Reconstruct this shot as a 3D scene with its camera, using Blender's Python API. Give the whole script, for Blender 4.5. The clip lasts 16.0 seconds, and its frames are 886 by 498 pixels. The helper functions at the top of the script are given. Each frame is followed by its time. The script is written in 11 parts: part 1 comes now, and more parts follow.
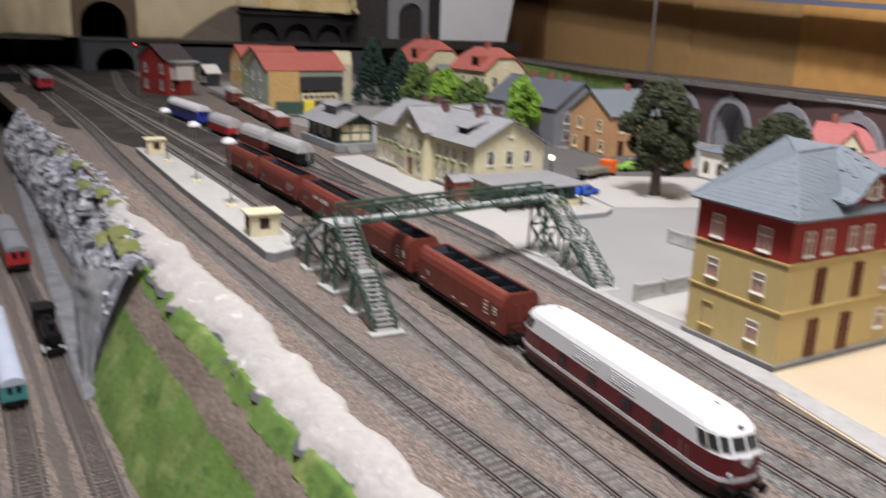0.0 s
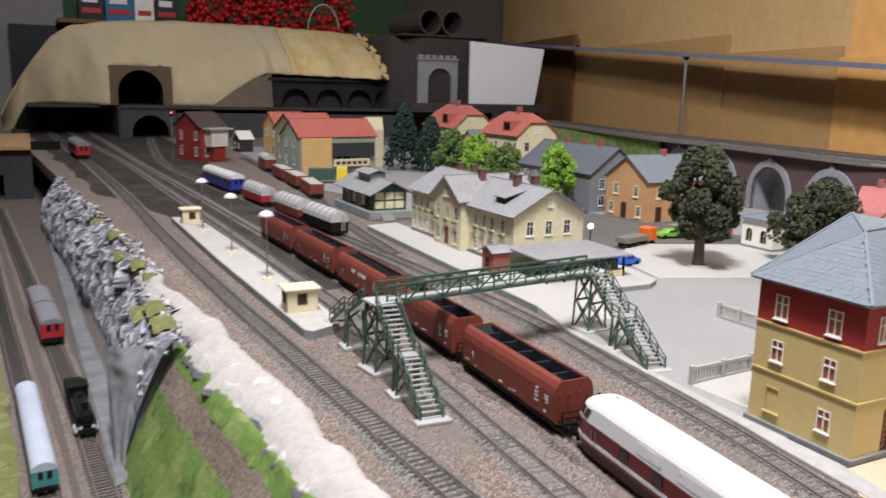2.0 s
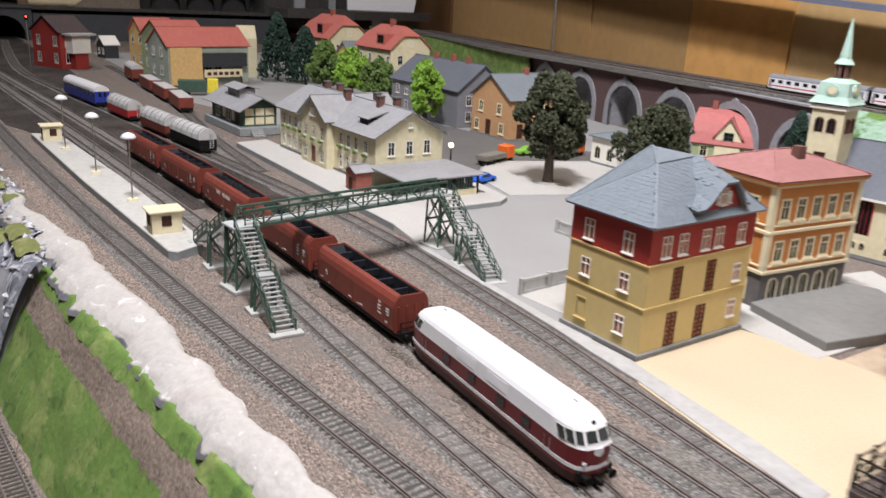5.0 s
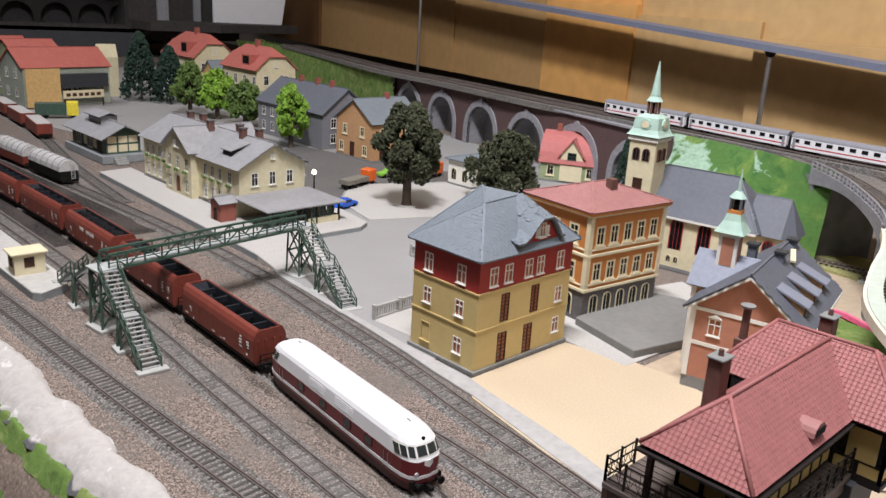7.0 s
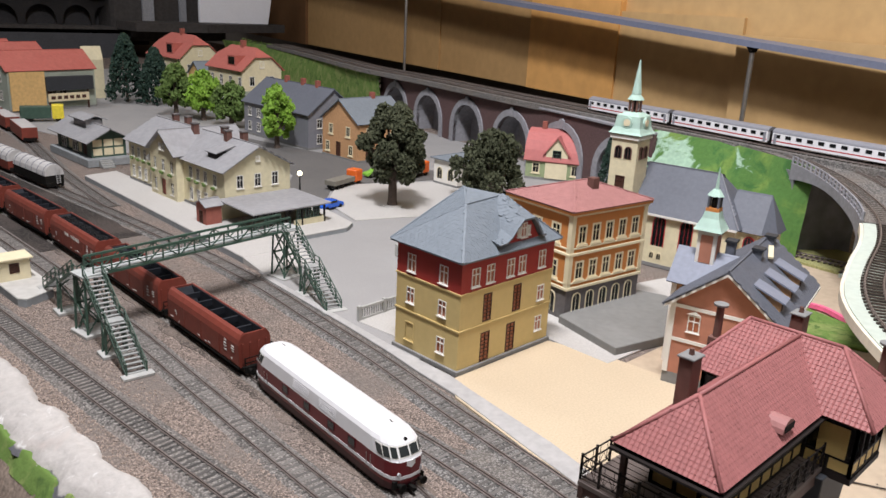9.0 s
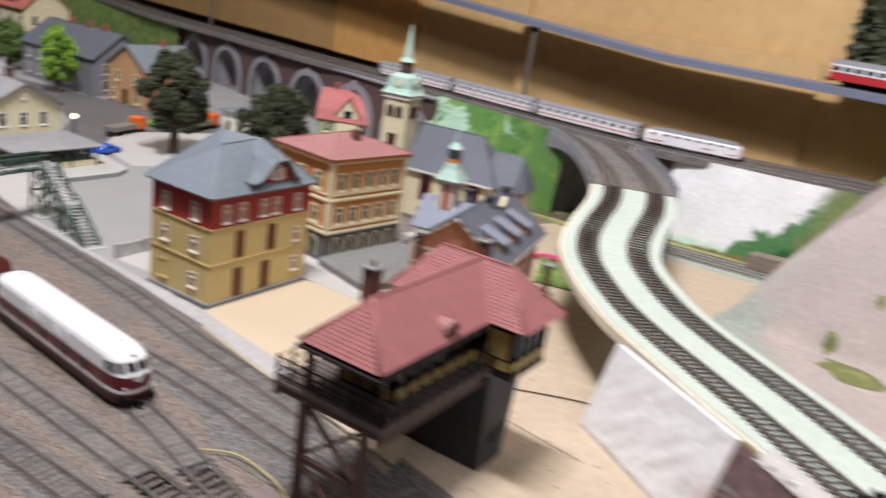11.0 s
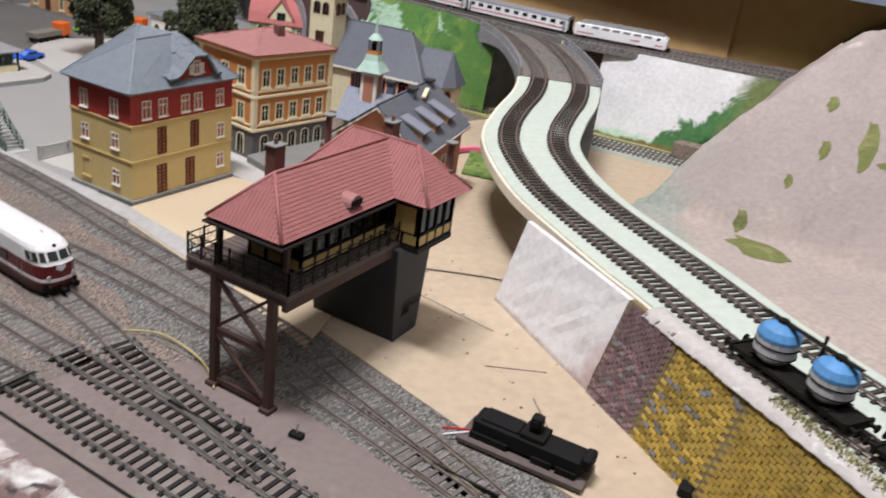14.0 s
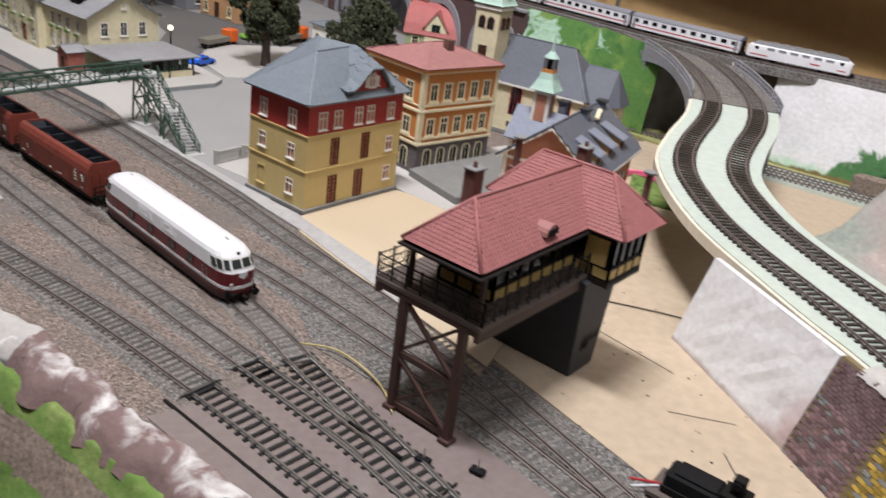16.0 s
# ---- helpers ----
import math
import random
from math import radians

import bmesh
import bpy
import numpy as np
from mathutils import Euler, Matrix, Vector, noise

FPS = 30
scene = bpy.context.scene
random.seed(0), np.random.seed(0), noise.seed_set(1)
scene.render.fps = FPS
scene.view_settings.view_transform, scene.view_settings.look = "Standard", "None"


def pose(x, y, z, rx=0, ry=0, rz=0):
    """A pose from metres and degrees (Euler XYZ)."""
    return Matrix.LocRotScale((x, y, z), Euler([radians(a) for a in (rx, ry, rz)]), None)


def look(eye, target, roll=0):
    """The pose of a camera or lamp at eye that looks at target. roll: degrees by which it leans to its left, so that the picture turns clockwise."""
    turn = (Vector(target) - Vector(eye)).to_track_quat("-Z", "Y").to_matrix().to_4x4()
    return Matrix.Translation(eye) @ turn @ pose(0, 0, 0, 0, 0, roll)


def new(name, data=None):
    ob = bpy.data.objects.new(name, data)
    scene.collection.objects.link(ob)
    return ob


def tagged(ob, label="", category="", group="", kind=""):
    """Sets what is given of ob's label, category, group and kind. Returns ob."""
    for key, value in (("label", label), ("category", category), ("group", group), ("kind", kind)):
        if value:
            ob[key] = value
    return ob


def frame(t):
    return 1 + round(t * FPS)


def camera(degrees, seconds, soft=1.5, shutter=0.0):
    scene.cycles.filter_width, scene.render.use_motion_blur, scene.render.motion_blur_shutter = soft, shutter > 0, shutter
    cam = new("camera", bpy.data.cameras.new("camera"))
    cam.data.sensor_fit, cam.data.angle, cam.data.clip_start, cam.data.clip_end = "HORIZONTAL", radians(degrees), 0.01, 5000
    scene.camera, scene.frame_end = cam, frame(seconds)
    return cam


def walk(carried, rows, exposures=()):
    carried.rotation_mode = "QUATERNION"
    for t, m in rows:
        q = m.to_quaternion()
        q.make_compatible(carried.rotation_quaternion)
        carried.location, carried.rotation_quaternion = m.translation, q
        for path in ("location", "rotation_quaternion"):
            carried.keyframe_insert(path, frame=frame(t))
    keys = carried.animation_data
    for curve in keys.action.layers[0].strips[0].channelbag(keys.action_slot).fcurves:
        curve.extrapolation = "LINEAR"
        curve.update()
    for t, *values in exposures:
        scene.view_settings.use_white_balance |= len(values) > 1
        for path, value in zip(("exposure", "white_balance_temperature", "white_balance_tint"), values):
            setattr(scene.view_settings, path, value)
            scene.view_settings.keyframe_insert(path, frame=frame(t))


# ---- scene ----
cam = camera(57.79, 16.0, soft=1.5, shutter=0.8)
# seconds, eye in metres, yaw to the left of +y, pitch up, roll
PATH = [
    (0, -0.4999, -0.3703, 0.2454, -29.32, -15.43, 1.98),
    (0.5, -0.5025, -0.3601, 0.2489, -25.82, -13.05, 1.01),
    (1, -0.5034, -0.3581, 0.2507, -26.63, -11.65, 1.51),
    (1.5, -0.5075, -0.3515, 0.2526, -26.61, -11.71, 1.56),
    (2, -0.5013, -0.3371, 0.2571, -27.26, -11.31, 1.32),
    (2.5, -0.4851, -0.3296, 0.2630, -31.17, -10.68, 1.60),
    (3, -0.4809, -0.3323, 0.2672, -33.48, -10.68, 2.19),
    (3.5, -0.4875, -0.3367, 0.2717, -34.16, -10.82, 2.64),
    (4, -0.4933, -0.3412, 0.2649, -33.79, -12.30, 2.69),
    (4.2, -0.4914, -0.3475, 0.2630, -34.03, -13.81, 2.54),
    (6.3, -0.5276, -0.4968, 0.3508, -40.20, -19.98, 2.08),
    (6.5, -0.5228, -0.4895, 0.3495, -43.25, -18.82, 2.95),
    (7, -0.5244, -0.4816, 0.3464, -44.52, -17.03, 3.52),
    (7.5, -0.5248, -0.4817, 0.3474, -44.33, -16.83, 3.39),
    (8, -0.5266, -0.4857, 0.3528, -44.48, -15.70, 2.96),
    (8.2, -0.5275, -0.4876, 0.3531, -44.59, -16.14, 2.78),
    (10.5, -0.5083, -0.5217, 0.3545, -48.60, -18.89, 4.86),
    (11, -0.5213, -0.5907, 0.3473, -58.45, -17.99, 8.54),
    (11.5, -0.5358, -0.6600, 0.3459, -61.78, -17.33, 7.11),
    (12, -0.5299, -0.6698, 0.3456, -64.09, -18.28, 6.52),
    (12.5, -0.5283, -0.6585, 0.3447, -64.31, -19.43, 6.65),
    (13, -0.5318, -0.6530, 0.3438, -63.31, -20.47, 6.80),
    (13.5, -0.5286, -0.6520, 0.3432, -63.76, -21.69, 7.41),
    (14, -0.5270, -0.6432, 0.3366, -62.40, -23.67, 8.07),
    (14.5, -0.5240, -0.6327, 0.3317, -60.85, -24.54, 8.56),
    (15, -0.5234, -0.6173, 0.3302, -57.51, -24.71, 8.19),
    (15.5, -0.5267, -0.6012, 0.3320, -55.24, -24.79, 8.13),
    (16, -0.5339, -0.5842, 0.3319, -53.43, -24.10, 8.15),
]


def aim(x, y, z, yaw, pitch, roll):
    a, b = radians(yaw), radians(pitch)
    way = Vector((-math.sin(a) * math.cos(b), math.cos(a) * math.cos(b), math.sin(b)))
    return look((x, y, z), Vector((x, y, z)) + way, roll)


EXPOSURES = [(0.0, 0.08), (1.0, 0.22), (4.0, 0.3), (6.5, 0.0), (10.5, 0.0), (12.0, -0.22), (16.0, -0.2)]
walk(cam, [(t, aim(*row)) for t, *row in PATH], EXPOSURES)

# ---- light: warm tubes and bulbs under a club-room ceiling ----
world = bpy.data.worlds.new("room_air")
scene.world = world
world.use_nodes = True
world.node_tree.nodes["Background"].inputs[0].default_value = (0.95, 0.93, 1.0, 1)
world.node_tree.nodes["Background"].inputs[1].default_value = 0.01


def ceiling_lamp(name, x, y, z, sx, sy, watts, tilt=0, colour=(0.92, 0.9, 0.94)):
    data = bpy.data.lights.new(name, "AREA")
    data.shape, data.size, data.size_y, data.energy, data.color = "RECTANGLE", sx, sy, watts, colour
    ob = new(name, data)
    ob.matrix_basis = pose(x, y, z, 0, -tilt, 0)
    return ob


ceiling_lamp("tube_light", -0.45, -0.2, 2.1, 0.2, 0.6, 80, 40)
ceiling_lamp("tube_light", -0.8, -1.5, 2.1, 0.3, 1.5, 20, 32)
ceiling_lamp("tube_light", -0.3, 2.2, 2.1, 0.3, 1.5, 21, 20)

# ---- helpers of this scene: everything below is given in centimetres ----
CM = 0.01


def V(x, y, z=0.0):
    return Vector((x, y, z))


class Geo:
    """A mesh under way, in centimetres."""

    def __init__(self):
        self.v, self.f = [], []

    def add(self, verts, faces, m=None):
        k = len(self.v)
        self.v += [(m @ Vector(p)) if m else Vector(p) for p in verts]
        self.f += [tuple(i + k for i in f) for f in faces]
        return self

    def box(self, x0, y0, z0, x1, y1, z1, m=None):
        return self.add([(x0, y0, z0), (x1, y0, z0), (x1, y1, z0), (x0, y1, z0), (x0, y0, z1), (x1, y0, z1), (x1, y1, z1), (x0, y1, z1)],
                        [(3, 2, 1, 0), (4, 5, 6, 7), (0, 1, 5, 4), (1, 2, 6, 5), (2, 3, 7, 6), (3, 0, 4, 7)], m)

    def prism(self, poly, z0, z1, m=None):
        """A polygon in x, y (counter-clockwise), pulled up from z0 to z1."""
        n = len(poly)
        return self.add([(x, y, z0) for x, y in poly] + [(x, y, z1) for x, y in poly],
                        [tuple(range(n - 1, -1, -1)), tuple(range(n, 2 * n))] + [(i, (i + 1) % n, n + (i + 1) % n, n + i) for i in range(n)], m)

    def profile(self, poly, x0, x1, m=None):
        """A polygon in y, z, pulled along x."""
        n = len(poly)
        return self.add([(x0, a, b) for a, b in poly] + [(x1, a, b) for a, b in poly],
                        [tuple(range(n - 1, -1, -1)), tuple(range(n, 2 * n))] + [(i, (i + 1) % n, n + (i + 1) % n, n + i) for i in range(n)], m)

    def beam(self, a, b, w, h=None):
        """A square bar from a to b."""
        a, b = Vector(a), Vector(b)
        h = h or w
        q = (b - a).to_track_quat("Z", "Y").to_matrix().to_4x4()
        return self.box(-w / 2, -h / 2, 0, w / 2, h / 2, (b - a).length, Matrix.Translation(a) @ q)

    def tube(self, x, y, z0, z1, r0, r1=None, n=12, m=None, cap=True):
        r1 = r0 if r1 is None else r1
        ring = [(math.cos(2 * math.pi * i / n), math.sin(2 * math.pi * i / n)) for i in range(n)]
        faces = [(i, (i + 1) % n, n + (i + 1) % n, n + i) for i in range(n)]
        if cap:
            faces += [tuple(range(n - 1, -1, -1)), tuple(range(n, 2 * n))]
        return self.add([(x + r0 * c, y + r0 * s, z0) for c, s in ring] + [(x + r1 * c, y + r1 * s, z1) for c, s in ring], faces, m)

    def rod(self, a, b, r, n=8):
        a, b = Vector(a), Vector(b)
        q = (b - a).to_track_quat("Z", "Y").to_matrix().to_4x4()
        return self.tube(0, 0, 0, (b - a).length, r, r, n, Matrix.Translation(a) @ q)

    def loft(self, rings, closed=True, cap=True):
        """Rings of equally many points, joined one to the next."""
        n, verts, faces = len(rings[0]), [p for r in rings for p in r], []
        for k in range(len(rings) - 1):
            for i in range(n if closed else n - 1):
                j = (i + 1) % n
                faces.append((k * n + i, k * n + j, (k + 1) * n + j, (k + 1) * n + i))
        if cap and closed:
            faces += [tuple(range(n - 1, -1, -1)), tuple(range((len(rings) - 1) * n, len(rings) * n))]
        return self.add(verts, faces)

    def quad(self, a, b, c, d):
        return self.add([a, b, c, d], [(0, 1, 2, 3)])

    def mesh(self, name, mat, smooth=False):
        me = bpy.data.meshes.new(name)
        me.from_pydata([tuple(p * CM) for p in self.v], [], self.f)
        me.materials.append(mat)
        if smooth:
            me.polygons.foreach_set("use_smooth", [True] * len(me.polygons))
        me.update()
        return me


def tidy(me, bevel=0.0, angle=40):
    """Outward normals, and a small bevel in centimetres."""
    bm = bmesh.new()
    bm.from_mesh(me)
    bmesh.ops.recalc_face_normals(bm, faces=bm.faces)
    if bevel:
        edges = [e for e in bm.edges if len(e.link_faces) == 2 and e.calc_face_angle(0) > radians(angle)]
        bmesh.ops.bevel(bm, geom=edges, offset=bevel * CM, segments=1, affect="EDGES", clamp_overlap=True)
    bm.to_mesh(me)
    bm.free()
    return me


def empty(name, x=0, y=0, z=0, turn=0.0):
    ob = new(name)
    ob.empty_display_size = 0.01
    ob.matrix_basis = pose(x * CM, y * CM, z * CM, 0, 0, turn)
    return ob


def part(name, geo, mat, parent=None, label="", bevel=0.0, smooth=False, at=None):
    me = geo.mesh(name, mat, smooth) if isinstance(geo, Geo) else geo
    if isinstance(geo, Geo):
        tidy(me, bevel)
    ob = new(name, me)
    ob.parent = parent
    if at is not None:
        ob.matrix_basis = at if isinstance(at, Matrix) else Matrix.Translation(Vector(at) * CM)
    if label:
        ob["label"] = label
    return ob


def solid(name, geo, mat, label="", category="", group="", kind="", bevel=0.0, smooth=False, at=None):
    """A top-level thing of one mesh."""
    return tagged(part(name, geo, mat, None, "", bevel, smooth, at), label, category, group, kind)


def put(x, y, z=0, turn=0.0):
    return pose(x * CM, y * CM, z * CM, 0, 0, turn)


# ---- materials ----
def material(name, colour, rough=0.7, metal=0.0, grain=0.15, scale=120.0, bump=0.15, second=None, patch=18.0, patch_amount=0.35, random_amount=0.0, spec=0.35, detail=6.0):
    """A painted or weathered surface: fine grain and larger patches at real size, with relief."""
    mat = bpy.data.materials.new(name)
    mat.use_nodes = True
    nt = mat.node_tree
    b = nt.nodes["Principled BSDF"]
    b.inputs["Roughness"].default_value, b.inputs["Metallic"].default_value = rough, metal
    b.inputs["Specular IOR Level"].default_value = spec
    co = nt.nodes.new("ShaderNodeTexCoord").outputs["Object"]

    def noise_at(sc, det):
        n = nt.nodes.new("ShaderNodeTexNoise")
        n.inputs["Scale"].default_value, n.inputs["Detail"].default_value = sc, det
        nt.links.new(co, n.inputs["Vector"])
        return n.outputs["Fac"]

    def mix(kind, fac, a, c):
        m = nt.nodes.new("ShaderNodeMix")
        m.data_type, m.blend_type = "RGBA", kind
        for sock, val in ((m.inputs["Factor"], fac), (m.inputs["A"], a), (m.inputs["B"], c)):
            if hasattr(val, "links"):
                nt.links.new(val, sock)
            else:
                sock.default_value = val
        return m.outputs["Result"]

    def ramp(fac, lo, hi, c0, c1):
        r = nt.nodes.new("ShaderNodeValToRGB")
        r.color_ramp.elements[0].position, r.color_ramp.elements[1].position = lo, hi
        r.color_ramp.elements[0].color, r.color_ramp.elements[1].color = c0, c1
        nt.links.new(fac, r.inputs["Fac"])
        return r.outputs["Color"]

    base = (*colour, 1)
    two = (*(second or [c * 0.72 for c in colour]), 1)
    fine, wide = noise_at(scale * 1.0 / 1.0, detail), noise_at(patch, 4.0)
    out = mix("MIX", ramp(wide, 0.5 - 0.5 * patch_amount * 0.6, 0.5 + 0.5 * (1 - patch_amount * 0.5), (0, 0, 0, 1), (patch_amount * 1.6,) * 3 + (1,)), base, two)
    out = mix("MULTIPLY", 1.0, out, ramp(fine, 0.25, 0.75, (1 - grain,) * 3 + (1,), (1 + grain,) * 3 + (1,)))
    if random_amount:
        info = nt.nodes.new("ShaderNodeObjectInfo").outputs["Random"]
        out = mix("MULTIPLY", 1.0, out, ramp(info, 0.0, 1.0, (1 - random_amount,) * 3 + (1,), (1 + random_amount,) * 3 + (1,)))
    nt.links.new(out, b.inputs["Base Color"])
    if bump:
        bp = nt.nodes.new("ShaderNodeBump")
        bp.inputs["Strength"].default_value, bp.inputs["Distance"].default_value = bump, 0.001
        nt.links.new(fine, bp.inputs["Height"])
        nt.links.new(bp.outputs["Normal"], b.inputs["Normal"])
    return mat


def emitter(name, colour, strength):
    mat = bpy.data.materials.new(name)
    mat.use_nodes = True
    b = mat.node_tree.nodes["Principled BSDF"]
    b.inputs["Base Color"].default_value = (*colour, 1)
    b.inputs["Emission Color"].default_value = (*colour, 1)
    b.inputs["Emission Strength"].default_value = strength
    return mat


def cells(name, colours, scale, rough=0.9, bump=0.6, stretch=(1, 1, 1), dark=0.35, metal=0.0, patch=10.0, patch_colour=None, patch_amount=0.5):
    """A surface of many small stones or chips: one colour a chip, dark joints, relief."""
    mat = bpy.data.materials.new(name)
    mat.use_nodes = True
    nt = mat.node_tree
    b = nt.nodes["Principled BSDF"]
    b.inputs["Roughness"].default_value, b.inputs["Metallic"].default_value = rough, metal
    b.inputs["Specular IOR Level"].default_value = 0.2
    co = nt.nodes.new("ShaderNodeTexCoord").outputs["Object"]
    mp = nt.nodes.new("ShaderNodeMapping")
    mp.inputs["Scale"].default_value = stretch
    nt.links.new(co, mp.inputs["Vector"])
    vo = nt.nodes.new("ShaderNodeTexVoronoi")
    vo.inputs["Scale"].default_value = scale
    nt.links.new(mp.outputs["Vector"], vo.inputs["Vector"])
    sep = nt.nodes.new("ShaderNodeSeparateColor")
    nt.links.new(vo.outputs["Color"], sep.inputs[0])
    ramp = nt.nodes.new("ShaderNodeValToRGB")
    els = ramp.color_ramp.elements
    while len(els) < len(colours):
        els.new(0.5)
    for i, c in enumerate(colours):
        els[i].position, els[i].color = i / (len(colours) - 1), (*c, 1)
    nt.links.new(sep.outputs[0], ramp.inputs["Fac"])
    edge = nt.nodes.new("ShaderNodeMapRange")
    edge.inputs["From Min"].default_value, edge.inputs["From Max"].default_value = 0.15, 0.75
    edge.inputs["To Min"].default_value, edge.inputs["To Max"].default_value = 1.0, dark
    nt.links.new(vo.outputs["Distance"], edge.inputs["Value"])
    mul = nt.nodes.new("ShaderNodeMix")
    mul.data_type, mul.blend_type = "RGBA", "MULTIPLY"
    mul.inputs["Factor"].default_value = 1.0
    nt.links.new(ramp.outputs["Color"], mul.inputs["A"])
    nt.links.new(edge.outputs["Result"], mul.inputs["B"])
    out = mul.outputs["Result"]
    if patch_colour:
        nz = nt.nodes.new("ShaderNodeTexNoise")
        nz.inputs["Scale"].default_value, nz.inputs["Detail"].default_value = patch, 5
        nt.links.new(co, nz.inputs["Vector"])
        mr = nt.nodes.new("ShaderNodeMapRange")
        mr.inputs["From Min"].default_value, mr.inputs["From Max"].default_value = 0.45, 0.62
        mr.inputs["To Max"].default_value = patch_amount
        nt.links.new(nz.outputs["Fac"], mr.inputs["Value"])
        mx = nt.nodes.new("ShaderNodeMix")
        mx.data_type = "RGBA"
        nt.links.new(mr.outputs["Result"], mx.inputs["Factor"])
        nt.links.new(out, mx.inputs["A"])
        mx.inputs["B"].default_value = (*patch_colour, 1)
        out = mx.outputs["Result"]
    nt.links.new(out, b.inputs["Base Color"])
    bp = nt.nodes.new("ShaderNodeBump")
    bp.inputs["Strength"].default_value, bp.inputs["Distance"].default_value = bump, 0.001
    bp.invert = True
    nt.links.new(vo.outputs["Distance"], bp.inputs["Height"])
    nt.links.new(bp.outputs["Normal"], b.inputs["Normal"])
    return mat


M = {}


def mk(key, *a, **k):
    M[key] = material(key, *a, **k)


M["gravel"] = cells("ballast_gravel", [(0.13, 0.105, 0.09), (0.32, 0.26, 0.225), (0.5, 0.4, 0.34), (0.24, 0.195, 0.17)], 700, patch=11, patch_colour=(0.17, 0.15, 0.135), patch_amount=0.65)
M["grey_gravel"] = cells("grey_gravel", [(0.1, 0.1, 0.097), (0.24, 0.23, 0.22), (0.38, 0.36, 0.34), (0.18, 0.172, 0.165)], 560, patch=14, patch_colour=(0.2, 0.17, 0.14), patch_amount=0.4)
mk("stone_chip", (0.42, 0.34, 0.29), 0.9, random_amount=0.3, second=(0.2, 0.18, 0.16), patch=60)
M["yard_soot"] = cells("yard_soot", [(0.022, 0.02, 0.019), (0.06, 0.054, 0.05), (0.11, 0.095, 0.085), (0.04, 0.036, 0.033)], 480, patch=10, patch_colour=(0.09, 0.073, 0.065), patch_amount=0.6)
M["soot_gravel"] = cells("soot_gravel", [(0.07, 0.06, 0.052), (0.17, 0.14, 0.12), (0.3, 0.245, 0.21), (0.12, 0.1, 0.088)], 640, patch=20, patch_colour=(0.25, 0.2, 0.17), patch_amount=0.6)
M["pink_soil"] = cells("pink_soil", [(0.3, 0.22, 0.19), (0.4, 0.3, 0.26), (0.24, 0.18, 0.155)], 380, patch=12, patch_colour=(0.22, 0.17, 0.15), dark=0.7)
mk("bare_board", (0.48, 0.385, 0.28), 0.75, patch=7, second=(0.4, 0.315, 0.225), grain=0.1, scale=90)
mk("sand_sheet", (0.55, 0.45, 0.315), 0.8, patch=10, second=(0.48, 0.385, 0.27), grain=0.1, scale=500, patch_amount=0.35)
mk("asphalt", (0.31, 0.305, 0.3), 0.9, grain=0.12, scale=900, patch=12, second=(0.26, 0.255, 0.25))
mk("road", (0.135, 0.13, 0.125), 0.9, grain=0.2, scale=700, patch=9, second=(0.09, 0.09, 0.09))
mk("paving", (0.47, 0.455, 0.43), 0.85, grain=0.12, scale=600, patch=10, second=(0.4, 0.385, 0.36))
mk("kerb", (0.4, 0.39, 0.38), 0.85, grain=0.12)
mk("platform_top", (0.5, 0.49, 0.46), 0.8, grain=0.1, second=(0.42, 0.41, 0.38))
mk("platform_side", (0.27, 0.29, 0.3), 0.8)
mk("rail", (0.17, 0.14, 0.125), 0.5, metal=0.35, grain=0.25, spec=0.4, second=(0.26, 0.24, 0.23), patch=30)
mk("bright_rail", (0.55, 0.53, 0.5), 0.28, metal=0.85, grain=0.08, spec=0.5)
mk("grey_sleeper", (0.15, 0.14, 0.13), 0.9, random_amount=0.35, grain=0.25, second=(0.1, 0.095, 0.09), patch=50)
M["track_fill"] = cells("track_fill", [(0.12, 0.115, 0.11), (0.25, 0.235, 0.22), (0.42, 0.39, 0.36), (0.18, 0.17, 0.16)], 560, patch=16, patch_colour=(0.24, 0.21, 0.19), patch_amount=0.45)
# body red darkened: shade on the lower body put into the colour
mk("loco_red_shaded", (0.055, 0.006, 0.01), 0.45, grain=0.1, spec=0.3)
mk("cab_glass", (0.035, 0.04, 0.04), 0.12, grain=0.05, spec=0.5, bump=0)
mk("slate_light", (0.21, 0.23, 0.285), 0.55, grain=0.1, scale=200, second=(0.17, 0.19, 0.24))
mk("old_sleeper", (0.075, 0.07, 0.066), 0.85, random_amount=0.3)
mk("black_sleeper", (0.015, 0.0145, 0.0145), 0.6, random_amount=0.25)
mk("brown_sleeper", (0.055, 0.043, 0.036), 0.6, random_amount=0.25)
M["plaster_dirty"] = None
mk("grass_dry", (0.3, 0.3, 0.12), 0.95, grain=0.4, scale=400, bump=0.9, second=(0.42, 0.38, 0.2))
mk("path_soil", (0.23, 0.18, 0.145), 0.95, grain=0.45, scale=260, bump=1.0, second=(0.14, 0.12, 0.1), patch=45)
mk("rock_dark", (0.17, 0.175, 0.185), 0.85, grain=0.3, scale=40, bump=0.7, second=(0.24, 0.24, 0.25))
mk("lower_soil", (0.12, 0.1, 0.088), 0.95, grain=0.35, scale=300, bump=0.6, second=(0.112, 0.096, 0.088), patch=8)
mk("card", (0.56, 0.375, 0.175), 0.75, grain=0.08, scale=30, bump=0.05, patch=2.6, second=(0.46, 0.285, 0.115), patch_amount=0.5)
# card made darker: partly browner board, partly the shelf's shadow in the colour
mk("card_mid", (0.43, 0.265, 0.11), 0.75, grain=0.08, scale=30, bump=0.05, patch=3, second=(0.36, 0.21, 0.08))
mk("card_dark", (0.17, 0.085, 0.035), 0.7, grain=0.08, scale=30, bump=0.05, patch=3, second=(0.12, 0.06, 0.025))
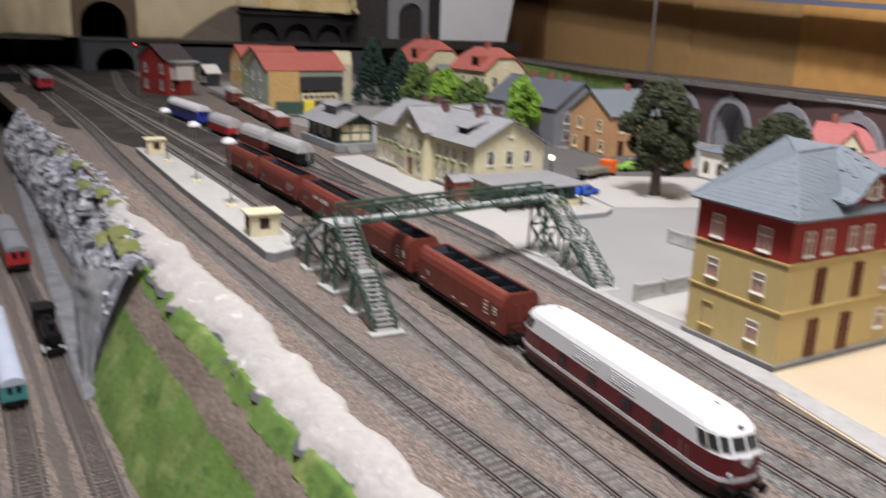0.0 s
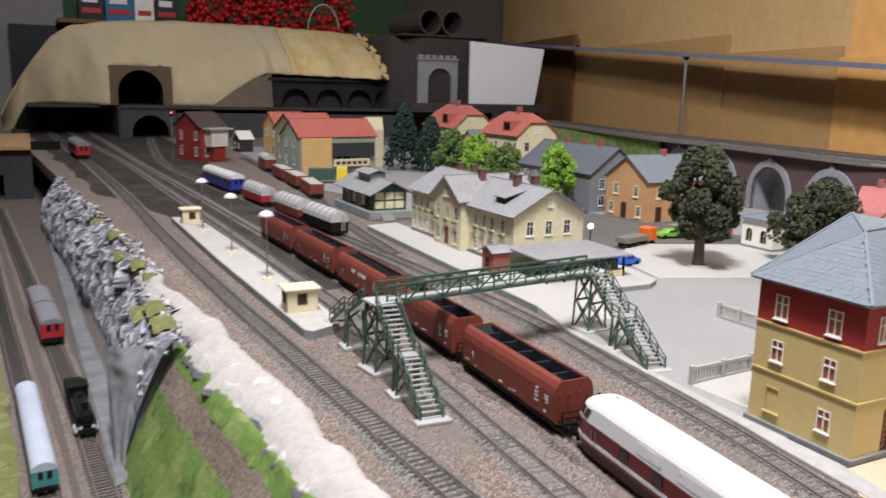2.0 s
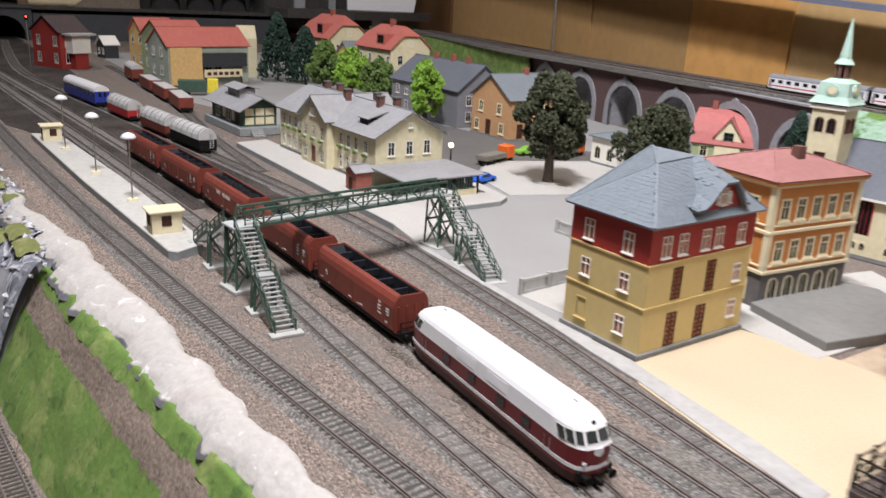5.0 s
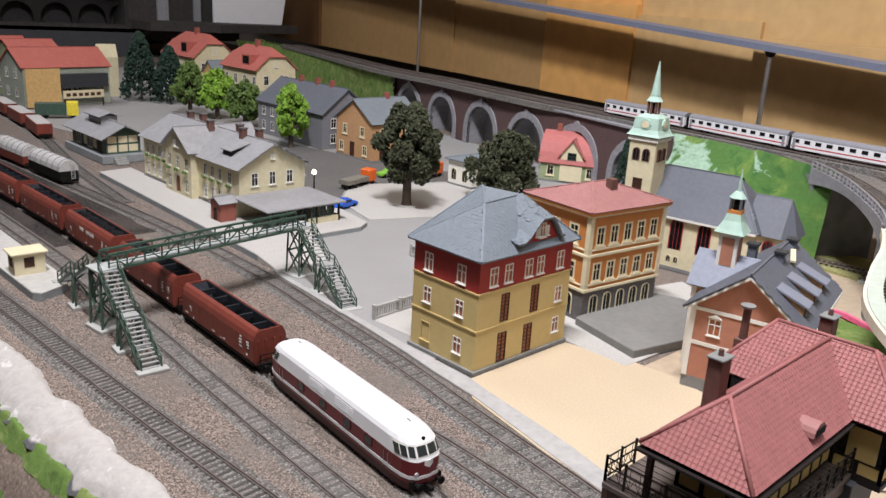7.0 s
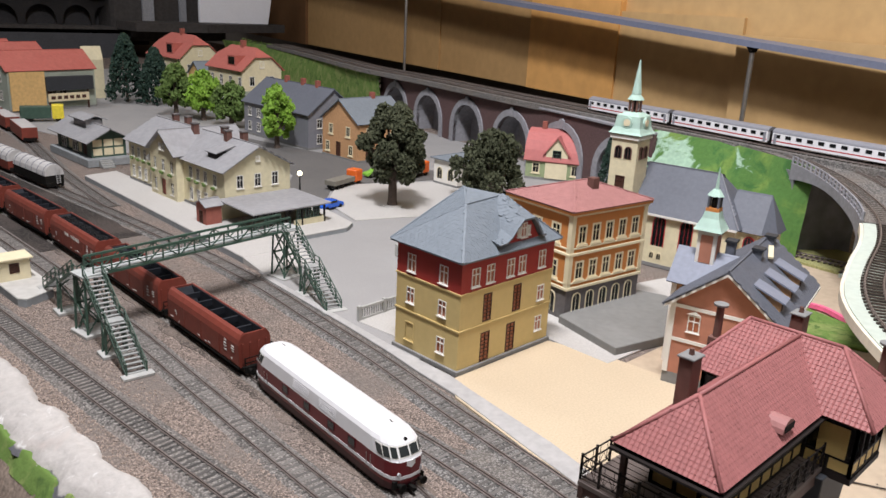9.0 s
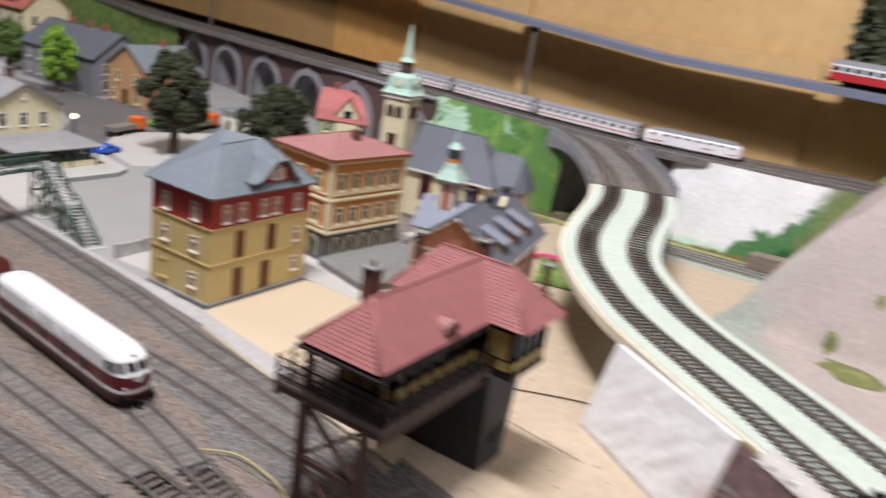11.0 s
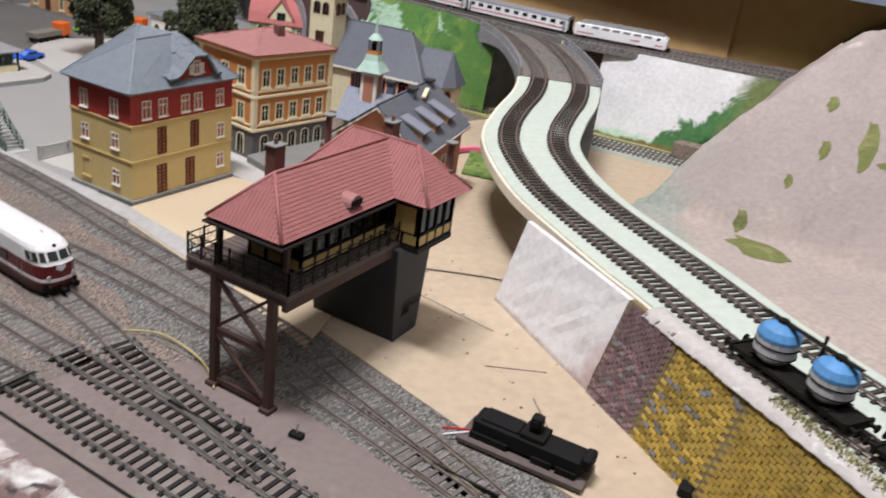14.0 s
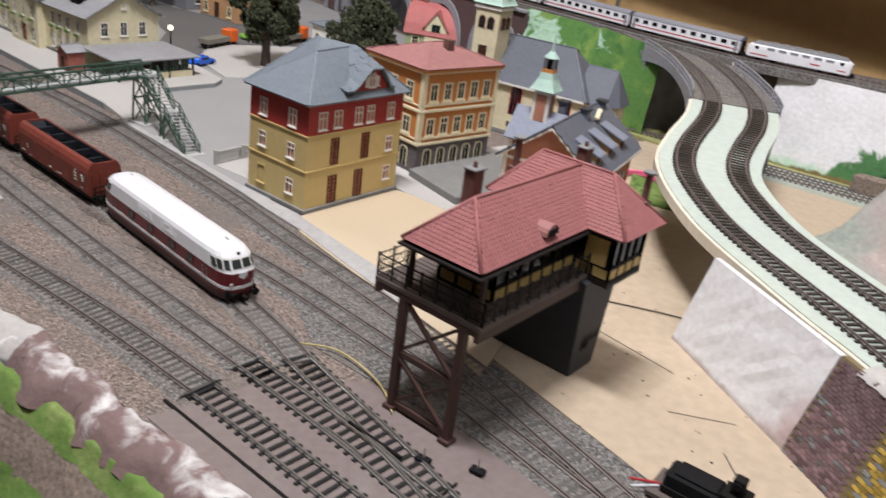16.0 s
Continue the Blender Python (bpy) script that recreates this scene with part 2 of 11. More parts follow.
mk("pine_board", (0.66, 0.36, 0.12), 0.6, grain=0.12, scale=20, bump=0.05, patch=5, second=(0.58, 0.3, 0.09))
mk("shelf_blue", (0.17, 0.19, 0.26), 0.6, grain=0.08, patch=6)
mk("tunnel_grey", (0.054, 0.054, 0.06), 0.85, grain=0.2, second=(0.078, 0.075, 0.078))
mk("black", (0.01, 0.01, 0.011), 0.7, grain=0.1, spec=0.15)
mk("viaduct_brick", (0.1035, 0.0612, 0.0594), 0.8, grain=0.2, scale=260, second=(0.0765, 0.0468, 0.0468))
mk("arch_stone", (0.27, 0.27, 0.29), 0.8, grain=0.18)
mk("foam_green", (0.47, 0.53, 0.47), 0.75, grain=0.07, patch=8, second=(0.54, 0.57, 0.47))
mk("foam_side", (0.72, 0.66, 0.54), 0.8, grain=0.08, second=(0.6, 0.5, 0.38))
mk("yellow_house", (0.6, 0.46, 0.2), 0.7, grain=0.05, patch=15, second=(0.55, 0.42, 0.18))
mk("red_house", (0.32, 0.034, 0.028), 0.6, grain=0.06, second=(0.29, 0.03, 0.022))
mk("slate", (0.185, 0.215, 0.245), 0.55, grain=0.1, scale=200, second=(0.155, 0.18, 0.205), random_amount=0.0)
mk("slate_dark", (0.115, 0.125, 0.15), 0.55, grain=0.1, scale=200)
mk("roof_grey", (0.3, 0.3, 0.31), 0.75, grain=0.1, second=(0.22, 0.215, 0.22))
mk("roof_red", (0.42, 0.125, 0.1), 0.7, grain=0.12, second=(0.36, 0.085, 0.065), patch=30)
mk("roof_pink", (0.48, 0.16, 0.15), 0.65, grain=0.08)
mk("tile_red", (0.33, 0.125, 0.12), 0.6, grain=0.1, second=(0.28, 0.11, 0.105))
mk("tile_plain", (0.36, 0.17, 0.16), 0.65, grain=0.1)
mk("stone_plinth", (0.22, 0.22, 0.215), 0.8, grain=0.15)
mk("frame_white", (0.78, 0.76, 0.7), 0.5, grain=0.04, bump=0.03)
mk("frame_brown", (0.07, 0.03, 0.02), 0.5, grain=0.1)
mk("glass_red", (0.38, 0.12, 0.05), 0.3, grain=0.1, spec=0.5)
mk("glass_dark", (0.0088, 0.0099, 0.011), 0.12, grain=0.05, spec=0.5, bump=0)
mk("cream", (0.74, 0.66, 0.45), 0.7, grain=0.05)
mk("cream_wall", (0.68, 0.62, 0.42), 0.75, grain=0.08, patch=20)
mk("orange_wall", (0.56, 0.22, 0.06), 0.7, grain=0.06)
mk("orange_brick", (0.52, 0.3, 0.15), 0.8, grain=0.18, scale=260)
mk("salmon_wall", (0.46, 0.2, 0.13), 0.75, grain=0.08)
mk("stone_dark", (0.13, 0.12, 0.12), 0.8, grain=0.2, scale=160)
mk("slab_grey", (0.21, 0.21, 0.2), 0.8, grain=0.08)
mk("bridge_green", (0.05, 0.095, 0.07), 0.55, grain=0.15, second=(0.085, 0.125, 0.1))
mk("bridge_deck", (0.42, 0.44, 0.43), 0.7, grain=0.1)
mk("stair_grey", (0.33, 0.34, 0.33), 0.7, grain=0.12)
mk("concrete", (0.43, 0.43, 0.41), 0.85, grain=0.12)
mk("loco_red", (0.145, 0.008, 0.013), 0.28, grain=0.04, bump=0.02, spec=0.5)
mk("loco_white", (0.72, 0.72, 0.73), 0.35, grain=0.02, bump=0.02, patch_amount=0.05)
mk("wagon_red", (0.2, 0.045, 0.03), 0.55, grain=0.12, second=(0.15, 0.04, 0.03), random_amount=0.12)
mk("wagon_inside", (0.022, 0.024, 0.03), 0.7, grain=0.3, spec=0.15)
mk("running_gear", (0.013, 0.012, 0.011), 0.75, grain=0.25, spec=0.1)
mk("steel", (0.45, 0.44, 0.42), 0.35, metal=0.85)
mk("lettering", (0.72, 0.7, 0.66), 0.6, grain=0.1)
mk("tower_grey", (0.036, 0.04, 0.0464), 0.6, grain=0.1)
mk("timber_dark", (0.018, 0.014, 0.013), 0.6, grain=0.15, spec=0.2)
mk("timber_brown", (0.065, 0.034, 0.027), 0.55, grain=0.15)
mk("panel_yellow", (0.72, 0.53, 0.2), 0.6, grain=0.05)
mk("deck_brown", (0.12, 0.095, 0.085), 0.7, grain=0.15)
mk("chimney", (0.15, 0.075, 0.06), 0.75, grain=0.15)
mk("chimney_red", (0.3, 0.1, 0.075), 0.75, grain=0.15)
mk("copper_green", (0.42, 0.58, 0.5), 0.6, grain=0.12, second=(0.3, 0.47, 0.39), patch=60)
mk("bark", (0.1, 0.075, 0.06), 0.9, grain=0.3)
mk("leaf_dark", (0.056, 0.064, 0.034), 0.8, grain=0.3, scale=200, second=(0.095, 0.098, 0.055), patch=60)
mk("leaf_mid", (0.1, 0.16, 0.04), 0.75, grain=0.3, scale=200, second=(0.19, 0.28, 0.07), patch=60)
mk("leaf_bright", (0.2, 0.36, 0.04), 0.7, grain=0.3, scale=200, second=(0.32, 0.5, 0.1), patch=60)
mk("needle", (0.02, 0.045, 0.032), 0.8, grain=0.3, second=(0.04, 0.07, 0.05))
mk("blue_car", (0.02, 0.12, 0.62), 0.25, grain=0.02, bump=0, spec=0.5)
mk("orange_cab", (0.75, 0.14, 0.02), 0.35, grain=0.03, bump=0)
mk("lime", (0.22, 0.48, 0.06), 0.35, grain=0.03, bump=0)
mk("bed_grey", (0.2, 0.19, 0.16), 0.7)
mk("silo_grey", (0.2, 0.205, 0.21), 0.55, grain=0.15)
mk("silo_blue", (0.09, 0.26, 0.52), 0.55)
mk("silo_white", (0.5, 0.51, 0.53), 0.55)
mk("train_white", (0.75, 0.75, 0.77), 0.4, grain=0.03, bump=0.02)
mk("train_grey", (0.22, 0.225, 0.25), 0.5, grain=0.06)
mk("train_red", (0.42, 0.03, 0.035), 0.4, grain=0.05)
mk("train_cream", (0.75, 0.65, 0.4), 0.5)
mk("blue_rail", (0.03, 0.05, 0.35), 0.35)
mk("teal", (0.08, 0.3, 0.31), 0.4)
mk("coach_roof", (0.5, 0.55, 0.66), 0.5, grain=0.05)
mk("tarp", (0.52, 0.51, 0.5), 0.6, grain=0.1)
mk("house_green", (0.3, 0.36, 0.2), 0.75)
mk("house_tan", (0.65, 0.43, 0.18), 0.75)
mk("sign_yellow", (0.8, 0.66, 0.06), 0.5)
mk("brick_purple", (0.21, 0.13, 0.135), 0.9, grain=0.35, random_amount=0.45, second=(0.33, 0.25, 0.25), patch=60)
mk("brick_ochre", (0.4, 0.27, 0.05), 0.9, grain=0.4, random_amount=0.5, second=(0.25, 0.19, 0.085), patch=70)
mk("brick_grey", (0.2, 0.2, 0.2), 0.9, grain=0.3, random_amount=0.3)
mk("brick_mortar", (0.2, 0.155, 0.08), 0.9)
mk("wood_plank", (0.4, 0.25, 0.13), 0.8)
mk("pipe_dark", (0.06, 0.05, 0.045), 0.6)
mk("yellow_wire", (0.55, 0.45, 0.2), 0.5)
mk("pink_strip", (0.85, 0.16, 0.3), 0.6)
mk("room_paint", (0.2, 0.175, 0.15), 0.9)
M["lamp_glow"] = emitter("lamp_glow", (1.0, 0.86, 0.6), 2.5)
M["head_light"] = emitter("head_light", (1.0, 0.9, 0.8), 8)
M["signal_red"] = emitter("signal_red", (1.0, 0.05, 0.03), 6)


def painted(name, base, layers, bump=0.6, rough=0.85):
    """Brushed paint on plaster. Each layer: colour, direction (a, b, c), offset, softness, noise scale, noise amount; it covers where a*x+b*y+c*z+offset+noise > 0."""
    mat = material(name, base, rough, grain=0.1, scale=160, bump=bump, patch=14, second=[c * 0.86 for c in base], patch_amount=0.4)
    nt = mat.node_tree
    b = nt.nodes["Principled BSDF"]
    out = b.inputs["Base Color"].links[0].from_socket
    co = nt.nodes.new("ShaderNodeTexCoord").outputs["Object"]
    for k, (colour, way, offset, soft, scale, amount) in enumerate(layers):
        dot = nt.nodes.new("ShaderNodeVectorMath")
        dot.operation = "DOT_PRODUCT"
        dot.inputs[1].default_value = way
        nt.links.new(co, dot.inputs[0])
        mp = nt.nodes.new("ShaderNodeMapping")
        mp.inputs["Location"].default_value = (3.1 * k + 0.7, 1.7 * k, 0.4 * k)
        nt.links.new(co, mp.inputs["Vector"])
        nz = nt.nodes.new("ShaderNodeTexNoise")
        nz.inputs["Scale"].default_value, nz.inputs["Detail"].default_value, nz.inputs["Roughness"].default_value, nz.inputs["Distortion"].default_value = scale, 7, 0.62, 0.8
        nt.links.new(mp.outputs["Vector"], nz.inputs["Vector"])
        ma = nt.nodes.new("ShaderNodeMath")
        ma.operation = "MULTIPLY_ADD"
        ma.inputs[1].default_value = amount * 2
        nt.links.new(nz.outputs["Fac"], ma.inputs[0])
        nt.links.new(dot.outputs["Value"], ma.inputs[2])
        mr = nt.nodes.new("ShaderNodeMapRange")
        mr.inputs["From Min"].default_value, mr.inputs["From Max"].default_value = amount - offset, amount - offset + soft
        nt.links.new(ma.outputs["Value"], mr.inputs["Value"])
        fine = nt.nodes.new("ShaderNodeTexNoise")
        fine.inputs["Scale"].default_value, fine.inputs["Detail"].default_value = 140, 5
        nt.links.new(co, fine.inputs["Vector"])
        tone = nt.nodes.new("ShaderNodeMix")
        tone.data_type = "RGBA"
        tone.inputs["A"].default_value, tone.inputs["B"].default_value = (*[c * 0.62 for c in colour], 1), (*[min(1, c * 1.35) for c in colour], 1)
        nt.links.new(fine.outputs["Fac"], tone.inputs["Factor"])
        mx = nt.nodes.new("ShaderNodeMix")
        mx.data_type = "RGBA"
        nt.links.new(mr.outputs["Result"], mx.inputs["Factor"])
        nt.links.new(out, mx.inputs["A"])
        nt.links.new(tone.outputs["Result"], mx.inputs["B"])
        out = mx.outputs["Result"]
    nt.links.new(out, b.inputs["Base Color"])
    return mat


M["wall_painted"] = painted("wall_painted", (0.78, 0.78, 0.79), [
    ((0.45, 0.66, 0.5), (0, 0, -1), 0.022, 0.012, 26, 0.02),
    ((0.08, 0.2, 0.075), (0, -0.75, -0.8), -0.235, 0.008, 17, 0.055),
    ((0.03, 0.1, 0.04), (0, -0.6, -1.0), -0.2, 0.02, 30, 0.06),
    ((0.16, 0.2, 0.075), (0, -0.95, -0.2), -0.385, 0.02, 24, 0.03),
    ((0.2, 0.15, 0.06), (0, 0, -1), 0.012, 0.004, 30, 0.012)])
M["wall_plaster"] = painted("wall_plaster", (0.72, 0.71, 0.71), [
    ((0.55, 0.43, 0.42), (-0.3, -1, -0.5), -0.47, 0.03, 18, 0.05),
    ((0.6, 0.56, 0.56), (0, 0, 0), -0.03, 0.06, 30, 0.25),
    ((0.45, 0.38, 0.34), (0, 0, -1), 0.006, 0.004, 30, 0.006)], bump=0.4)
M["brown_board"] = painted("brown_board", (0.2, 0.16, 0.147), [
    ((0.235, 0.215, 0.195), (0, 0, 0), -0.02, 0.08, 6, 0.25),
    ((0.27, 0.15, 0.135), (0, 0, 0), -0.07, 0.06, 7, 0.25),
    ((0.13, 0.11, 0.1), (0, 0, 0), -0.13, 0.03, 26, 0.25)], bump=0.3)
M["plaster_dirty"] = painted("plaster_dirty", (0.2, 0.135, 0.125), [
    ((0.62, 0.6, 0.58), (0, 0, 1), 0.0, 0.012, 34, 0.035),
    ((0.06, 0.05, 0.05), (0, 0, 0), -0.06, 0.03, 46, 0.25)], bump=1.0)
M["hill_paint"] = painted("hill_paint", (0.085, 0.19, 0.045), [
    ((0.15, 0.25, 0.055), (0, 0, 0), 0.0, 0.05, 11, 0.25),
    ((0.05, 0.14, 0.035), (0, 0, 0), -0.02, 0.04, 17, 0.25),
    ((0.34, 0.5, 0.37), (0, 0.6, -0.3), -0.1, 0.03, 12, 0.34)], bump=0.8)
M["mountain"] = painted("mountain", (0.37, 0.315, 0.295), [
    ((0.44, 0.37, 0.33), (0, 0, -1), 0.06, 0.08, 12, 0.08),
    ((0.31, 0.34, 0.295), (-0.25, 1, 0), 0.6, 0.07, 13, 0.11),
    ((0.25, 0.26, 0.13), (0.6, 1, 0), 0.02, 0.04, 11, 0.1),
    ((0.24, 0.26, 0.16), (0, 0, 0), -0.1, 0.03, 11, 0.22),
    ((0.29, 0.255, 0.24), (0, 0, 0), -0.06, 0.05, 9, 0.25),
    ((0.47, 0.43, 0.4), (0, 0, 0), -0.06, 0.05, 20, 0.25)], bump=1.0)
M["grass"] = painted("grass", (0.13, 0.215, 0.05), [
    ((0.21, 0.27, 0.085), (0, 0, 0), 0.0, 0.05, 26, 0.25),
    ((0.08, 0.145, 0.035), (0, 0, 0), -0.03, 0.04, 40, 0.25),
    ((0.22, 0.185, 0.13), (0, 0, 0), -0.085, 0.03, 15, 0.25),
    ((0.5, 0.5, 0.42), (0, 0, 0), -0.13, 0.01, 95, 0.25)], bump=1.0, rough=0.95)
M["moss"] = painted("moss", (0.165, 0.18, 0.062), [
    ((0.235, 0.235, 0.1), (0, 0, 0), 0.0, 0.05, 30, 0.25),
    ((0.12, 0.135, 0.05), (0, 0, 0), -0.04, 0.04, 45, 0.25),
    ((0.24, 0.19, 0.12), (0, 0, 0), -0.08, 0.03, 20, 0.25)], bump=1.0, rough=0.95)
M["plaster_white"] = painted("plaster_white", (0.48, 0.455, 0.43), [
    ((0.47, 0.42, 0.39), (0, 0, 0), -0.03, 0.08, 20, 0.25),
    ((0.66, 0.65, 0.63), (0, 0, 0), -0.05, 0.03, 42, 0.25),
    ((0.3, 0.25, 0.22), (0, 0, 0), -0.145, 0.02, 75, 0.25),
    # dark grey towards the foot, about 1 cm below board level
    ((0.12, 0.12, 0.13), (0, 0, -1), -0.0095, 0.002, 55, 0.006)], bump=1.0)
M["rock"] = painted("rock", (0.17, 0.175, 0.205), [
    ((0.09, 0.095, 0.12), (0, 0, 0), -0.015, 0.05, 24, 0.25),
    ((0.3, 0.31, 0.35), (0, 0, 0), -0.02, 0.05, 33, 0.25),
    ((0.24, 0.23, 0.1), (0.15, 0, 0.75), 0.02, 0.02, 22, 0.035)], bump=1.0)


def dry_brush(mat, colour, low, high):
    """White paint dragged over the ridges of a rough casting."""
    nt = mat.node_tree
    b = nt.nodes["Principled BSDF"]
    was = b.inputs["Base Color"].links[0].from_socket
    geo = nt.nodes.new("ShaderNodeNewGeometry")
    nz = nt.nodes.new("ShaderNodeTexNoise")
    nz.inputs["Scale"].default_value, nz.inputs["Detail"].default_value = 60, 6
    nt.links.new(nt.nodes.new("ShaderNodeTexCoord").outputs["Object"], nz.inputs["Vector"])
    ma = nt.nodes.new("ShaderNodeMath")
    ma.operation = "MULTIPLY_ADD"
    ma.inputs[1].default_value = 0.07
    nt.links.new(nz.outputs["Fac"], ma.inputs[0])
    nt.links.new(geo.outputs["Pointiness"], ma.inputs[2])
    mr = nt.nodes.new("ShaderNodeMapRange")
    mr.inputs["From Min"].default_value, mr.inputs["From Max"].default_value = low + 0.035, high + 0.035
    nt.links.new(ma.outputs["Value"], mr.inputs["Value"])
    mx = nt.nodes.new("ShaderNodeMix")
    mx.data_type = "RGBA"
    mx.inputs["B"].default_value = (*colour, 1)
    nt.links.new(mr.outputs["Result"], mx.inputs["Factor"])
    nt.links.new(was, mx.inputs["A"])
    nt.links.new(mx.outputs["Result"], b.inputs["Base Color"])


dry_brush(M["rock"], (0.62, 0.62, 0.65), 0.5, 0.545)
M["rock_smooth"] = painted("rock_smooth", (0.2, 0.2, 0.21), [
    ((0.27, 0.27, 0.28), (0, 0, 0), 0.0, 0.08, 16, 0.25),
    ((0.13, 0.15, 0.09), (0, 0, 0), -0.07, 0.05, 14, 0.25)], bump=0.5)


# ---- shapes used again and again ----
def spline(pts, step):
    """Points every step along a smooth curve through pts, with the level direction there."""
    pts = [Vector(p) for p in pts]
    fine = []
    for i in range(len(pts) - 1):
        p0, p1, p2, p3 = pts[max(i - 1, 0)], pts[i], pts[i + 1], pts[min(i + 2, len(pts) - 1)]
        n = max(4, int((p2 - p1).length / 1.5))
        for k in range(n):
            t = k / n
            fine.append(0.5 * (2 * p1 + (p2 - p0) * t + (2 * p0 - 5 * p1 + 4 * p2 - p3) * t * t + (3 * p1 - p0 - 3 * p2 + p3) * t ** 3))
    fine.append(pts[-1])
    out, need, run = [fine[0]], step, 0.0
    for a, b in zip(fine, fine[1:]):
        d = (b - a).length
        while d > 0 and run + d >= need:
            out.append(a.lerp(b, (need - run) / d))
            need += step
        run += d
    res = []
    for i, p in enumerate(out):
        w = out[min(i + 1, len(out) - 1)] - out[max(i - 1, 0)]
        res.append((p, w.normalized() if w.length else Vector((0, 1, 0))))
    return res


def ribbon(path, profile):
    """Pulls a profile of (across, up) along a path of (place, way)."""
    rings = []
    for p, w in path:
        side = Vector((w.y, -w.x, 0)).normalized()
        rings.append([tuple(p + side * a + Vector((0, 0, b))) for a, b in profile])
    return Geo().loft(rings)


GAUGE = 1.65
SLEEPER = {}


def track(pts, sleeper_mat, rail_mat="rail", bed=None, bed_z=0.35, singles=None, spacing=0.68, label="model railway track with dark sleepers", bed_width=2.1, sunk=0.0, skip=None):
    """A track: two rails, its sleepers, and a gravel bed if any. Sleepers whose y lies within singles are parts of their own."""
    rail_path, ties = spline(pts, 1.0), spline(pts, spacing)
    ob = empty("railway_track")
    tagged(ob, label, "railway track", "tracks of the layout")
    lift = bed_z if bed else 0.08
    if bed:
        part("ballast_bed", ribbon(rail_path, [(-bed_width, -0.02), (-bed_width * 0.72, bed_z), (bed_width * 0.72, bed_z), (bed_width, -0.02)]), M[bed], ob)
    for s in (-1, 1):
        a = s * (GAUGE / 2 + 0.06)
        part("rail", ribbon(rail_path, [(a - 0.13, lift + 0.1), (a - 0.045, lift + 0.16), (a - 0.06, lift + 0.3), (a + 0.06, lift + 0.3), (a + 0.045, lift + 0.16), (a + 0.13, lift + 0.1)]), M[rail_mat], ob)
    if sleeper_mat not in SLEEPER:
        g = Geo().box(-1.3, -0.14, -0.06, 1.3, 0.14, 0.1)
        for s in (-1, 1):
            g.box(s * 0.9 - 0.22, -0.1, 0.1, s * 0.9 + 0.22, 0.1, 0.16)
        SLEEPER[sleeper_mat] = g.mesh("sleeper", M[sleeper_mat])
    joined, count = Geo(), 0
    for p, w in ties:
        turn = math.degrees(math.atan2(-w.x, w.y)) + random.uniform(-1.5, 1.5)
        if skip and skip[0] < p.y < skip[1]:
            continue
        m = put(p.x, p.y, p.z + lift - sunk, turn)
        if singles and singles[0] < p.y < singles[1] and count < 290:
            part("sleeper", SLEEPER[sleeper_mat], None, ob, at=m)
            count += 1
        else:
            joined.box(-1.3, -0.14, -0.06, 1.3, 0.14, 0.1, pose(p.x, p.y, p.z + lift - sunk, 0, 0, turn))
    if joined.v:
        tagged(part("sleeper_rest", joined, M[sleeper_mat], ob), kind="stuff")
    return ob


def slab(geo, poly, t):
    """A flat polygon in space, given a thickness t below it."""
    pts = [Vector(p) for p in poly]
    n = (pts[1] - pts[0]).cross(pts[2] - pts[0]).normalized()
    if n.z < 0:
        pts.reverse()
        n = -n
    k = len(pts)
    return geo.add([tuple(p) for p in pts] + [tuple(p - n * t) for p in pts],
                   [tuple(range(k)), tuple(range(2 * k - 1, k - 1, -1))] + [(i, k + i, k + (i + 1) % k, (i + 1) % k) for i in range(k)])


def inside(pt, poly):
    hit = False
    for (x0, y0), (x1, y1) in zip(poly, poly[1:] + poly[:1]):
        if (y0 > pt[1]) != (y1 > pt[1]) and pt[0] < (x1 - x0) * (pt[1] - y0) / (y1 - y0) + x0:
            hit = not hit
    return hit


def shingles(geo, poly, tw, th, lift=0.05, lap=1.35, rough=0.02, stagger=True, rolled=False):
    """Overlapping tiles or slates laid on a roof face; the first edge of poly is its eave."""
    pts = [Vector(p) for p in poly]
    u = (pts[1] - pts[0]).normalized()
    n = u.cross(pts[2] - pts[0]).normalized()
    if n.z < 0:
        n = -n
    v = n.cross(u)
    if v.z < 0:
        v = -v
    flat = [((p - pts[0]).dot(u), (p - pts[0]).dot(v)) for p in pts]
    u0, u1 = min(p[0] for p in flat), max(p[0] for p in flat)
    v1 = max(p[1] for p in flat)
    row = 0
    while row * th < v1:
        b = row * th
        c = u0 - (tw / 2 if row % 2 and stagger else 0)
        while c < u1:
            if inside((c + tw / 2, b + th * 0.5), flat):
                k = lift + random.uniform(-rough, rough)
                w = 0.46 * tw
                m = c + tw / 2
                if rolled:
                    rows_ = []
                    for z, h in ((b - th * 0.1, k), (b + th, 0.02)):
                        rows_.append([pts[0] + u * (m + a * tw) + v * z + n * (h + e) for a, e in ((-0.5, 0.05), (-0.28, 0.0), (0.3, 0.0), (0.5, 0.05))])
                    foot = [p - n * k for p in rows_[0]]
                    geo.add([tuple(p) for p in rows_[0] + rows_[1] + foot], [(0, 1, 5, 4), (1, 2, 6, 5), (2, 3, 7, 6), (8, 9, 1, 0), (9, 10, 2, 1), (10, 11, 3, 2)])
                    c += tw
                    continue
                q = [pts[0] + u * (m + s * w) + v * z + n * h for s, z, h in ((-1, b - th * 0.15, k), (1, b - th * 0.15, k), (1, b + th * lap - th * 0.15, 0.012), (-1, b + th * lap - th * 0.15, 0.012))]
                e = [q[0] - n * k, q[1] - n * k]
                geo.add([tuple(p) for p in q + e], [(0, 1, 2, 3), (4, 5, 1, 0), (1, 5, 2), (0, 3, 4)])
            c += tw
        row += 1
    return geo


WINDOWS = {}


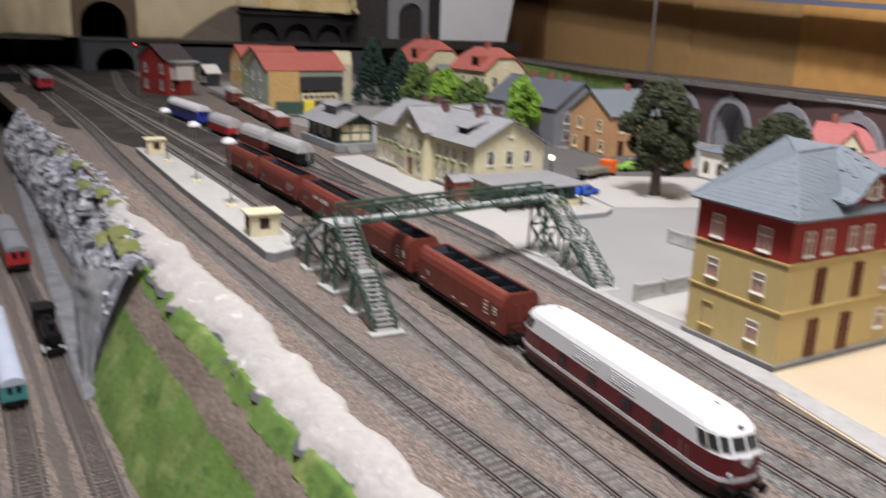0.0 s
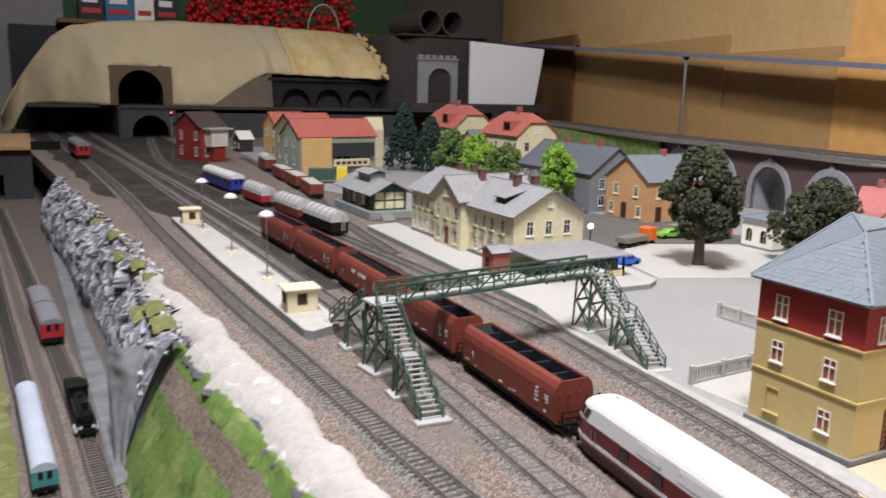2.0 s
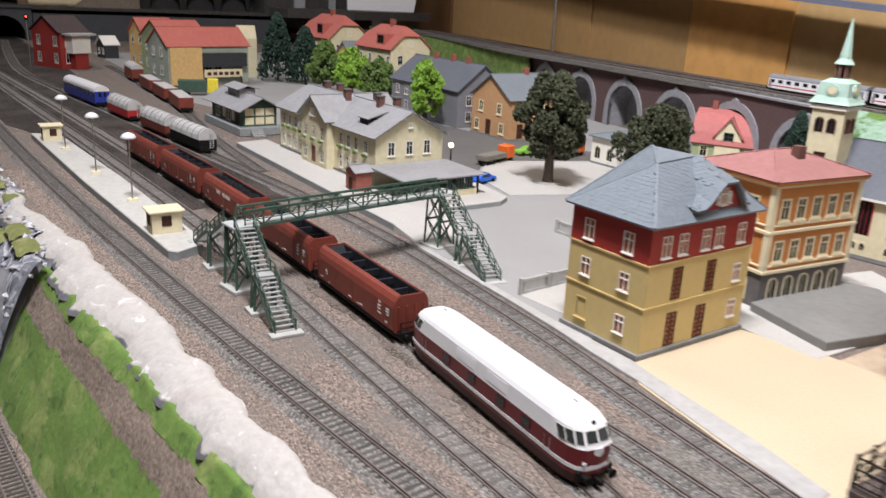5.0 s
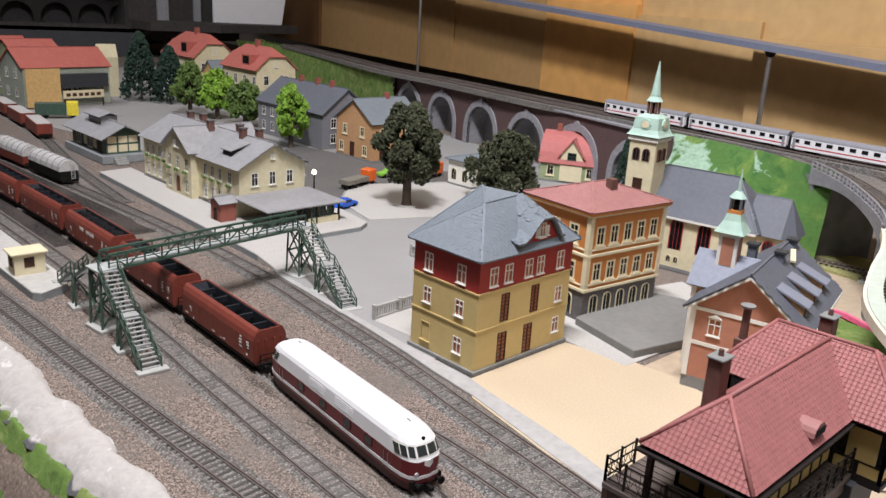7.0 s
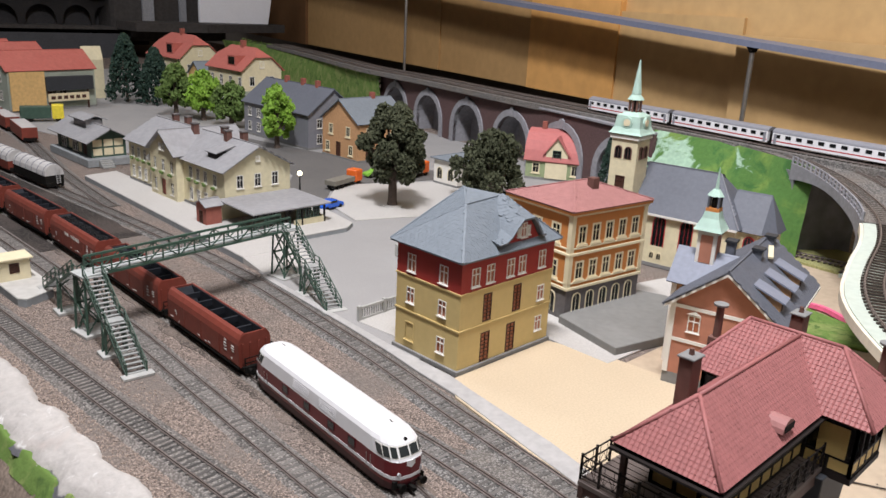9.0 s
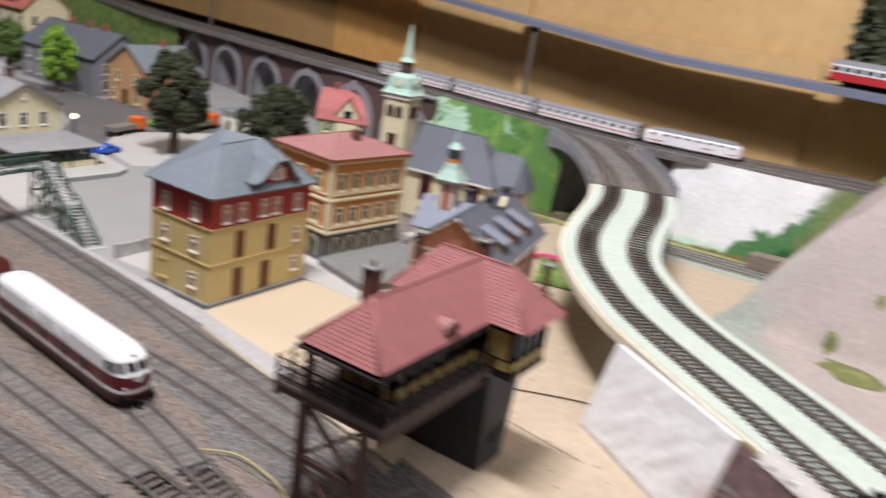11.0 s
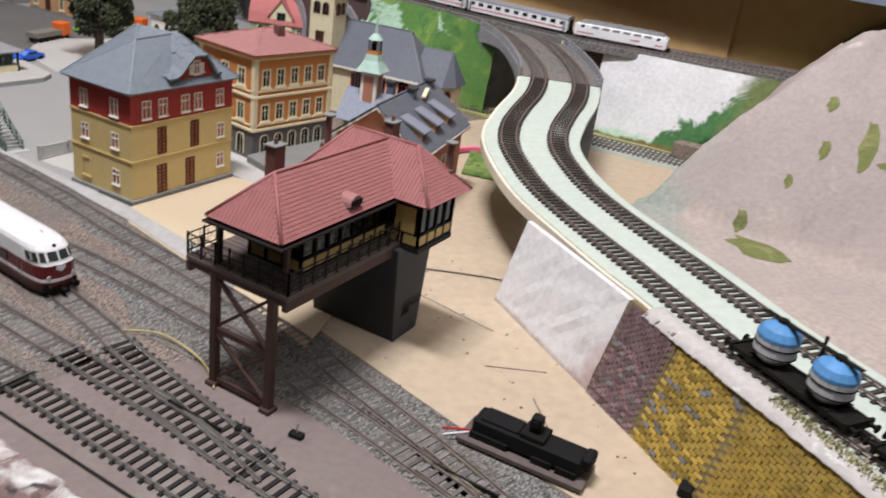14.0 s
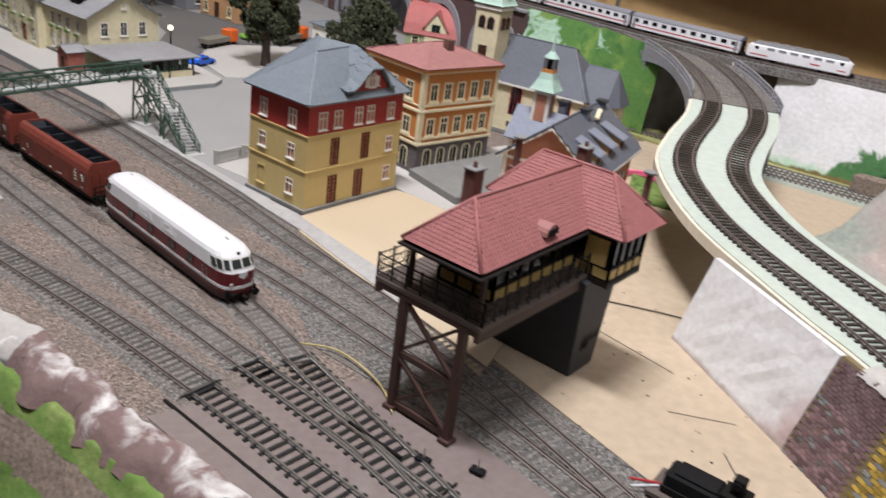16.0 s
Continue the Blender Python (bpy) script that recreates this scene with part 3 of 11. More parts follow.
def window_meshes(style, w, h):
    """Frame with bars, and pane, of a small house window, looking to -y, its lower left corner at the origin."""
    key = (style, w, h)
    if key in WINDOWS:
        return WINDOWS[key]
    fw = {"white": 0.1, "cream": 0.22, "white_dark": 0.12}.get(style, 0.11)
    frame_mat, glass, sill, bars, arch = {
        "white": ("frame_white", "glass_red", True, (1, 1), False),
        "white_dark": ("frame_white", "glass_dark", True, (1, 1), False),
        "brown_tall": ("frame_brown", "glass_red", False, (1, 6), False),
        "cream": ("cream", "glass_dark", True, (1, 1), False),
        "cream_arch": ("cream", "glass_dark", False, (1, 2), True),
        "white_arch": ("frame_white", "glass_dark", False, (1, 2), True),
        "dark_arch": ("chimney", "glass_dark", False, (1, 1), True),
        "red_arch": ("train_red", "glass_dark", False, (2, 4), True),
        "door": ("frame_brown", "chimney_red", False, (1, 0), False),
        "bars": ("timber_dark", "glass_dark", False, (3, 2), False),
        "green": ("bridge_green", "glass_dark", False, (1, 2), False),
        "blind": ("yellow_house", "yellow_house", True, (0, 0), False),
        "brown_door": ("frame_brown", "frame_brown", False, (1, 1), False),
    }[style]
    g = Geo()
    if arch:
        n = 8
        cx, r, z0 = w / 2, w / 2, h - w / 2
        outer = [(-fw, 0)] + [(cx - (r + fw) * math.cos(math.pi * i / n), z0 + (r + fw) * math.sin(math.pi * i / n)) for i in range(n + 1)] + [(w + fw, 0)]
        inner = [(0, 0)] + [(cx - r * math.cos(math.pi * i / n), z0 + r * math.sin(math.pi * i / n)) for i in range(n + 1)] + [(w, 0)]
        for k in range(len(outer) - 1):
            a, b, c, d = outer[k], outer[k + 1], inner[k + 1], inner[k]
            g.add([(p[0], y, p[1]) for y in (-0.12, 0.05) for p in (a, b, c, d)], [(0, 1, 2, 3), (7, 6, 5, 4), (0, 4, 5, 1), (3, 2, 6, 7)])
    bw = 0.08 if style == "white" else 0.05
    xs = [0] + [w * (i + 1) / (bars[0] + 1) for i in range(bars[0])] + [w]
    zs = [0] + [h * (i + 1) / (bars[1] + 1) if bars[1] != 1 else h * 0.66 for i in range(bars[1])] + [h]
    if arch:
        for x in xs[1:-1]:
            g.box(x - bw / 2, -0.03, 0, x + bw / 2, 0.05, h - 0.1)
    else:
        holes = []
        for x0, x1 in zip(xs, xs[1:]):
            for z0, z1 in zip(zs, zs[1:]):
                c = [x0 + (bw / 2 if x0 else 0), z0 + (bw / 2 if z0 else 0), x1 - (bw / 2 if x1 < w else 0), z1 - (bw / 2 if z1 < h else 0)]
                holes.append((c[0], c[1], c[2] - c[0], c[3] - c[1]))
        wall_with_holes(g, None, -fw, w + fw, -fw, h + fw, holes, 0.13, -0.07)
    p = Geo()
    if arch:
        n = 8
        poly = [(0, 0)] + [(w / 2 - w / 2 * math.cos(math.pi * i / n), h - w / 2 + w / 2 * math.sin(math.pi * i / n)) for i in range(n + 1)] + [(w, 0)]
        k = len(poly)
        p.add([(a, y, b) for y in (0.0, 0.04) for a, b in poly], [tuple(range(k)), tuple(range(2 * k - 1, k - 1, -1))])
    else:
        p.box(0, 0.03, 0, w, 0.07, h)
    ledge = Geo().box(-fw * 1.8, -0.2, -fw * 2, w + fw * 1.8, 0.03, -fw) if sill else None
    WINDOWS[key] = (tidy(g.mesh("window", M[frame_mat])), tidy(p.mesh("pane", M[glass])), tidy(ledge.mesh("sill", M[frame_mat])) if ledge else None)
    return WINDOWS[key]


def window_at(parent, m, style, w, h, name="window"):
    frame_mesh, pane_mesh, sill_mesh = window_meshes(style, w, h)
    ob = part(name, frame_mesh, None, parent, at=m)
    part("pane", pane_mesh, None, ob)
    if sill_mesh:
        part("sill", sill_mesh, None, ob)
    return ob


def faces_of(W, D):
    return {"front": put(0, 0), "left": put(0, D, 0, -90), "right": put(W, 0, 0, 90), "back": put(W, D, 0, 180)}


def wall_with_holes(geo, m, u0, u1, v0, v1, holes, t=0.25, y0=0.0):
    """A wall from u0 to u1 and v0 to v1, t thick, with oblong openings (u, v, w, h)."""
    us = sorted({round(a, 4) for a in (u0, u1, *[h[0] for h in holes], *[h[0] + h[2] for h in holes])})
    vs = sorted({round(a, 4) for a in (v0, v1, *[h[1] for h in holes], *[h[1] + h[3] for h in holes])})
    us, vs = [u for u in us if u0 - 1e-4 <= u <= u1 + 1e-4], [v for v in vs if v0 - 1e-4 <= v <= v1 + 1e-4]
    nu, nv = len(us), len(vs)

    def full(i, j):
        if not (0 <= i < nu - 1 and 0 <= j < nv - 1):
            return False
        a, b = (us[i] + us[i + 1]) / 2, (vs[j] + vs[j + 1]) / 2
        return not any(h[0] < a < h[0] + h[2] and h[1] < b < h[1] + h[3] for h in holes)

    at = lambda i, j, k: k * nu * nv + j * nu + i
    faces = []
    for j in range(nv - 1):
        for i in range(nu - 1):
            if full(i, j):
                faces += [(at(i, j, 0), at(i + 1, j, 0), at(i + 1, j + 1, 0), at(i, j + 1, 0)), (at(i, j + 1, 1), at(i + 1, j + 1, 1), at(i + 1, j, 1), at(i, j, 1))]
                for di, dj, p, q in ((0, -1, (i, j), (i + 1, j)), (1, 0, (i + 1, j), (i + 1, j + 1)), (0, 1, (i + 1, j + 1), (i, j + 1)), (-1, 0, (i, j + 1), (i, j))):
                    if not full(i + di, j + dj):
                        faces.append((at(*p, 0), at(*p, 1), at(*q, 1), at(*q, 0)))
    used = sorted({k for f in faces for k in f})
    pos = {k: n for n, k in enumerate(used)}
    verts = [(us[k % nu], y0 + (t if k >= nu * nv else 0), vs[(k % (nu * nv)) // nu]) for k in used]
    return geo.add(verts, [tuple(pos[k] for k in f) for f in faces], m)


def walls(parent, W, D, bands, wins, name="wall"):
    """Four walls in bands of (z0, z1, material), with windows {face: [(u, v, w, h, style)]}, each a part."""
    fm = faces_of(W, D)
    span = {"front": W, "back": W, "left": D, "right": D}
    for f in ("front", "left", "right", "back"):
        m = Matrix.Diagonal((1 / CM, 1 / CM, 1 / CM, 1)) @ fm[f] @ Matrix.Diagonal((CM, CM, CM, 1))
        a, b = (0, span[f]) if f in ("front", "back") else (0.25, span[f] - 0.25)
        for z0, z1, mat in bands:
            part(name, wall_with_holes(Geo(), m, a, b, z0, z1, [w for w in wins.get(f, []) if z0 <= w[1] < z1]), M[mat], parent)
        for u, v, w, h, style in wins.get(f, []):
            window_at(parent, fm[f] @ put(u, 0.02, v), style, w, h, "door" if "door" in style else "window")


def gable_roof(parent, W, D, z, rise, over, mat, along="x", t=0.2, slate=None, gable_mat=None, gable_label=""):
    """A pitched roof over a W by D house, its ridge along x or y, with the gable walls under it."""
    def at(a, b, c):
        return (a, b, c) if along == "x" else (b, a, c)
    L, S = (W, D) if along == "x" else (D, W)
    k = rise / (S / 2)
    lo = z - over * k
    r0, r1 = at(-over, S / 2, z + rise), at(L + over, S / 2, z + rise)
    sides = [[at(-over, -over, lo), at(L + over, -over, lo), r1, r0], [at(L + over, S + over, lo), at(-over, S + over, lo), r0, r1]]
    roof = Geo()
    for s in sides:
        slab(roof, [(p[0], p[1], p[2] + t) for p in s], t)
    ob = part("roof", roof, M[mat], parent)
    if slate:
        g = Geo()
        for s in sides:
            shingles(g, [(p[0], p[1], p[2] + t) for p in s], *slate)
        tagged(part("slate_layer", g, M[mat], ob), kind="stuff")
    part("ridge_cap", Geo().beam(Vector(r0) + V(0, 0, t), Vector(r1) + V(0, 0, t), 0.22), M[mat], ob)
    if gable_mat:
        for e in (0.0, L - 0.25):
            g = Geo()
            tri = [(0, z), (S, z), (S / 2, z + rise)]
            pts = [at(e, a, b) for a, b in tri] + [at(e + 0.25, a, b) for a, b in tri]
            g.add(pts, [(0, 1, 2), (5, 4, 3), (0, 3, 4, 1), (1, 4, 5, 2), (2, 5, 3, 0)])
            part("gable", g, M[gable_mat], parent)
    return ob


def hip_roof(parent, W, D, z, rise, over, mat, ridge=None, t=0.2, slate=None, flat=False):
    """A hipped roof; ridge: its two ends (x, y), else set in by half the depth."""
    if ridge is None:
        i = min(W, D) / 2
        ridge = [(i, D / 2), (W - i, D / 2)] if W >= D else [(W / 2, i), (W / 2, D - i)]
    c = [(-over, -over, z), (W + over, -over, z), (W + over, D + over, z), (-over, D + over, z)]
    a, b = (*ridge[0], z + rise), (*ridge[1], z + rise)
    if abs(ridge[0][1] - ridge[1][1]) < 1e-6:
        sides = [[c[0], c[1], b, a], [c[2], c[3], a, b], [c[1], c[2], b], [c[3], c[0], a]]
    else:
        sides = [[c[0], c[1], a], [c[2], c[3], b], [c[1], c[2], b, a], [c[3], c[0], a, b]]
    roof = Geo()
    for s in sides:
        slab(roof, [(p[0], p[1], p[2] + t) for p in s], t)
    ob = part("roof", roof, M[mat], parent)
    if slate:
        g = Geo()
        for s in sides:
            shingles(g, [(p[0], p[1], p[2] + t) for p in s], *slate)
        tagged(part("slate_layer", g, M[mat], ob), kind="stuff")
    lines = [(a, b), (c[0], a), (c[3], a), (c[1], b), (c[2], b)] if abs(ridge[0][1] - ridge[1][1]) < 1e-6 else [(a, b), (c[0], a), (c[1], a), (c[2], b), (c[3], b)]
    for p, q in lines:
        if (Vector(q) - Vector(p)).length > 0.3:
            part("ridge_cap", Geo().beam(Vector(p) + V(0, 0, t), Vector(q) + V(0, 0, t), 0.2), M[mat], ob)
    return ob


# ---- the setting: boards, ground, room ----
def sheet(x0, x1, nx, y0, y1, ny, height):
    """An uneven ground sheet over a grid, its height a function of x and y."""
    g = Geo()
    g.v = [Vector((x0 + (x1 - x0) * i / nx, y0 + (y1 - y0) * j / ny, 0)) for j in range(ny + 1) for i in range(nx + 1)]
    for p in g.v:
        p.z = height(p.x, p.y)
    g.f = [(j * (nx + 1) + i, j * (nx + 1) + i + 1, (j + 1) * (nx + 1) + i + 1, (j + 1) * (nx + 1) + i) for j in range(ny) for i in range(nx)]
    return g


def wob(x, y, s, k=0.0):
    return noise.noise(Vector((x * s, y * s, k)))


def edge_x(y):
    """The left edge of the station board."""
    for (y0, x0), (y1, x1) in zip(EDGE, EDGE[1:]):
        if y <= y1:
            return x0 + (x1 - x0) * (y - y0) / (y1 - y0)
    return EDGE[-1][1]


EDGE = [(-200, -30.5), (-40, -30.5), (-15, -30.8), (5, -31.6), (25, -32.2), (48, -33.2), (70, -35.8), (110, -38), (200, -44), (290, -50), (480, -60)]

board = Geo()
row = [(edge_x(y), y) for y in (-120, -40, -15, 5, 25, 48, 70, 110, 200, 290, 470)]
board.prism([(150, -120), (230, 470)] + row[::-1], -3, 0)
solid("ground", board, M["gravel"], "brown ballast-covered baseboard of the model station", "ground", kind="structure")
solid("lower_ground", sheet(-170, 10, 60, -130, 470, 120, lambda x, y: -13 + 0.25 * wob(x, y, 0.15)), M["lower_soil"], "brown ground of the lower track level", "ground", kind="structure")

# town surfaces: thin sheets laid on the board
tw_x = [(-60, -12.8), (-45, -10.2), (-30, -6.6), (-18, -4.9), (-3, -2.4), (12, -1.2), (30, 0.9)]
solid("station_square", Geo().prism([(-1.9, 5), (14, 5), (62, 36), (62, 58), (26, 60), (9, 40), (1.2, 37.8), (0.2, 30), (-0.6, 18)], 0.02, 0.2), M["asphalt"], "grey asphalt station square", "pavement", kind="structure")
solid("pavement", Geo().prism([(27, 50), (40, 45), (60, 44), (62, 62), (40, 72), (30, 62)], 0.0, 0.42), M["paving"], "light grey paved tree square with a raised kerb", "pavement", kind="structure", bevel=0.08)
solid("pavement", Geo().prism([(1.8, 5.5), (0.9, 16.4), (9, 17.2), (20, 20), (16, 9.5)], 0.0, 0.3), M["paving"], "pale paved yard beside the town house", "pavement", kind="structure", bevel=0.06)
solid("pavement", Geo().prism([(14.3, -8), (38, -9), (44, 3), (20, 8.5), (14.5, 8.5)], 0.0, 0.26), M["paving"], "pale paved yard between the houses", "pavement", kind="structure", bevel=0.06)
solid("town_ground", Geo().prism([(26, 60), (62, 36), (58, 10), (74, -10), (97, 90), (110, 160), (130, 300), (22, 300), (14, 160), (20, 130)], 0.0, 0.13), M["asphalt"], "grey ground of the model town", "ground", kind="structure")
solid("road", Geo().prism([(30, 62.6), (40, 73), (64, 64), (72, 58), (75, 64), (66, 72), (57, 100), (52, 128), (44, 150), (36, 148), (44, 128), (46, 105), (38, 84), (26, 70)], 0.0, 0.24), M["road"], "dark asphalt town road", "road", kind="structure")
solid("bare_board", Geo().prism([(-16.5, -110)] + [(x, y) for y, x in tw_x if y < -2] + [(14, -2.6), (16, -9), (40, -9.5), (46, 0), (60, -4), (90, -14), (100, -110)], 0.0, 0.12), M["bare_board"], "bare plywood baseboard, dusty and scratched", "board", kind="structure")
solid("sand_sheet", Geo().prism([(-9.6, -31), (-7.0, -22), (-3.3, -3.2), (-1.0, -0.35), (14.0, -0.35), (15.9, -8.2), (16.4, -14), (13, -20), (4, -27)], 0.0, 0.2), M["sand_sheet"], "yellowish sand-coloured building plot", "plot", kind="structure")
strip = [(-2.45, 3), (-3.05, -3), (-5.2, -14), (-6.3, -20), (-4.2, -20), (-2.8, -14), (-1.2, -3), (-0.6, 0), (-0.5, 9), (1.2, 36), (0.5, 36), (-0.95, 16), (-1.75, 8)]
solid("kerb", Geo().prism(strip, 0.0, 0.3), M["kerb"], "pale grey kerb strip between track and square", "kerb", kind="structure", bevel=0.05)
# sooty yard at the far end, and dark gravel by the points
yard = [(-23.4 + 1.2 * wob(y, 3, 0.2) - 0.2 * max(0, y - 110), y) for y in range(62, 160, 3)]
yard += [(-36 - 0.06 * (y - 150) + 2.5 * wob(y, 3, 0.06), y) for y in range(165, 431, 10)]
yard += [(10 - 0.05 * (430 - y) + 3 * wob(y, 8, 0.06), y) for y in range(430, 149, -10)]
yard += [(-3.4 + 0.03 * (y - 60) + 0.9 * wob(y, 8, 0.2), y) for y in range(146, 59, -3)]
solid("yard_ground", Geo().prism(yard[::-1], 0.0, 0.05), M["yard_soot"], "sooty dark ground of the far station yard", "ground", kind="structure")
solid("gravel_field", Geo().prism([(-16.4, -20), (-16.2, -27), (-15.6, -34), (-16.6, -46), (-17.0, -62), (-13.5, -62), (-10.6, -47), (-8.2, -36), (-6.6, -26), (-5.2, -14), (-9, -10), (-13, -14)][::-1], 0.0, 0.08), M["grey_gravel"], "dark grey gravel under the diverging tracks", "ground", kind="structure")
soot = [(float(np.interp(y, [-14, 4, 20, 42, 66], [-18.9, -17.6, -16.9, -16.3, -16.0])) + 0.8 * wob(y, 2, 0.35) + 0.4 * wob(y, 6, 1.1), y) for y in np.arange(-13, 67, 0.8)]
soot += [(float(np.interp(y, [-14, 4, 20, 42, 66], [-15.0, -13.2, -12.5, -11.9, -11.7])) + 0.5 * wob(y, 9, 0.4), y) for y in np.arange(66.2, -13.5, -0.8)]
solid("soot_strip", Geo().prism(soot[::-1], 0.0, 0.045), M["soot_gravel"], "sooty stained ballast under the coal train", "ground", kind="structure")
# bare brown patch where the ballast ends
solid("brown_board", Geo().prism([(-30.4, -110), (-17.2, -110), (-17.2, -60), (-16.8, -46), (-15.9, -34), (-16.6, -26), (-22, -21.5), (-30.4, -20)], 0.0, 0.1), M["brown_board"], "bare brown-painted baseboard by the points", "board", kind="structure")
solid("track_slot", Geo().prism([(-29.0, -75), (-28.75, -75), (-28.45, -19), (-28.7, -19)], 0.1, 0.13), M["running_gear"], "dark slot cut along the baseboard", "slot", kind="structure")

# room: floor, walls and ceiling
solid("floor", Geo().box(-360, -420, -100, 330, 560, -96), M["room_paint"], "dark room floor under the layout", "floor", kind="structure")
solid("ceiling", Geo().box(-360, -420, 235, 330, 560, 239), M["frame_white"], "white room ceiling", "ceiling", kind="structure")
solid("wall_west", Geo().box(-364, -420, -96, -360, 560, 235), M["room_paint"], "plain room wall", "wall", kind="structure")
solid("wall_south", Geo().box(-360, -424, -96, 330, -420, 235), M["room_paint"], "plain room wall", "wall", kind="structure")
solid("wall_north", Geo().box(-360, 560, -96, 330, 564, 235), M["room_paint"], "grey-brown room wall behind the layout", "wall", kind="structure")
solid("wall_east", Geo().box(330, -420, -96, 334, 560, 235), M["room_paint"], "plain room wall", "wall", kind="structure")

# brown card boards that line the back of the layout, upper and lower rows
back = lambda y, d=0.0: 121 + 0.25 * y + d
shelf_z = lambda y: 27.2 + 0.066 * max(y, 0) 
for y0, y1, mat, d in ((-150, -31.5, "card", 8), (-31.5, 46, "card", 7.2), (46, 89, "card", 9.4), (89, 131, "pine_board", 8.6), (131, 190, "card_mid", 9.5), (190, 330, "card_mid", 8.8), (330, 440, "card_dark", 7)):
    solid("wall_board", Geo().prism([(back(y0, 3 + d), y0), (back(y0, 5 + d), y0), (back(y1, 5 + d), y1), (back(y1, 3 + d), y1)], 8, shelf_z((y0 + y1) / 2) + 3.0), M[mat], "brown hardboard lining under the upper shelf", "board", kind="structure")
for y0, y1, mat, d in ((-40, 49, "card", 11), (49, 89, "card", 11.5), (89, 129, "pine_board", 10.6), (129, 330, "card", 11), (330, 470, "card", 11.4)):
    solid("wall_board", Geo().prism([(back(y0, 3 + d), y0), (back(y0, 5 + d), y0), (back(y1, 5 + d), y1), (back(y1, 3 + d), y1)], shelf_z(y0) + 1.5, 140), M[mat], "tan hardboard backdrop above the upper shelf", "board", kind="structure")
g = Geo()
rings = []
for y in range(-160, 431, 10):
    z = shelf_z(y)
    rings.append([(back(y, -3.0), y, z - 1.0), (back(y, 7.6), y, z - 1.0), (back(y, 7.6), y, z + 0.4), (back(y, -3.0), y, z + 0.4)])
solid("upper_shelf", g.loft(rings), M["shelf_blue"], "blue-grey painted edge of the upper track shelf", "shelf", kind="structure")


zed = lambda pts, z: [(x, y, z) for x, y in pts]
# ---- raised lines: viaduct, hillside, curved bridge, S-shaped ramp, walls ----
vx = lambda y: 71 + 0.27 * y
MAIN = [(150, 260), (132, 205), (113, 150), (104.5, 112), (95, 76), (89.0, 46), (85.0, 20), (81.8, 2), (80.2, -14), (82.6, -28), (86, -42), (92.5, -65), (101, -95)]
main_z = lambda y: 14.6 if y < 60 else 14.6 - 0.008 * (y - 60)
CURVE = [(-11, -82, 8.1), (-5, -72, 8.1), (2.5, -61, 8.1), (8, -54.5, 8.1), (13, -48, 8.1), (21, -38.4, 8.2), (31.0, -30.2, 8.9), (39.5, -27.2, 9.9), (48, -25.4, 11.0), (55.5, -22.4, 12.0), (63, -17.2, 12.8), (71, -10.4, 13.4), (78, -1.6, 13.9), (83.5, 10, 14.3), (87, 24, 14.4)]


def side_path(pts, off, dz=0.0, step=2.0):
    out = []
    for p, w in spline(pts, step):
        s = Vector((w.y, -w.x, 0)).normalized()
        out.append(tuple(p + s * off + V(0, 0, dz)))
    return out


# trackbed of the main line
bed = ribbon(spline([(x, y, main_z(y)) for x, y in MAIN], 3.0), [(-5.2, -1.2), (-5.2, 0), (5.2, 0), (5.2, -1.2)])
solid("upper_trackbed", bed, M["grey_gravel"], "grey gravel trackbed of the raised main line", "trackbed", kind="structure")
for off in (-2.4, 2.6):
    track(side_path([(x, y, main_z(y)) for x, y in MAIN], off, 0.02, 6.0), "brown_sleeper", label="raised main line track in grey gravel", spacing=0.9)

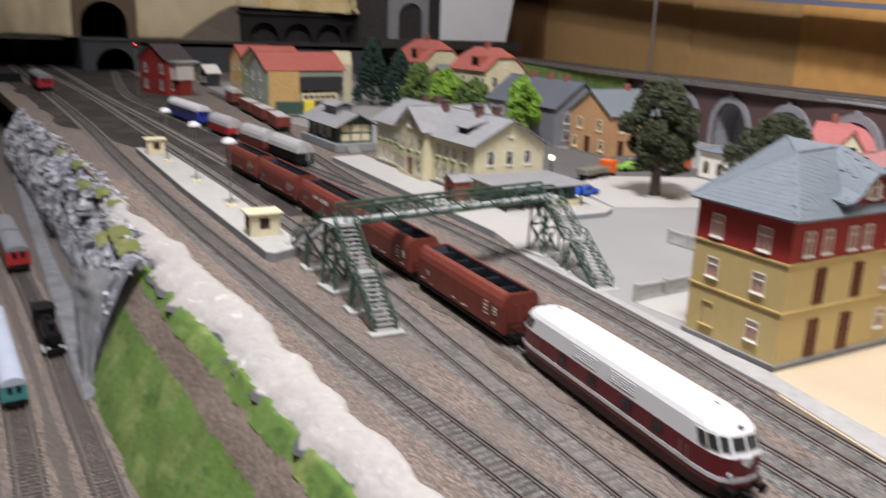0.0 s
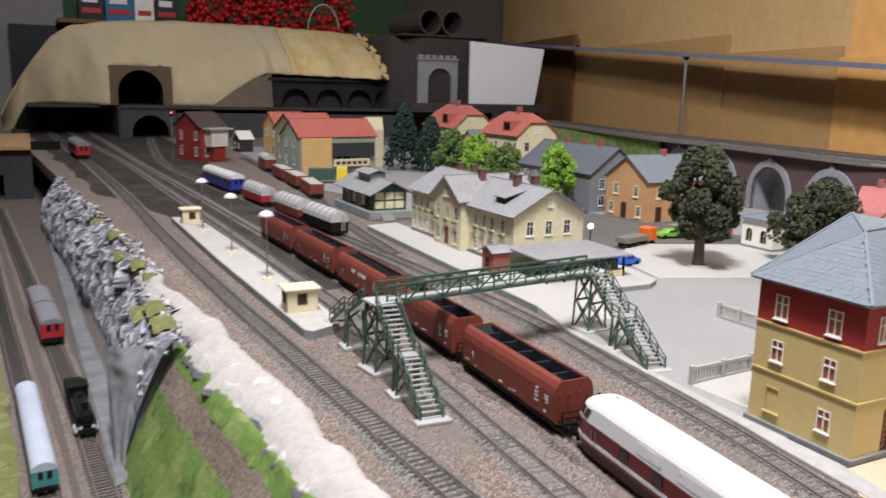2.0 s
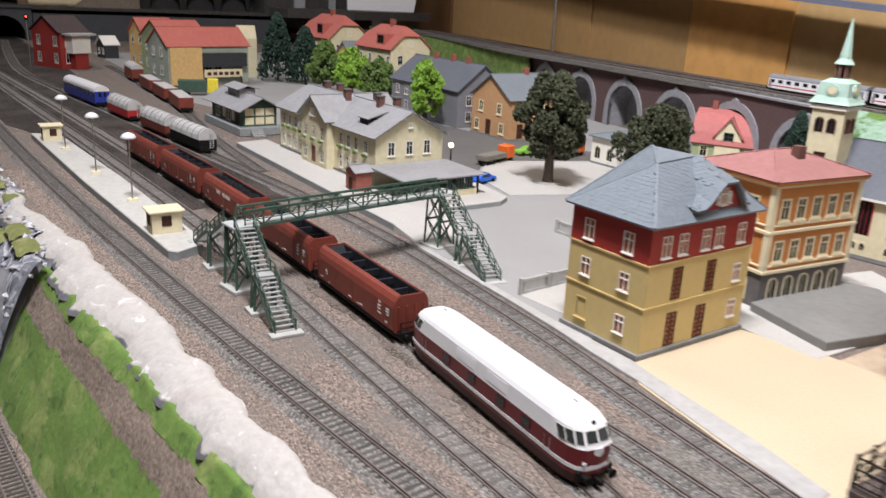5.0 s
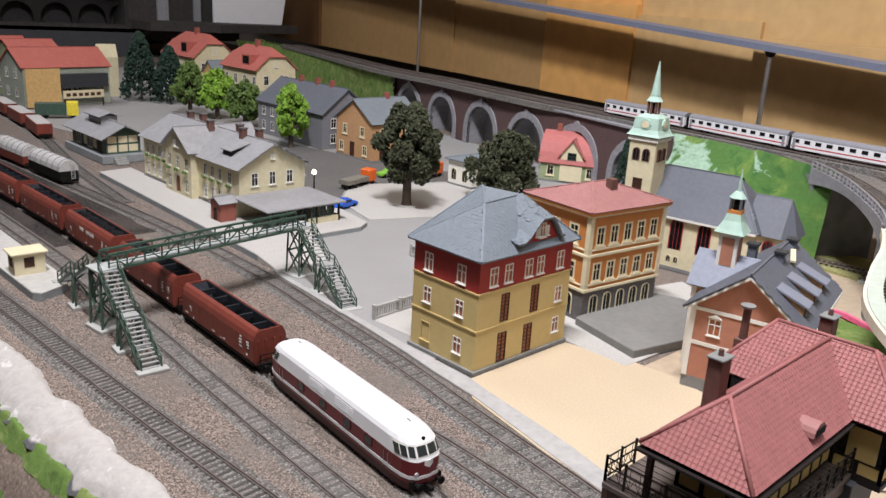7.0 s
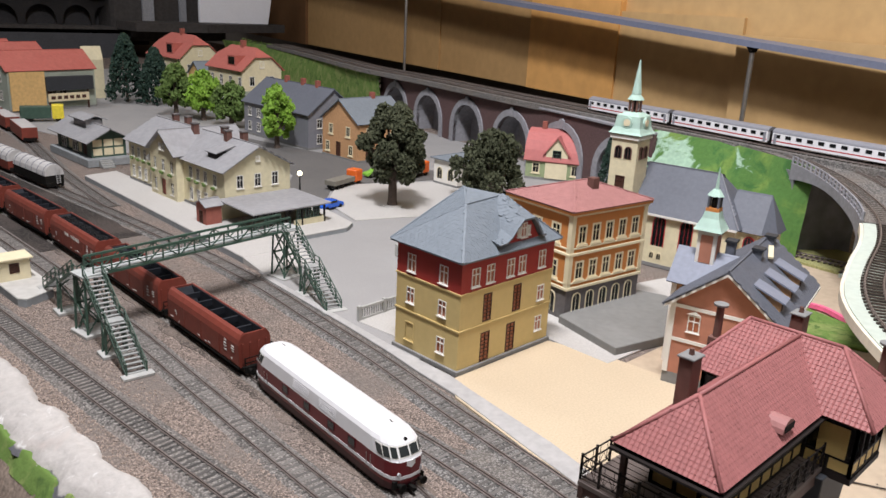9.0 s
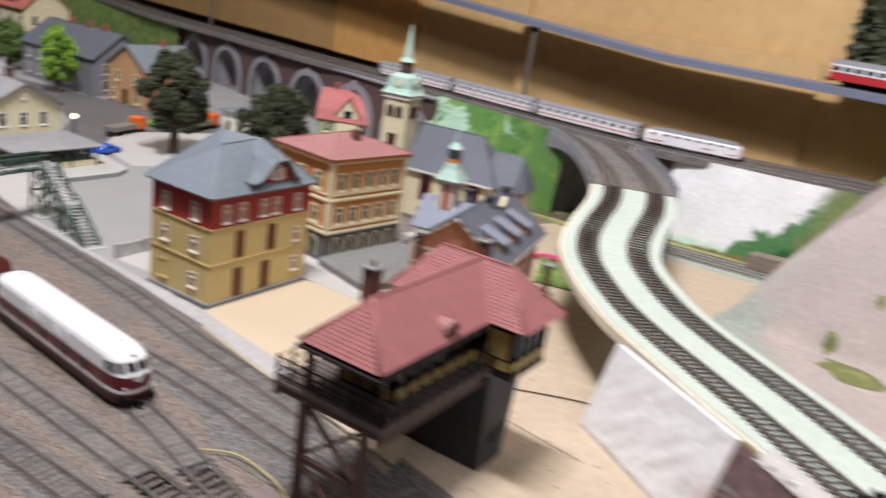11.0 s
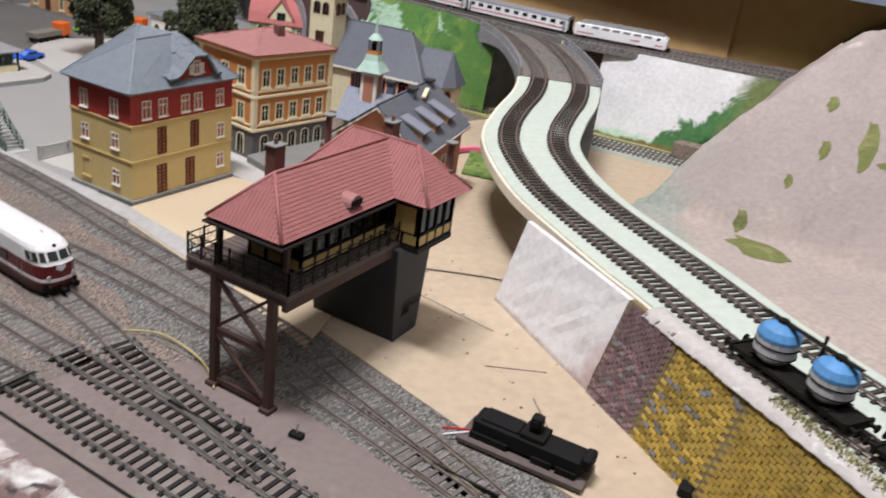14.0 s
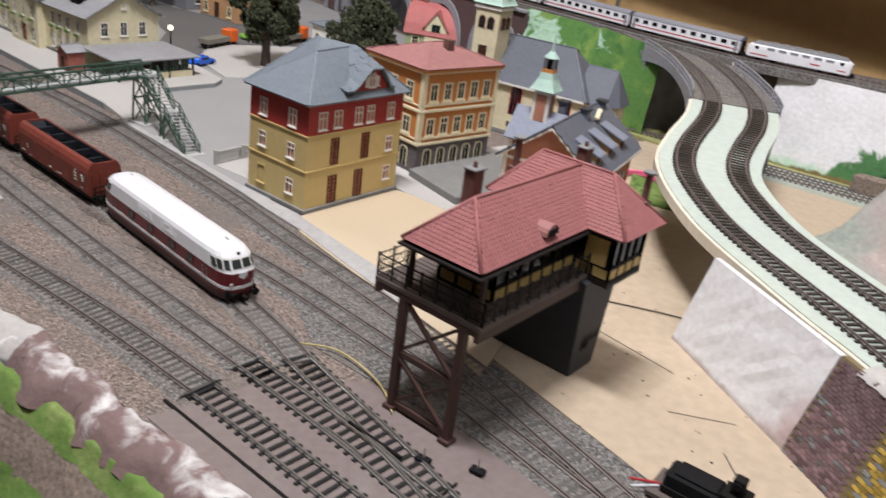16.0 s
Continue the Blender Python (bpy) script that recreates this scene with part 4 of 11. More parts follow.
# viaduct wall with arches
def viaduct():
    v = tagged(empty("viaduct"), "dark purple-brown brick railway viaduct with grey stone arches", "viaduct", kind="structure")
    ys = [(130.5, 6.7), (111, 6.7), (91, 6.7), (71.5, 6.6), (53.5, 6.4), (35.5, 6.2)]
    y0, y1 = 27.5, 141.0
    u = Vector((0.27, 1, 0)).normalized()
    base = Vector((vx(y0), y0, 0))
    L = (Vector((vx(y1), y1, 0)) - base).length
    m = Matrix.Translation(base) @ Matrix(((u.x, -u.y, 0, 0), (u.y, u.x, 0, 0), (0, 0, 1, 0), (0, 0, 0, 1)))
    top, n = 13.6, 12
    cs = sorted(((Vector((vx(y), y, 0)) - base).length, r, 10.6 - 0.006 * max(0, y - 60)) for y, r in ys)
    front = Geo()
    edge, prev = [], 0.0
    for c, r, h in cs:
        edge.append([(c - r * math.cos(math.pi * i / n), h - r + r * math.sin(math.pi * i / n)) for i in range(n + 1)])
    # wall cells between the arches, each from the ground to the top
    cuts = [0.0] + [q for c, r, h in cs for q in (c - r, c + r)] + [L]
    for a, b in zip(cuts[::2], cuts[1::2]):
        front.box(a, -0.4, 0, b, 0.4, top, m)
    for (c, r, h), arc in zip(cs, edge):
        for (a0, b0), (a1, b1) in zip(arc, arc[1:]):
            front.add([(a, k, b) for k in (-0.4, 0.4) for a, b in ((a0, b0), (a1, b1), (a1, top), (a0, top))], [(0, 1, 2, 3), (7, 6, 5, 4), (0, 4, 5, 1), (2, 6, 7, 3)], m)
    part("brick_wall", front, M["viaduct_brick"], v, "dark purple-brown brick facing")
    for (c, r, h), arc in zip(cs, edge):
        ring = [(a, b) for a, b in arc]
        big = [(c - (r + 1.5) * math.cos(math.pi * i / n), h - r + (r + 1.5) * math.sin(math.pi * i / n)) for i in range(n + 1)]
        ring, big = [(ring[0][0], 0)] + ring + [(ring[-1][0], 0)], [(big[0][0], 0)] + big + [(big[-1][0], 0)]
        for k in range(len(ring) - 1):
            a, b, d, e = ring[k], ring[k + 1], big[k + 1], big[k]
            g = Geo().add([(p[0], s, p[1]) for s in (0.42, 0.8) for p in (a, b, d, e)], [(0, 1, 2, 3), (7, 6, 5, 4), (0, 4, 5, 1), (1, 5, 6, 2), (2, 6, 7, 3), (3, 7, 4, 0)], m)
            part("voussoir", g, M["arch_stone"], v)
        part("keystone", Geo().add([(c - 0.5, 0.45, h - 0.1), (c + 0.5, 0.45, h - 0.1), (c + 0.75, 0.45, h + 1.7), (c, 0.45, h + 2.1), (c - 0.75, 0.45, h + 1.7), (c - 0.5, 0.95, h - 0.1), (c + 0.5, 0.95, h - 0.1), (c + 0.75, 0.95, h + 1.7), (c, 0.95, h + 2.1), (c - 0.75, 0.95, h + 1.7)],
                                   [(0, 1, 2, 3, 4), (9, 8, 7, 6, 5), (0, 5, 6, 1), (1, 6, 7, 2), (2, 7, 8, 3), (3, 8, 9, 4), (4, 9, 5, 0)], m), M["arch_stone"], v)
        niche = [(p[0], p[1]) for p in ring]
        k = len(niche)
        g = Geo().add([(a, s, b) for s in (0.4, -5.0) for a, b in niche], [(i, i + 1, k + i + 1, k + i) for i in range(k - 1)] + [tuple(range(k, 2 * k))], m)
        part("arch_vault", g, M["arch_stone"], v, "grey plastered arch recess")
    part("coping", Geo().box(0, -0.6, top, L, 1.0, top + 0.45, m), M["arch_stone"], v, bevel=0.06)
    return v


viaduct()


# painted hillsides below the main line
def hillside(name, y0, y1, base, mat, label, top=None):
    def pt(i, j, ni=24, nj=10):
        y = y0 + (y1 - y0) * i / ni
        f = j / nj
        xt = np.interp(-y, [-q[1] for q in MAIN], [q[0] for q in MAIN]) - 4.6
        if top:
            xt = top(y)
        zt = main_z(y) - 0.3
        x = base(y) + (xt - base(y)) * f
        z = zt * f ** 0.8
        d = 0.55 * wob(x * 1.0, y, 0.25, f * 3) * math.sin(math.pi * min(1, f + 0.1))
        return (x - d, y, max(0.0, z + 0.3 * d))
    g = Geo()
    g.v = [Vector(pt(i, j)) for j in range(11) for i in range(25)]
    g.f = [(j * 25 + i, j * 25 + i + 1, (j + 1) * 25 + i + 1, (j + 1) * 25 + i) for j in range(10) for i in range(24)]
    return solid(name, g, M[mat], label, "hillside", kind="structure", smooth=True)


hillside("hillside", 29, -4.6, lambda y: float(np.interp(y, [-5, 2, 14, 29], [68.6, 69.5, 71.5, 75])), "hill_paint", "green and mint painted plaster hillside behind the church", lambda y: float(np.interp(y, [-5, 2, 12, 29], [70.4, 73.5, 78.5, 80.5])))
hillside("hillside", 300, 139, lambda y: vx(y) - 1.5, "grass", "green and ochre scattered hillside below the upper line")
g = Geo()
n = 34
for j in range(9):
    for i in range(n + 1):
        y, f = -21 - 32 * i / n, j / 8
        x = 75.6 + 1.4 * f + 0.35 * wob(y, f * 9, 0.5) + 0.02 * (y + 21) ** 2 / 6
        g.v.append(Vector((x, y, f * (main_z(y) - 0.2))))
g.f = [(j * (n + 1) + i, j * (n + 1) + i + 1, (j + 1) * (n + 1) + i + 1, (j + 1) * (n + 1) + i) for j in range(8) for i in range(n)]
solid("retaining_wall", g, M["wall_painted"], "rough white plaster wall with green painted shrubs below the raised line", "wall", kind="structure", smooth=True)
solid("soil_patch", Geo().prism([(73.6, -36), (75.0, -43), (74.0, -44), (72.4, -38)], 0.3, 3.4), M["path_soil"], "brown rough soil patch before the painted wall", "soil", kind="structure", bevel=0.5)
solid("verge", Geo().prism([(66, -20), (72, -38), (76, -41), (76.4, -20), (80, -2), (68, 4)], 0.05, 0.5), M["grass_dry"], "olive grass verge below the white wall", "verge", kind="structure")

# curved bridge and ramp
ramp = spline(CURVE, 1.5)
cut = next(i for i, (p, w) in enumerate(ramp) if p.x > 54)
board_, lip_ = [], []
for p, w in ramp[:cut]:
    side = Vector((w.y, -w.x, 0)).normalized()
    e = float(np.interp(p.y, [-68, -62, -53], [4.35, 4.7, 5.6]))
    board_.append([tuple(p + side * a + V(0, 0, b)) for a, b in ((-e + 0.3, -0.9), (-e, -0.6), (-e, 0), (5.6, 0), (5.6, -0.6), (5.3, -0.9))])
    lip_.append([tuple(p + side * a + V(0, 0, b)) for a, b in ((-e - 0.38, -1.1), (-e - 0.38, -0.1), (-e - 0.02, -0.1), (-e - 0.02, -1.1))])
solid("ramp_board", Geo().loft(board_), M["foam_green"], "pale mint-green foam trackbed of the S-shaped ramp", "trackbed", kind="structure")
solid("ramp_edge", Geo().loft(lip_), M["foam_side"], "cream edge strip of the ramp board", "edge", kind="structure")


def arched_bridge():
    b = tagged(empty("railway_bridge"), "grey stone-faced curved railway bridge with railings", "bridge", kind="structure")
    road_ = ramp[cut - 1:]
    rings = []
    for p, w in road_:
        side = Vector((w.y, -w.x, 0)).normalized()
        e = float(np.interp(p.y, [-4, 6, 16], [5.6, 4.6, 2.2]))
        rings.append([tuple(p + side * q + V(0, 0, h)) for q, h in ((-e, -0.9), (-e, 0.15), (5.6, 0.15), (5.6, -0.9))])
    part("deck", Geo().loft(rings), M["grey_gravel"], b, "grey gravel bridge deck")
    k = [i for i, (p, w) in enumerate(road_) if p.y < -3.5]
    span_ = road_[:len(k)]
    n = len(span_)
    for s in (-5.75, 5.75):
        g = Geo()
        rings = []
        for i, (p, w) in enumerate(span_):
            side = Vector((w.y, -w.x, 0)).normalized()
            depth = 1.0 + 1.3 * abs(2 * i / (n - 1) - 1) ** 2.2
            q = p + side * s
            rings.append([tuple(q + side * d + V(0, 0, z)) for d, z in ((-0.2, 0.3), (0.2, 0.3), (0.2, -depth), (-0.2, -depth))])
        part("parapet_arch", g.loft(rings), M["arch_stone"], b, "grey stone arch face")
        for i in range(0, n, 1):
            p, w = span_[i]
            side = Vector((w.y, -w.x, 0)).normalized()
            q = p + side * s
            part("railing_post", Geo().box(q.x - 0.16, q.y - 0.16, q.z + 0.3, q.x + 0.16, q.y + 0.16, q.z + 1.35), M["arch_stone"], b)
        for dz in (0.75, 1.3):
            part("railing_bar", ribbon([(p + Vector((w.y, -w.x, 0)).normalized() * s + V(0, 0, dz), w) for p, w in span_], [(-0.09, -0.08), (-0.09, 0.08), (0.09, 0.08), (0.09, -0.08)]), M["arch_stone"], b)
    for i in (0, n - 1):
        p, w = span_[i]
        side = Vector((w.y, -w.x, 0)).normalized()
        a, c = p - side * 5.9, p + side * 5.9
        d = Vector((w.x, w.y, 0)).normalized() * 1.2
        poly = [(q.x, q.y) for q in (a - d, c - d, c + d, a + d)]
        part("abutment", Geo().prism(poly, 0, p.z - 0.9), M["rock_dark"], b, "dark grey abutment")
    return b


arched_bridge()
inner = [tuple(p + Vector((w.y, -w.x, 0)).normalized() * float(np.interp(p.y, [-4, 16], [-2.9, -0.4])) + V(0, 0, 0.02)) for p, w in spline(CURVE, 6.0)]
outer = side_path(CURVE, 2.9, 0.02, 6.0)
track(inner, "brown_sleeper", "rail", singles=(-72, -15), spacing=0.78, label="dark track on the S-shaped ramp, inner line")
track(outer, "brown_sleeper", "rail", singles=(-72, -15), spacing=0.78, label="dark track on the S-shaped ramp, outer line")
part_pts = [(8.8, -38.2), (0.25, -50.7), (-3.0, -55.4), (-7.0, -61.0), (-18.5, -77)]


# the wall in front of the ramp: white plaster, purple brick, ochre brick
def wall_run(name, a, b, mat, label, thick=0.5, lean=2.1, ztop=7.9):
    g = Geo()
    u = (Vector((*b, 0)) - Vector((*a, 0)))
    nrm = Vector((u.y, -u.x, 0)).normalized()
    if nrm.x < 0:
        nrm = -nrm
    nx, nz = 14, 8
    for j in range(nz + 1):
        for i in range(nx + 1):
            f = j / nz
            p = Vector((*a, 0)) + u * (i / nx) + nrm * (lean * f) + V(0, 0, ztop * f)
            p -= nrm * (0.12 * wob(p.x * 2, p.y * 2 + p.z * 3, 0.35) if mat == "wall_plaster" else 0)
            g.v.append(p)
    g.f = [(j * (nx + 1) + i, j * (nx + 1) + i + 1, (j + 1) * (nx + 1) + i + 1, (j + 1) * (nx + 1) + i) for j in range(nz) for i in range(nx)]
    k = len(g.v)
    rim = [0, nx, (nx + 1) * (nz + 1) - 1, (nx + 1) * nz]
    g.v += [g.v[i] + nrm * thick for i in rim]
    g.f += [(k, k + 1, k + 2, k + 3), (rim[0], k, k + 3, rim[3]), (rim[1], rim[2], k + 2, k + 1), (rim[3], k + 3, k + 2, rim[2])]
    return solid(name, g, M[mat], label, "wall", kind="structure"), u, nrm


wall_run("ramp_wall_white", part_pts[0], part_pts[1], "wall_plaster", "rough white plaster wall with pinkish stains under the ramp")


def brick_wall(name, a, b, mat, label, bw, bh, jitter, singles, lean=2.1):
    ob, u, nrm = wall_run(name, a, b, "brick_mortar", label, lean=lean)
    L, top = u.length, 7.9
    e, up = u.normalized(), (nrm * lean + V(0, 0, top)).normalized()
    H = math.hypot(lean, top)
    out = e.cross(up)
    if out.dot(nrm) > 0:
        out = -out
    rest, rows = Geo(), int(H / bh)
    meshes, odd = [], []
    for s in (0.82, 0.88, 0.94):
        q = Geo().box(-bw * s / 2, -bh * 0.44, -0.08, bw * s / 2, bh * 0.44, 0.06)
        meshes.append(tidy(q.mesh("brick", M[mat]), 0.03))
        odd.append(tidy(q.mesh("brick", M["brick_grey"]), 0.03))
    turn = Matrix((e, up, out)).transposed().to_4x4()
    count = 0
    for r in range(rows):
        x = bw / 2 + (r % 2) * bw / 2
        while x < L - bw * 0.35:
            c = Vector((*a, 0)) + e * x + up * (bh * (r + 0.5)) + out * random.uniform(0, jitter)
            if count < singles:
                part("brick", meshes[random.randrange(3)] if random.random() > 0.1 else odd[random.randrange(3)], None, ob, at=Matrix.Translation(c * CM) @ turn @ Matrix.Rotation(random.gauss(0, jitter * 0.5), 4, "Z"))
                count += 1
            else:
                rest.box(-bw * 0.45, -bh * 0.44, -0.08, bw * 0.45, bh * 0.44, 0.06, Matrix.Translation(c) @ turn @ Matrix.Rotation(random.gauss(0, jitter * 0.5), 4, "Z"))
            x += bw
    if rest.v:
        tagged(part("brick_rest", rest, M[mat], ob), kind="stuff")


brick_wall("ramp_wall_purple", part_pts[1], part_pts[2], "brick_purple", "purple-grey plaster brick wall panel under the ramp", 0.62, 0.27, 0.04, 160, 2.3)
brick_wall("ramp_wall_ochre", part_pts[2], part_pts[3], "brick_ochre", "ochre and grey rough brick wall panel under the ramp", 0.8, 0.3, 0.05, 290, 2.4)
brick_wall("ramp_wall_ochre", part_pts[3], part_pts[4], "brick_ochre", "ochre and grey rough brick wall panel under the ramp", 0.8, 0.3, 0.05, 0, 2.4)
solid("ramp_fill", Geo().prism([(11.5, -39.5), (4.2, -50), (2.4, -55), (-0.8, -64), (-7, -78), (-4, -82), (8, -64), (16, -52), (20, -42)], 0, 7.1), M["brown_board"], "brown carcass under the ramp", "board", kind="structure")
g = Geo()
for i in range(90):
    f = i / 89
    p = Vector((*part_pts[2], 0)).lerp(Vector((*part_pts[3], 0)), (f - 0.18) * 3.2) if f < 0.4 else Vector((*part_pts[3], 0)).lerp(Vector((*part_pts[4], 0)), (f - 0.4) / 0.6)
    w = Vector((0.81, -0.58, 0))
    for d, z, k in ((2.0, 7.55, 0.1), (2.25, 7.95, 0.3), (2.9, 8.12, 0.25), (3.7, 8.16, 0.12), (4.1, 7.7, 0.1)):
        g.v.append(p + w * (d + k * wob(i, d * 3, 0.75) + k * 0.6 * wob(i, d * 5, 1.9)) + V(0, 0, z + 0.07 * wob(i * 2, d * 9, 0.8)))
g.f = [(5 * i + k, 5 * i + k + 1, 5 * i + k + 6, 5 * i + k + 5) for i in range(89) for k in range(4)]
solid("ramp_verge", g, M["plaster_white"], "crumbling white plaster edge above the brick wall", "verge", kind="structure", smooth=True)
g = Geo()
random.seed(57)
for k in range(1500):
    f = random.random()
    p = Vector((-4.9, -63.6, 8.1)).lerp(Vector((-15.5, -78, 8.1)), f) + Vector((0.81, -0.58, 0)) * random.gauss(0, 0.32)
    a = random.uniform(0, 6.3)
    q = random.uniform(0.1, 0.2)
    g.add([(-q * 0.5, 0, 0), (q * 0.5, 0, 0), (0.06, 0.1, random.uniform(0.15, 0.4))], [(0, 1, 2)], Matrix.Translation(p) @ Matrix.Rotation(a, 4, "Z"))
solid("grass_verge", g, M["grass_dry"], "scattered green grass beside the ramp track", "verge", kind="stuff")
g = Geo()
for k in range(420):
    f = random.random()
    p = Vector((-3.6, -62.4, 8.1)).lerp(Vector((-15, -79, 8.1)), f) + Vector((0.81, -0.58, 0)) * random.gauss(0.9, 0.3)
    q = random.uniform(0.08, 0.2)
    g.box(-q, -q * 0.7, -q * 0.6, q, q * 0.7, q * 0.6, Matrix.Translation(p) @ Euler((random.uniform(0, 6), random.uniform(0, 6), random.uniform(0, 6))).to_matrix().to_4x4())
solid("ballast_stone", g, M["stone_chip"], "loose grey stones beside the ramp track", "stones", kind="stuff")


EDGE_LINE = [(p[0] - 4.75, p[1], main_z(p[1]) - 0.75) for p in MAIN if p[1] < -10]
solid("edge_plank", ribbon(spline(EDGE_LINE, 2.0), [(-0.35, -0.25), (-0.35, 0.3), (0.45, 0.3), (0.45, -0.25)]), M["foam_side"], "pale wooden plank edge along the raised line", "plank", kind="structure")


# plaster mountain
def mountain_z(x, y):
    n1 = -40 - y
    n2 = ((x - 41) * 0.93 + (-62 - y) * 0.05) * 0.9 + 4
    s = min(n1, (n2 - 7.5) * 1.25)
    apron = 0.1 * max(0.0, min(9.0, n2, n1))
    h = apron if s <= 0 else apron + 34 * (1 - math.exp(-s / 16.0))
    h *= 0.9 + 0.16 * wob(x, y, 0.06, 4) + 0.07 * wob(x, y, 0.2, 1) + 0.03 * wob(x, y, 0.5, 7)
    return max(-0.3, min(h, 34) - 0.3) + (0.25 * wob(x, y, 0.9) if s > 0 else 0)


solid("mountain", sheet(30, 140, 150, -150, -36, 150, mountain_z), M["mountain"], "pinkish grey plaster mountain with a few grass patches", "mountain", kind="structure", smooth=True)
step_z = lambda x, y: 0.75 + 0.35 * wob(x, y, 0.12, 3) + 0.15 * wob(x, y, 0.5) - 1.2 * max(0, min(1, (3 + 0.0 - (x - np.interp(y, [-82, -61, -38, -30], [-11, 2.5, 21, 31])) * 0.8) / 3)) - 1.2 * max(0, min(1, (y + 40.5 + 0.06 * (x - 40)) / 3))
for cx, cy, rx, ry in ((42.0, -55.9, 3.0, 3.7), (52.9, -63.2, 1.9, 1.0), (51.7, -68.6, 0.9, 3.8), (87, -67.8, 3.2, 1.4), (55.5, -57.9, 0.8, 0.7), (46.5, -52.6, 0.7, 0.8), (49.5, -56.2, 0.5, 0.5), (52.0, -58.8, 0.7, 0.6)):
    g = Geo()
    ring = [(0, 0)]
    k = 18
    pts = [(cx, cy)] + [(cx + rx * f * math.cos(2 * math.pi * i / k) * (1 + 0.7 * wob(i * 3, f * 7, 0.7)), cy + ry * f * math.sin(2 * math.pi * i / k) * (1 + 0.7 * wob(i * 5, f, 0.6))) for f in (0.5, 1.0) for i in range(k)]
    g.v = [Vector((x, y, max(mountain_z(x, y), step_z(x, y)) + (0.2 if n <= k else 0.05))) for n, (x, y) in enumerate(pts)]
    g.f = [(0, 1 + i, 1 + (i + 1) % k) for i in range(k)] + [(1 + i, 1 + k + i, 1 + k + (i + 1) % k, 1 + (i + 1) % k) for i in range(k)]
    solid("grass_patch", g, M["moss"], "patch of green scatter grass on the mountain", "grass", kind="stuff", smooth=True)
solid("ground_step", sheet(-6, 66, 60, -110, -37, 60, step_z), M["mountain"], "pinkish plaster-smeared ground by the mountain", "ground", kind="structure", smooth=True)
LOW_LINE = [(60, 14, 0.5), (67.0, 2, 0.55), (69, -12, 0.6), (69.6, -24, 0.65), (71, -40, 0.65), (72, -50, 0.65)]
solid("foam_strip", ribbon(spline(LOW_LINE[2:], 2.0), [(-3.4, -0.6), (-3.4, -0.06), (3.4, -0.06), (3.4, -0.6)]), M["foam_green"], "pale mint-green foam strip under the low branch tracks", "trackbed", kind="structure")
for off in (-1.5, 1.7):
    track(side_path(LOW_LINE if off < 0 else LOW_LINE[2:], off, 0.0, 5.0), "brown_sleeper", label="low branch track passing under the bridge", spacing=0.8)


# ---- left flank: plaster edge, grass slope, rocks, lower level ----
def plaster_strip(y0, y1, mat, label):
    g, n, k = Geo(), int((y1 - y0) / 0.7), 12
    for i in range(n + 1):
        y = y0 + (y1 - y0) * i / n
        top_in = edge_x(y) + 0.3 + 0.9 * wob(y, 1, 0.22) + 0.35 * wob(y, 4, 0.9)
        w = float(np.interp(y, [-60, 0, 30, 48, 80], [3.0, 3.4, 4.8, 4.8, 2.6])) * (1 + 0.25 * wob(y, 9, 0.3) + 0.12 * wob(y, 5, 1.1))
        for j in range(k + 1):
            f = j / k
            z = np.interp(f, [0, 0.1, 0.45, 0.75, 1], [0.03, 0.5, 0.35, -0.3, -1.5])
            x = top_in - w * f
            g.v.append(Vector((x, y, z + 0.16 * wob(y, x, 0.45, 2) + 0.2 * noise.noise(Vector((y * 0.8, x * 0.8, 3))) + 0.16 * noise.noise(Vector((y * 2.3, x * 2.3, 7))))))
    g.f = [((k + 1) * i + j, (k + 1) * i + j + 1, (k + 1) * (i + 1) + j + 1, (k + 1) * (i + 1) + j) for i in range(n) for j in range(k)]
    solid("plaster_edge", g, M[mat], label, "plaster", kind="structure", smooth=True)


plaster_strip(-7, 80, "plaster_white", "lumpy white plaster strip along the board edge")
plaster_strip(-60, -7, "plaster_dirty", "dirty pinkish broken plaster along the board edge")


def slope(name, y0, y1, f0, f1, mat, label, lift=0.0, rough=0.35):
    """A strip of the slope from the board edge (f 0) to the lower ground (f 1)."""
    g = Geo()
    ny, nf = int((y1 - y0) / 0.8), 14
    for i in range(ny + 1):
        y = y0 + (y1 - y0) * i / ny
        for j in range(nf + 1):
            f = f0 + (f1 - f0) * j / nf
            x = edge_x(y) - float(np.interp(y, [-20, 10, 40], [2.7, 3.4, 4.3])) - 6.8 * f - 0.3 * wob(y, f * 20, 0.2) - 0.2 * noise.noise(Vector((y * 0.9, f0, 1))) - 0.12 * noise.noise(Vector((y * 2.6, f0, 5)))
            z = -1.0 - 12.1 * max(f, 0) ** 1.15 + lift + rough * wob(x * 2, y * 2, 0.5, 7) + rough * 0.5 * wob(x * 5, y * 5, 0.6, 2)
            g.v.append(Vector((x, y, z)))
    g.f = [(i * (nf + 1) + j, i * (nf + 1) + j + 1, (i + 1) * (nf + 1) + j + 1, (i + 1) * (nf + 1) + j) for i in range(ny) for j in range(nf)]
    return solid(name, g, M[mat], label, "slope", kind="structure", smooth=True)


slope("grass_slope", -70, 50, -0.06, 0.17, "grass", "green scatter-grass slope below the plaster edge", 0.04, 0.2)
slope("slope_path", -70, 52, 0.15, 0.4, "path_soil", "brown earth path down the slope", 0.0, 0.2)
slope("grass_slope", -70, 50, 0.38, 1.0, "grass", "green scatter-grass slope above the lower tracks", 0.06, 0.25)
solid("red_patch", Geo().prism([(-35.5, 41), (-34.4, 44), (-36.4, 49), (-38, 46)], -2.6, -1.6), M["salmon_wall"], "reddish bare plaster patch by the rocks", "plaster", kind="structure", bevel=0.3)


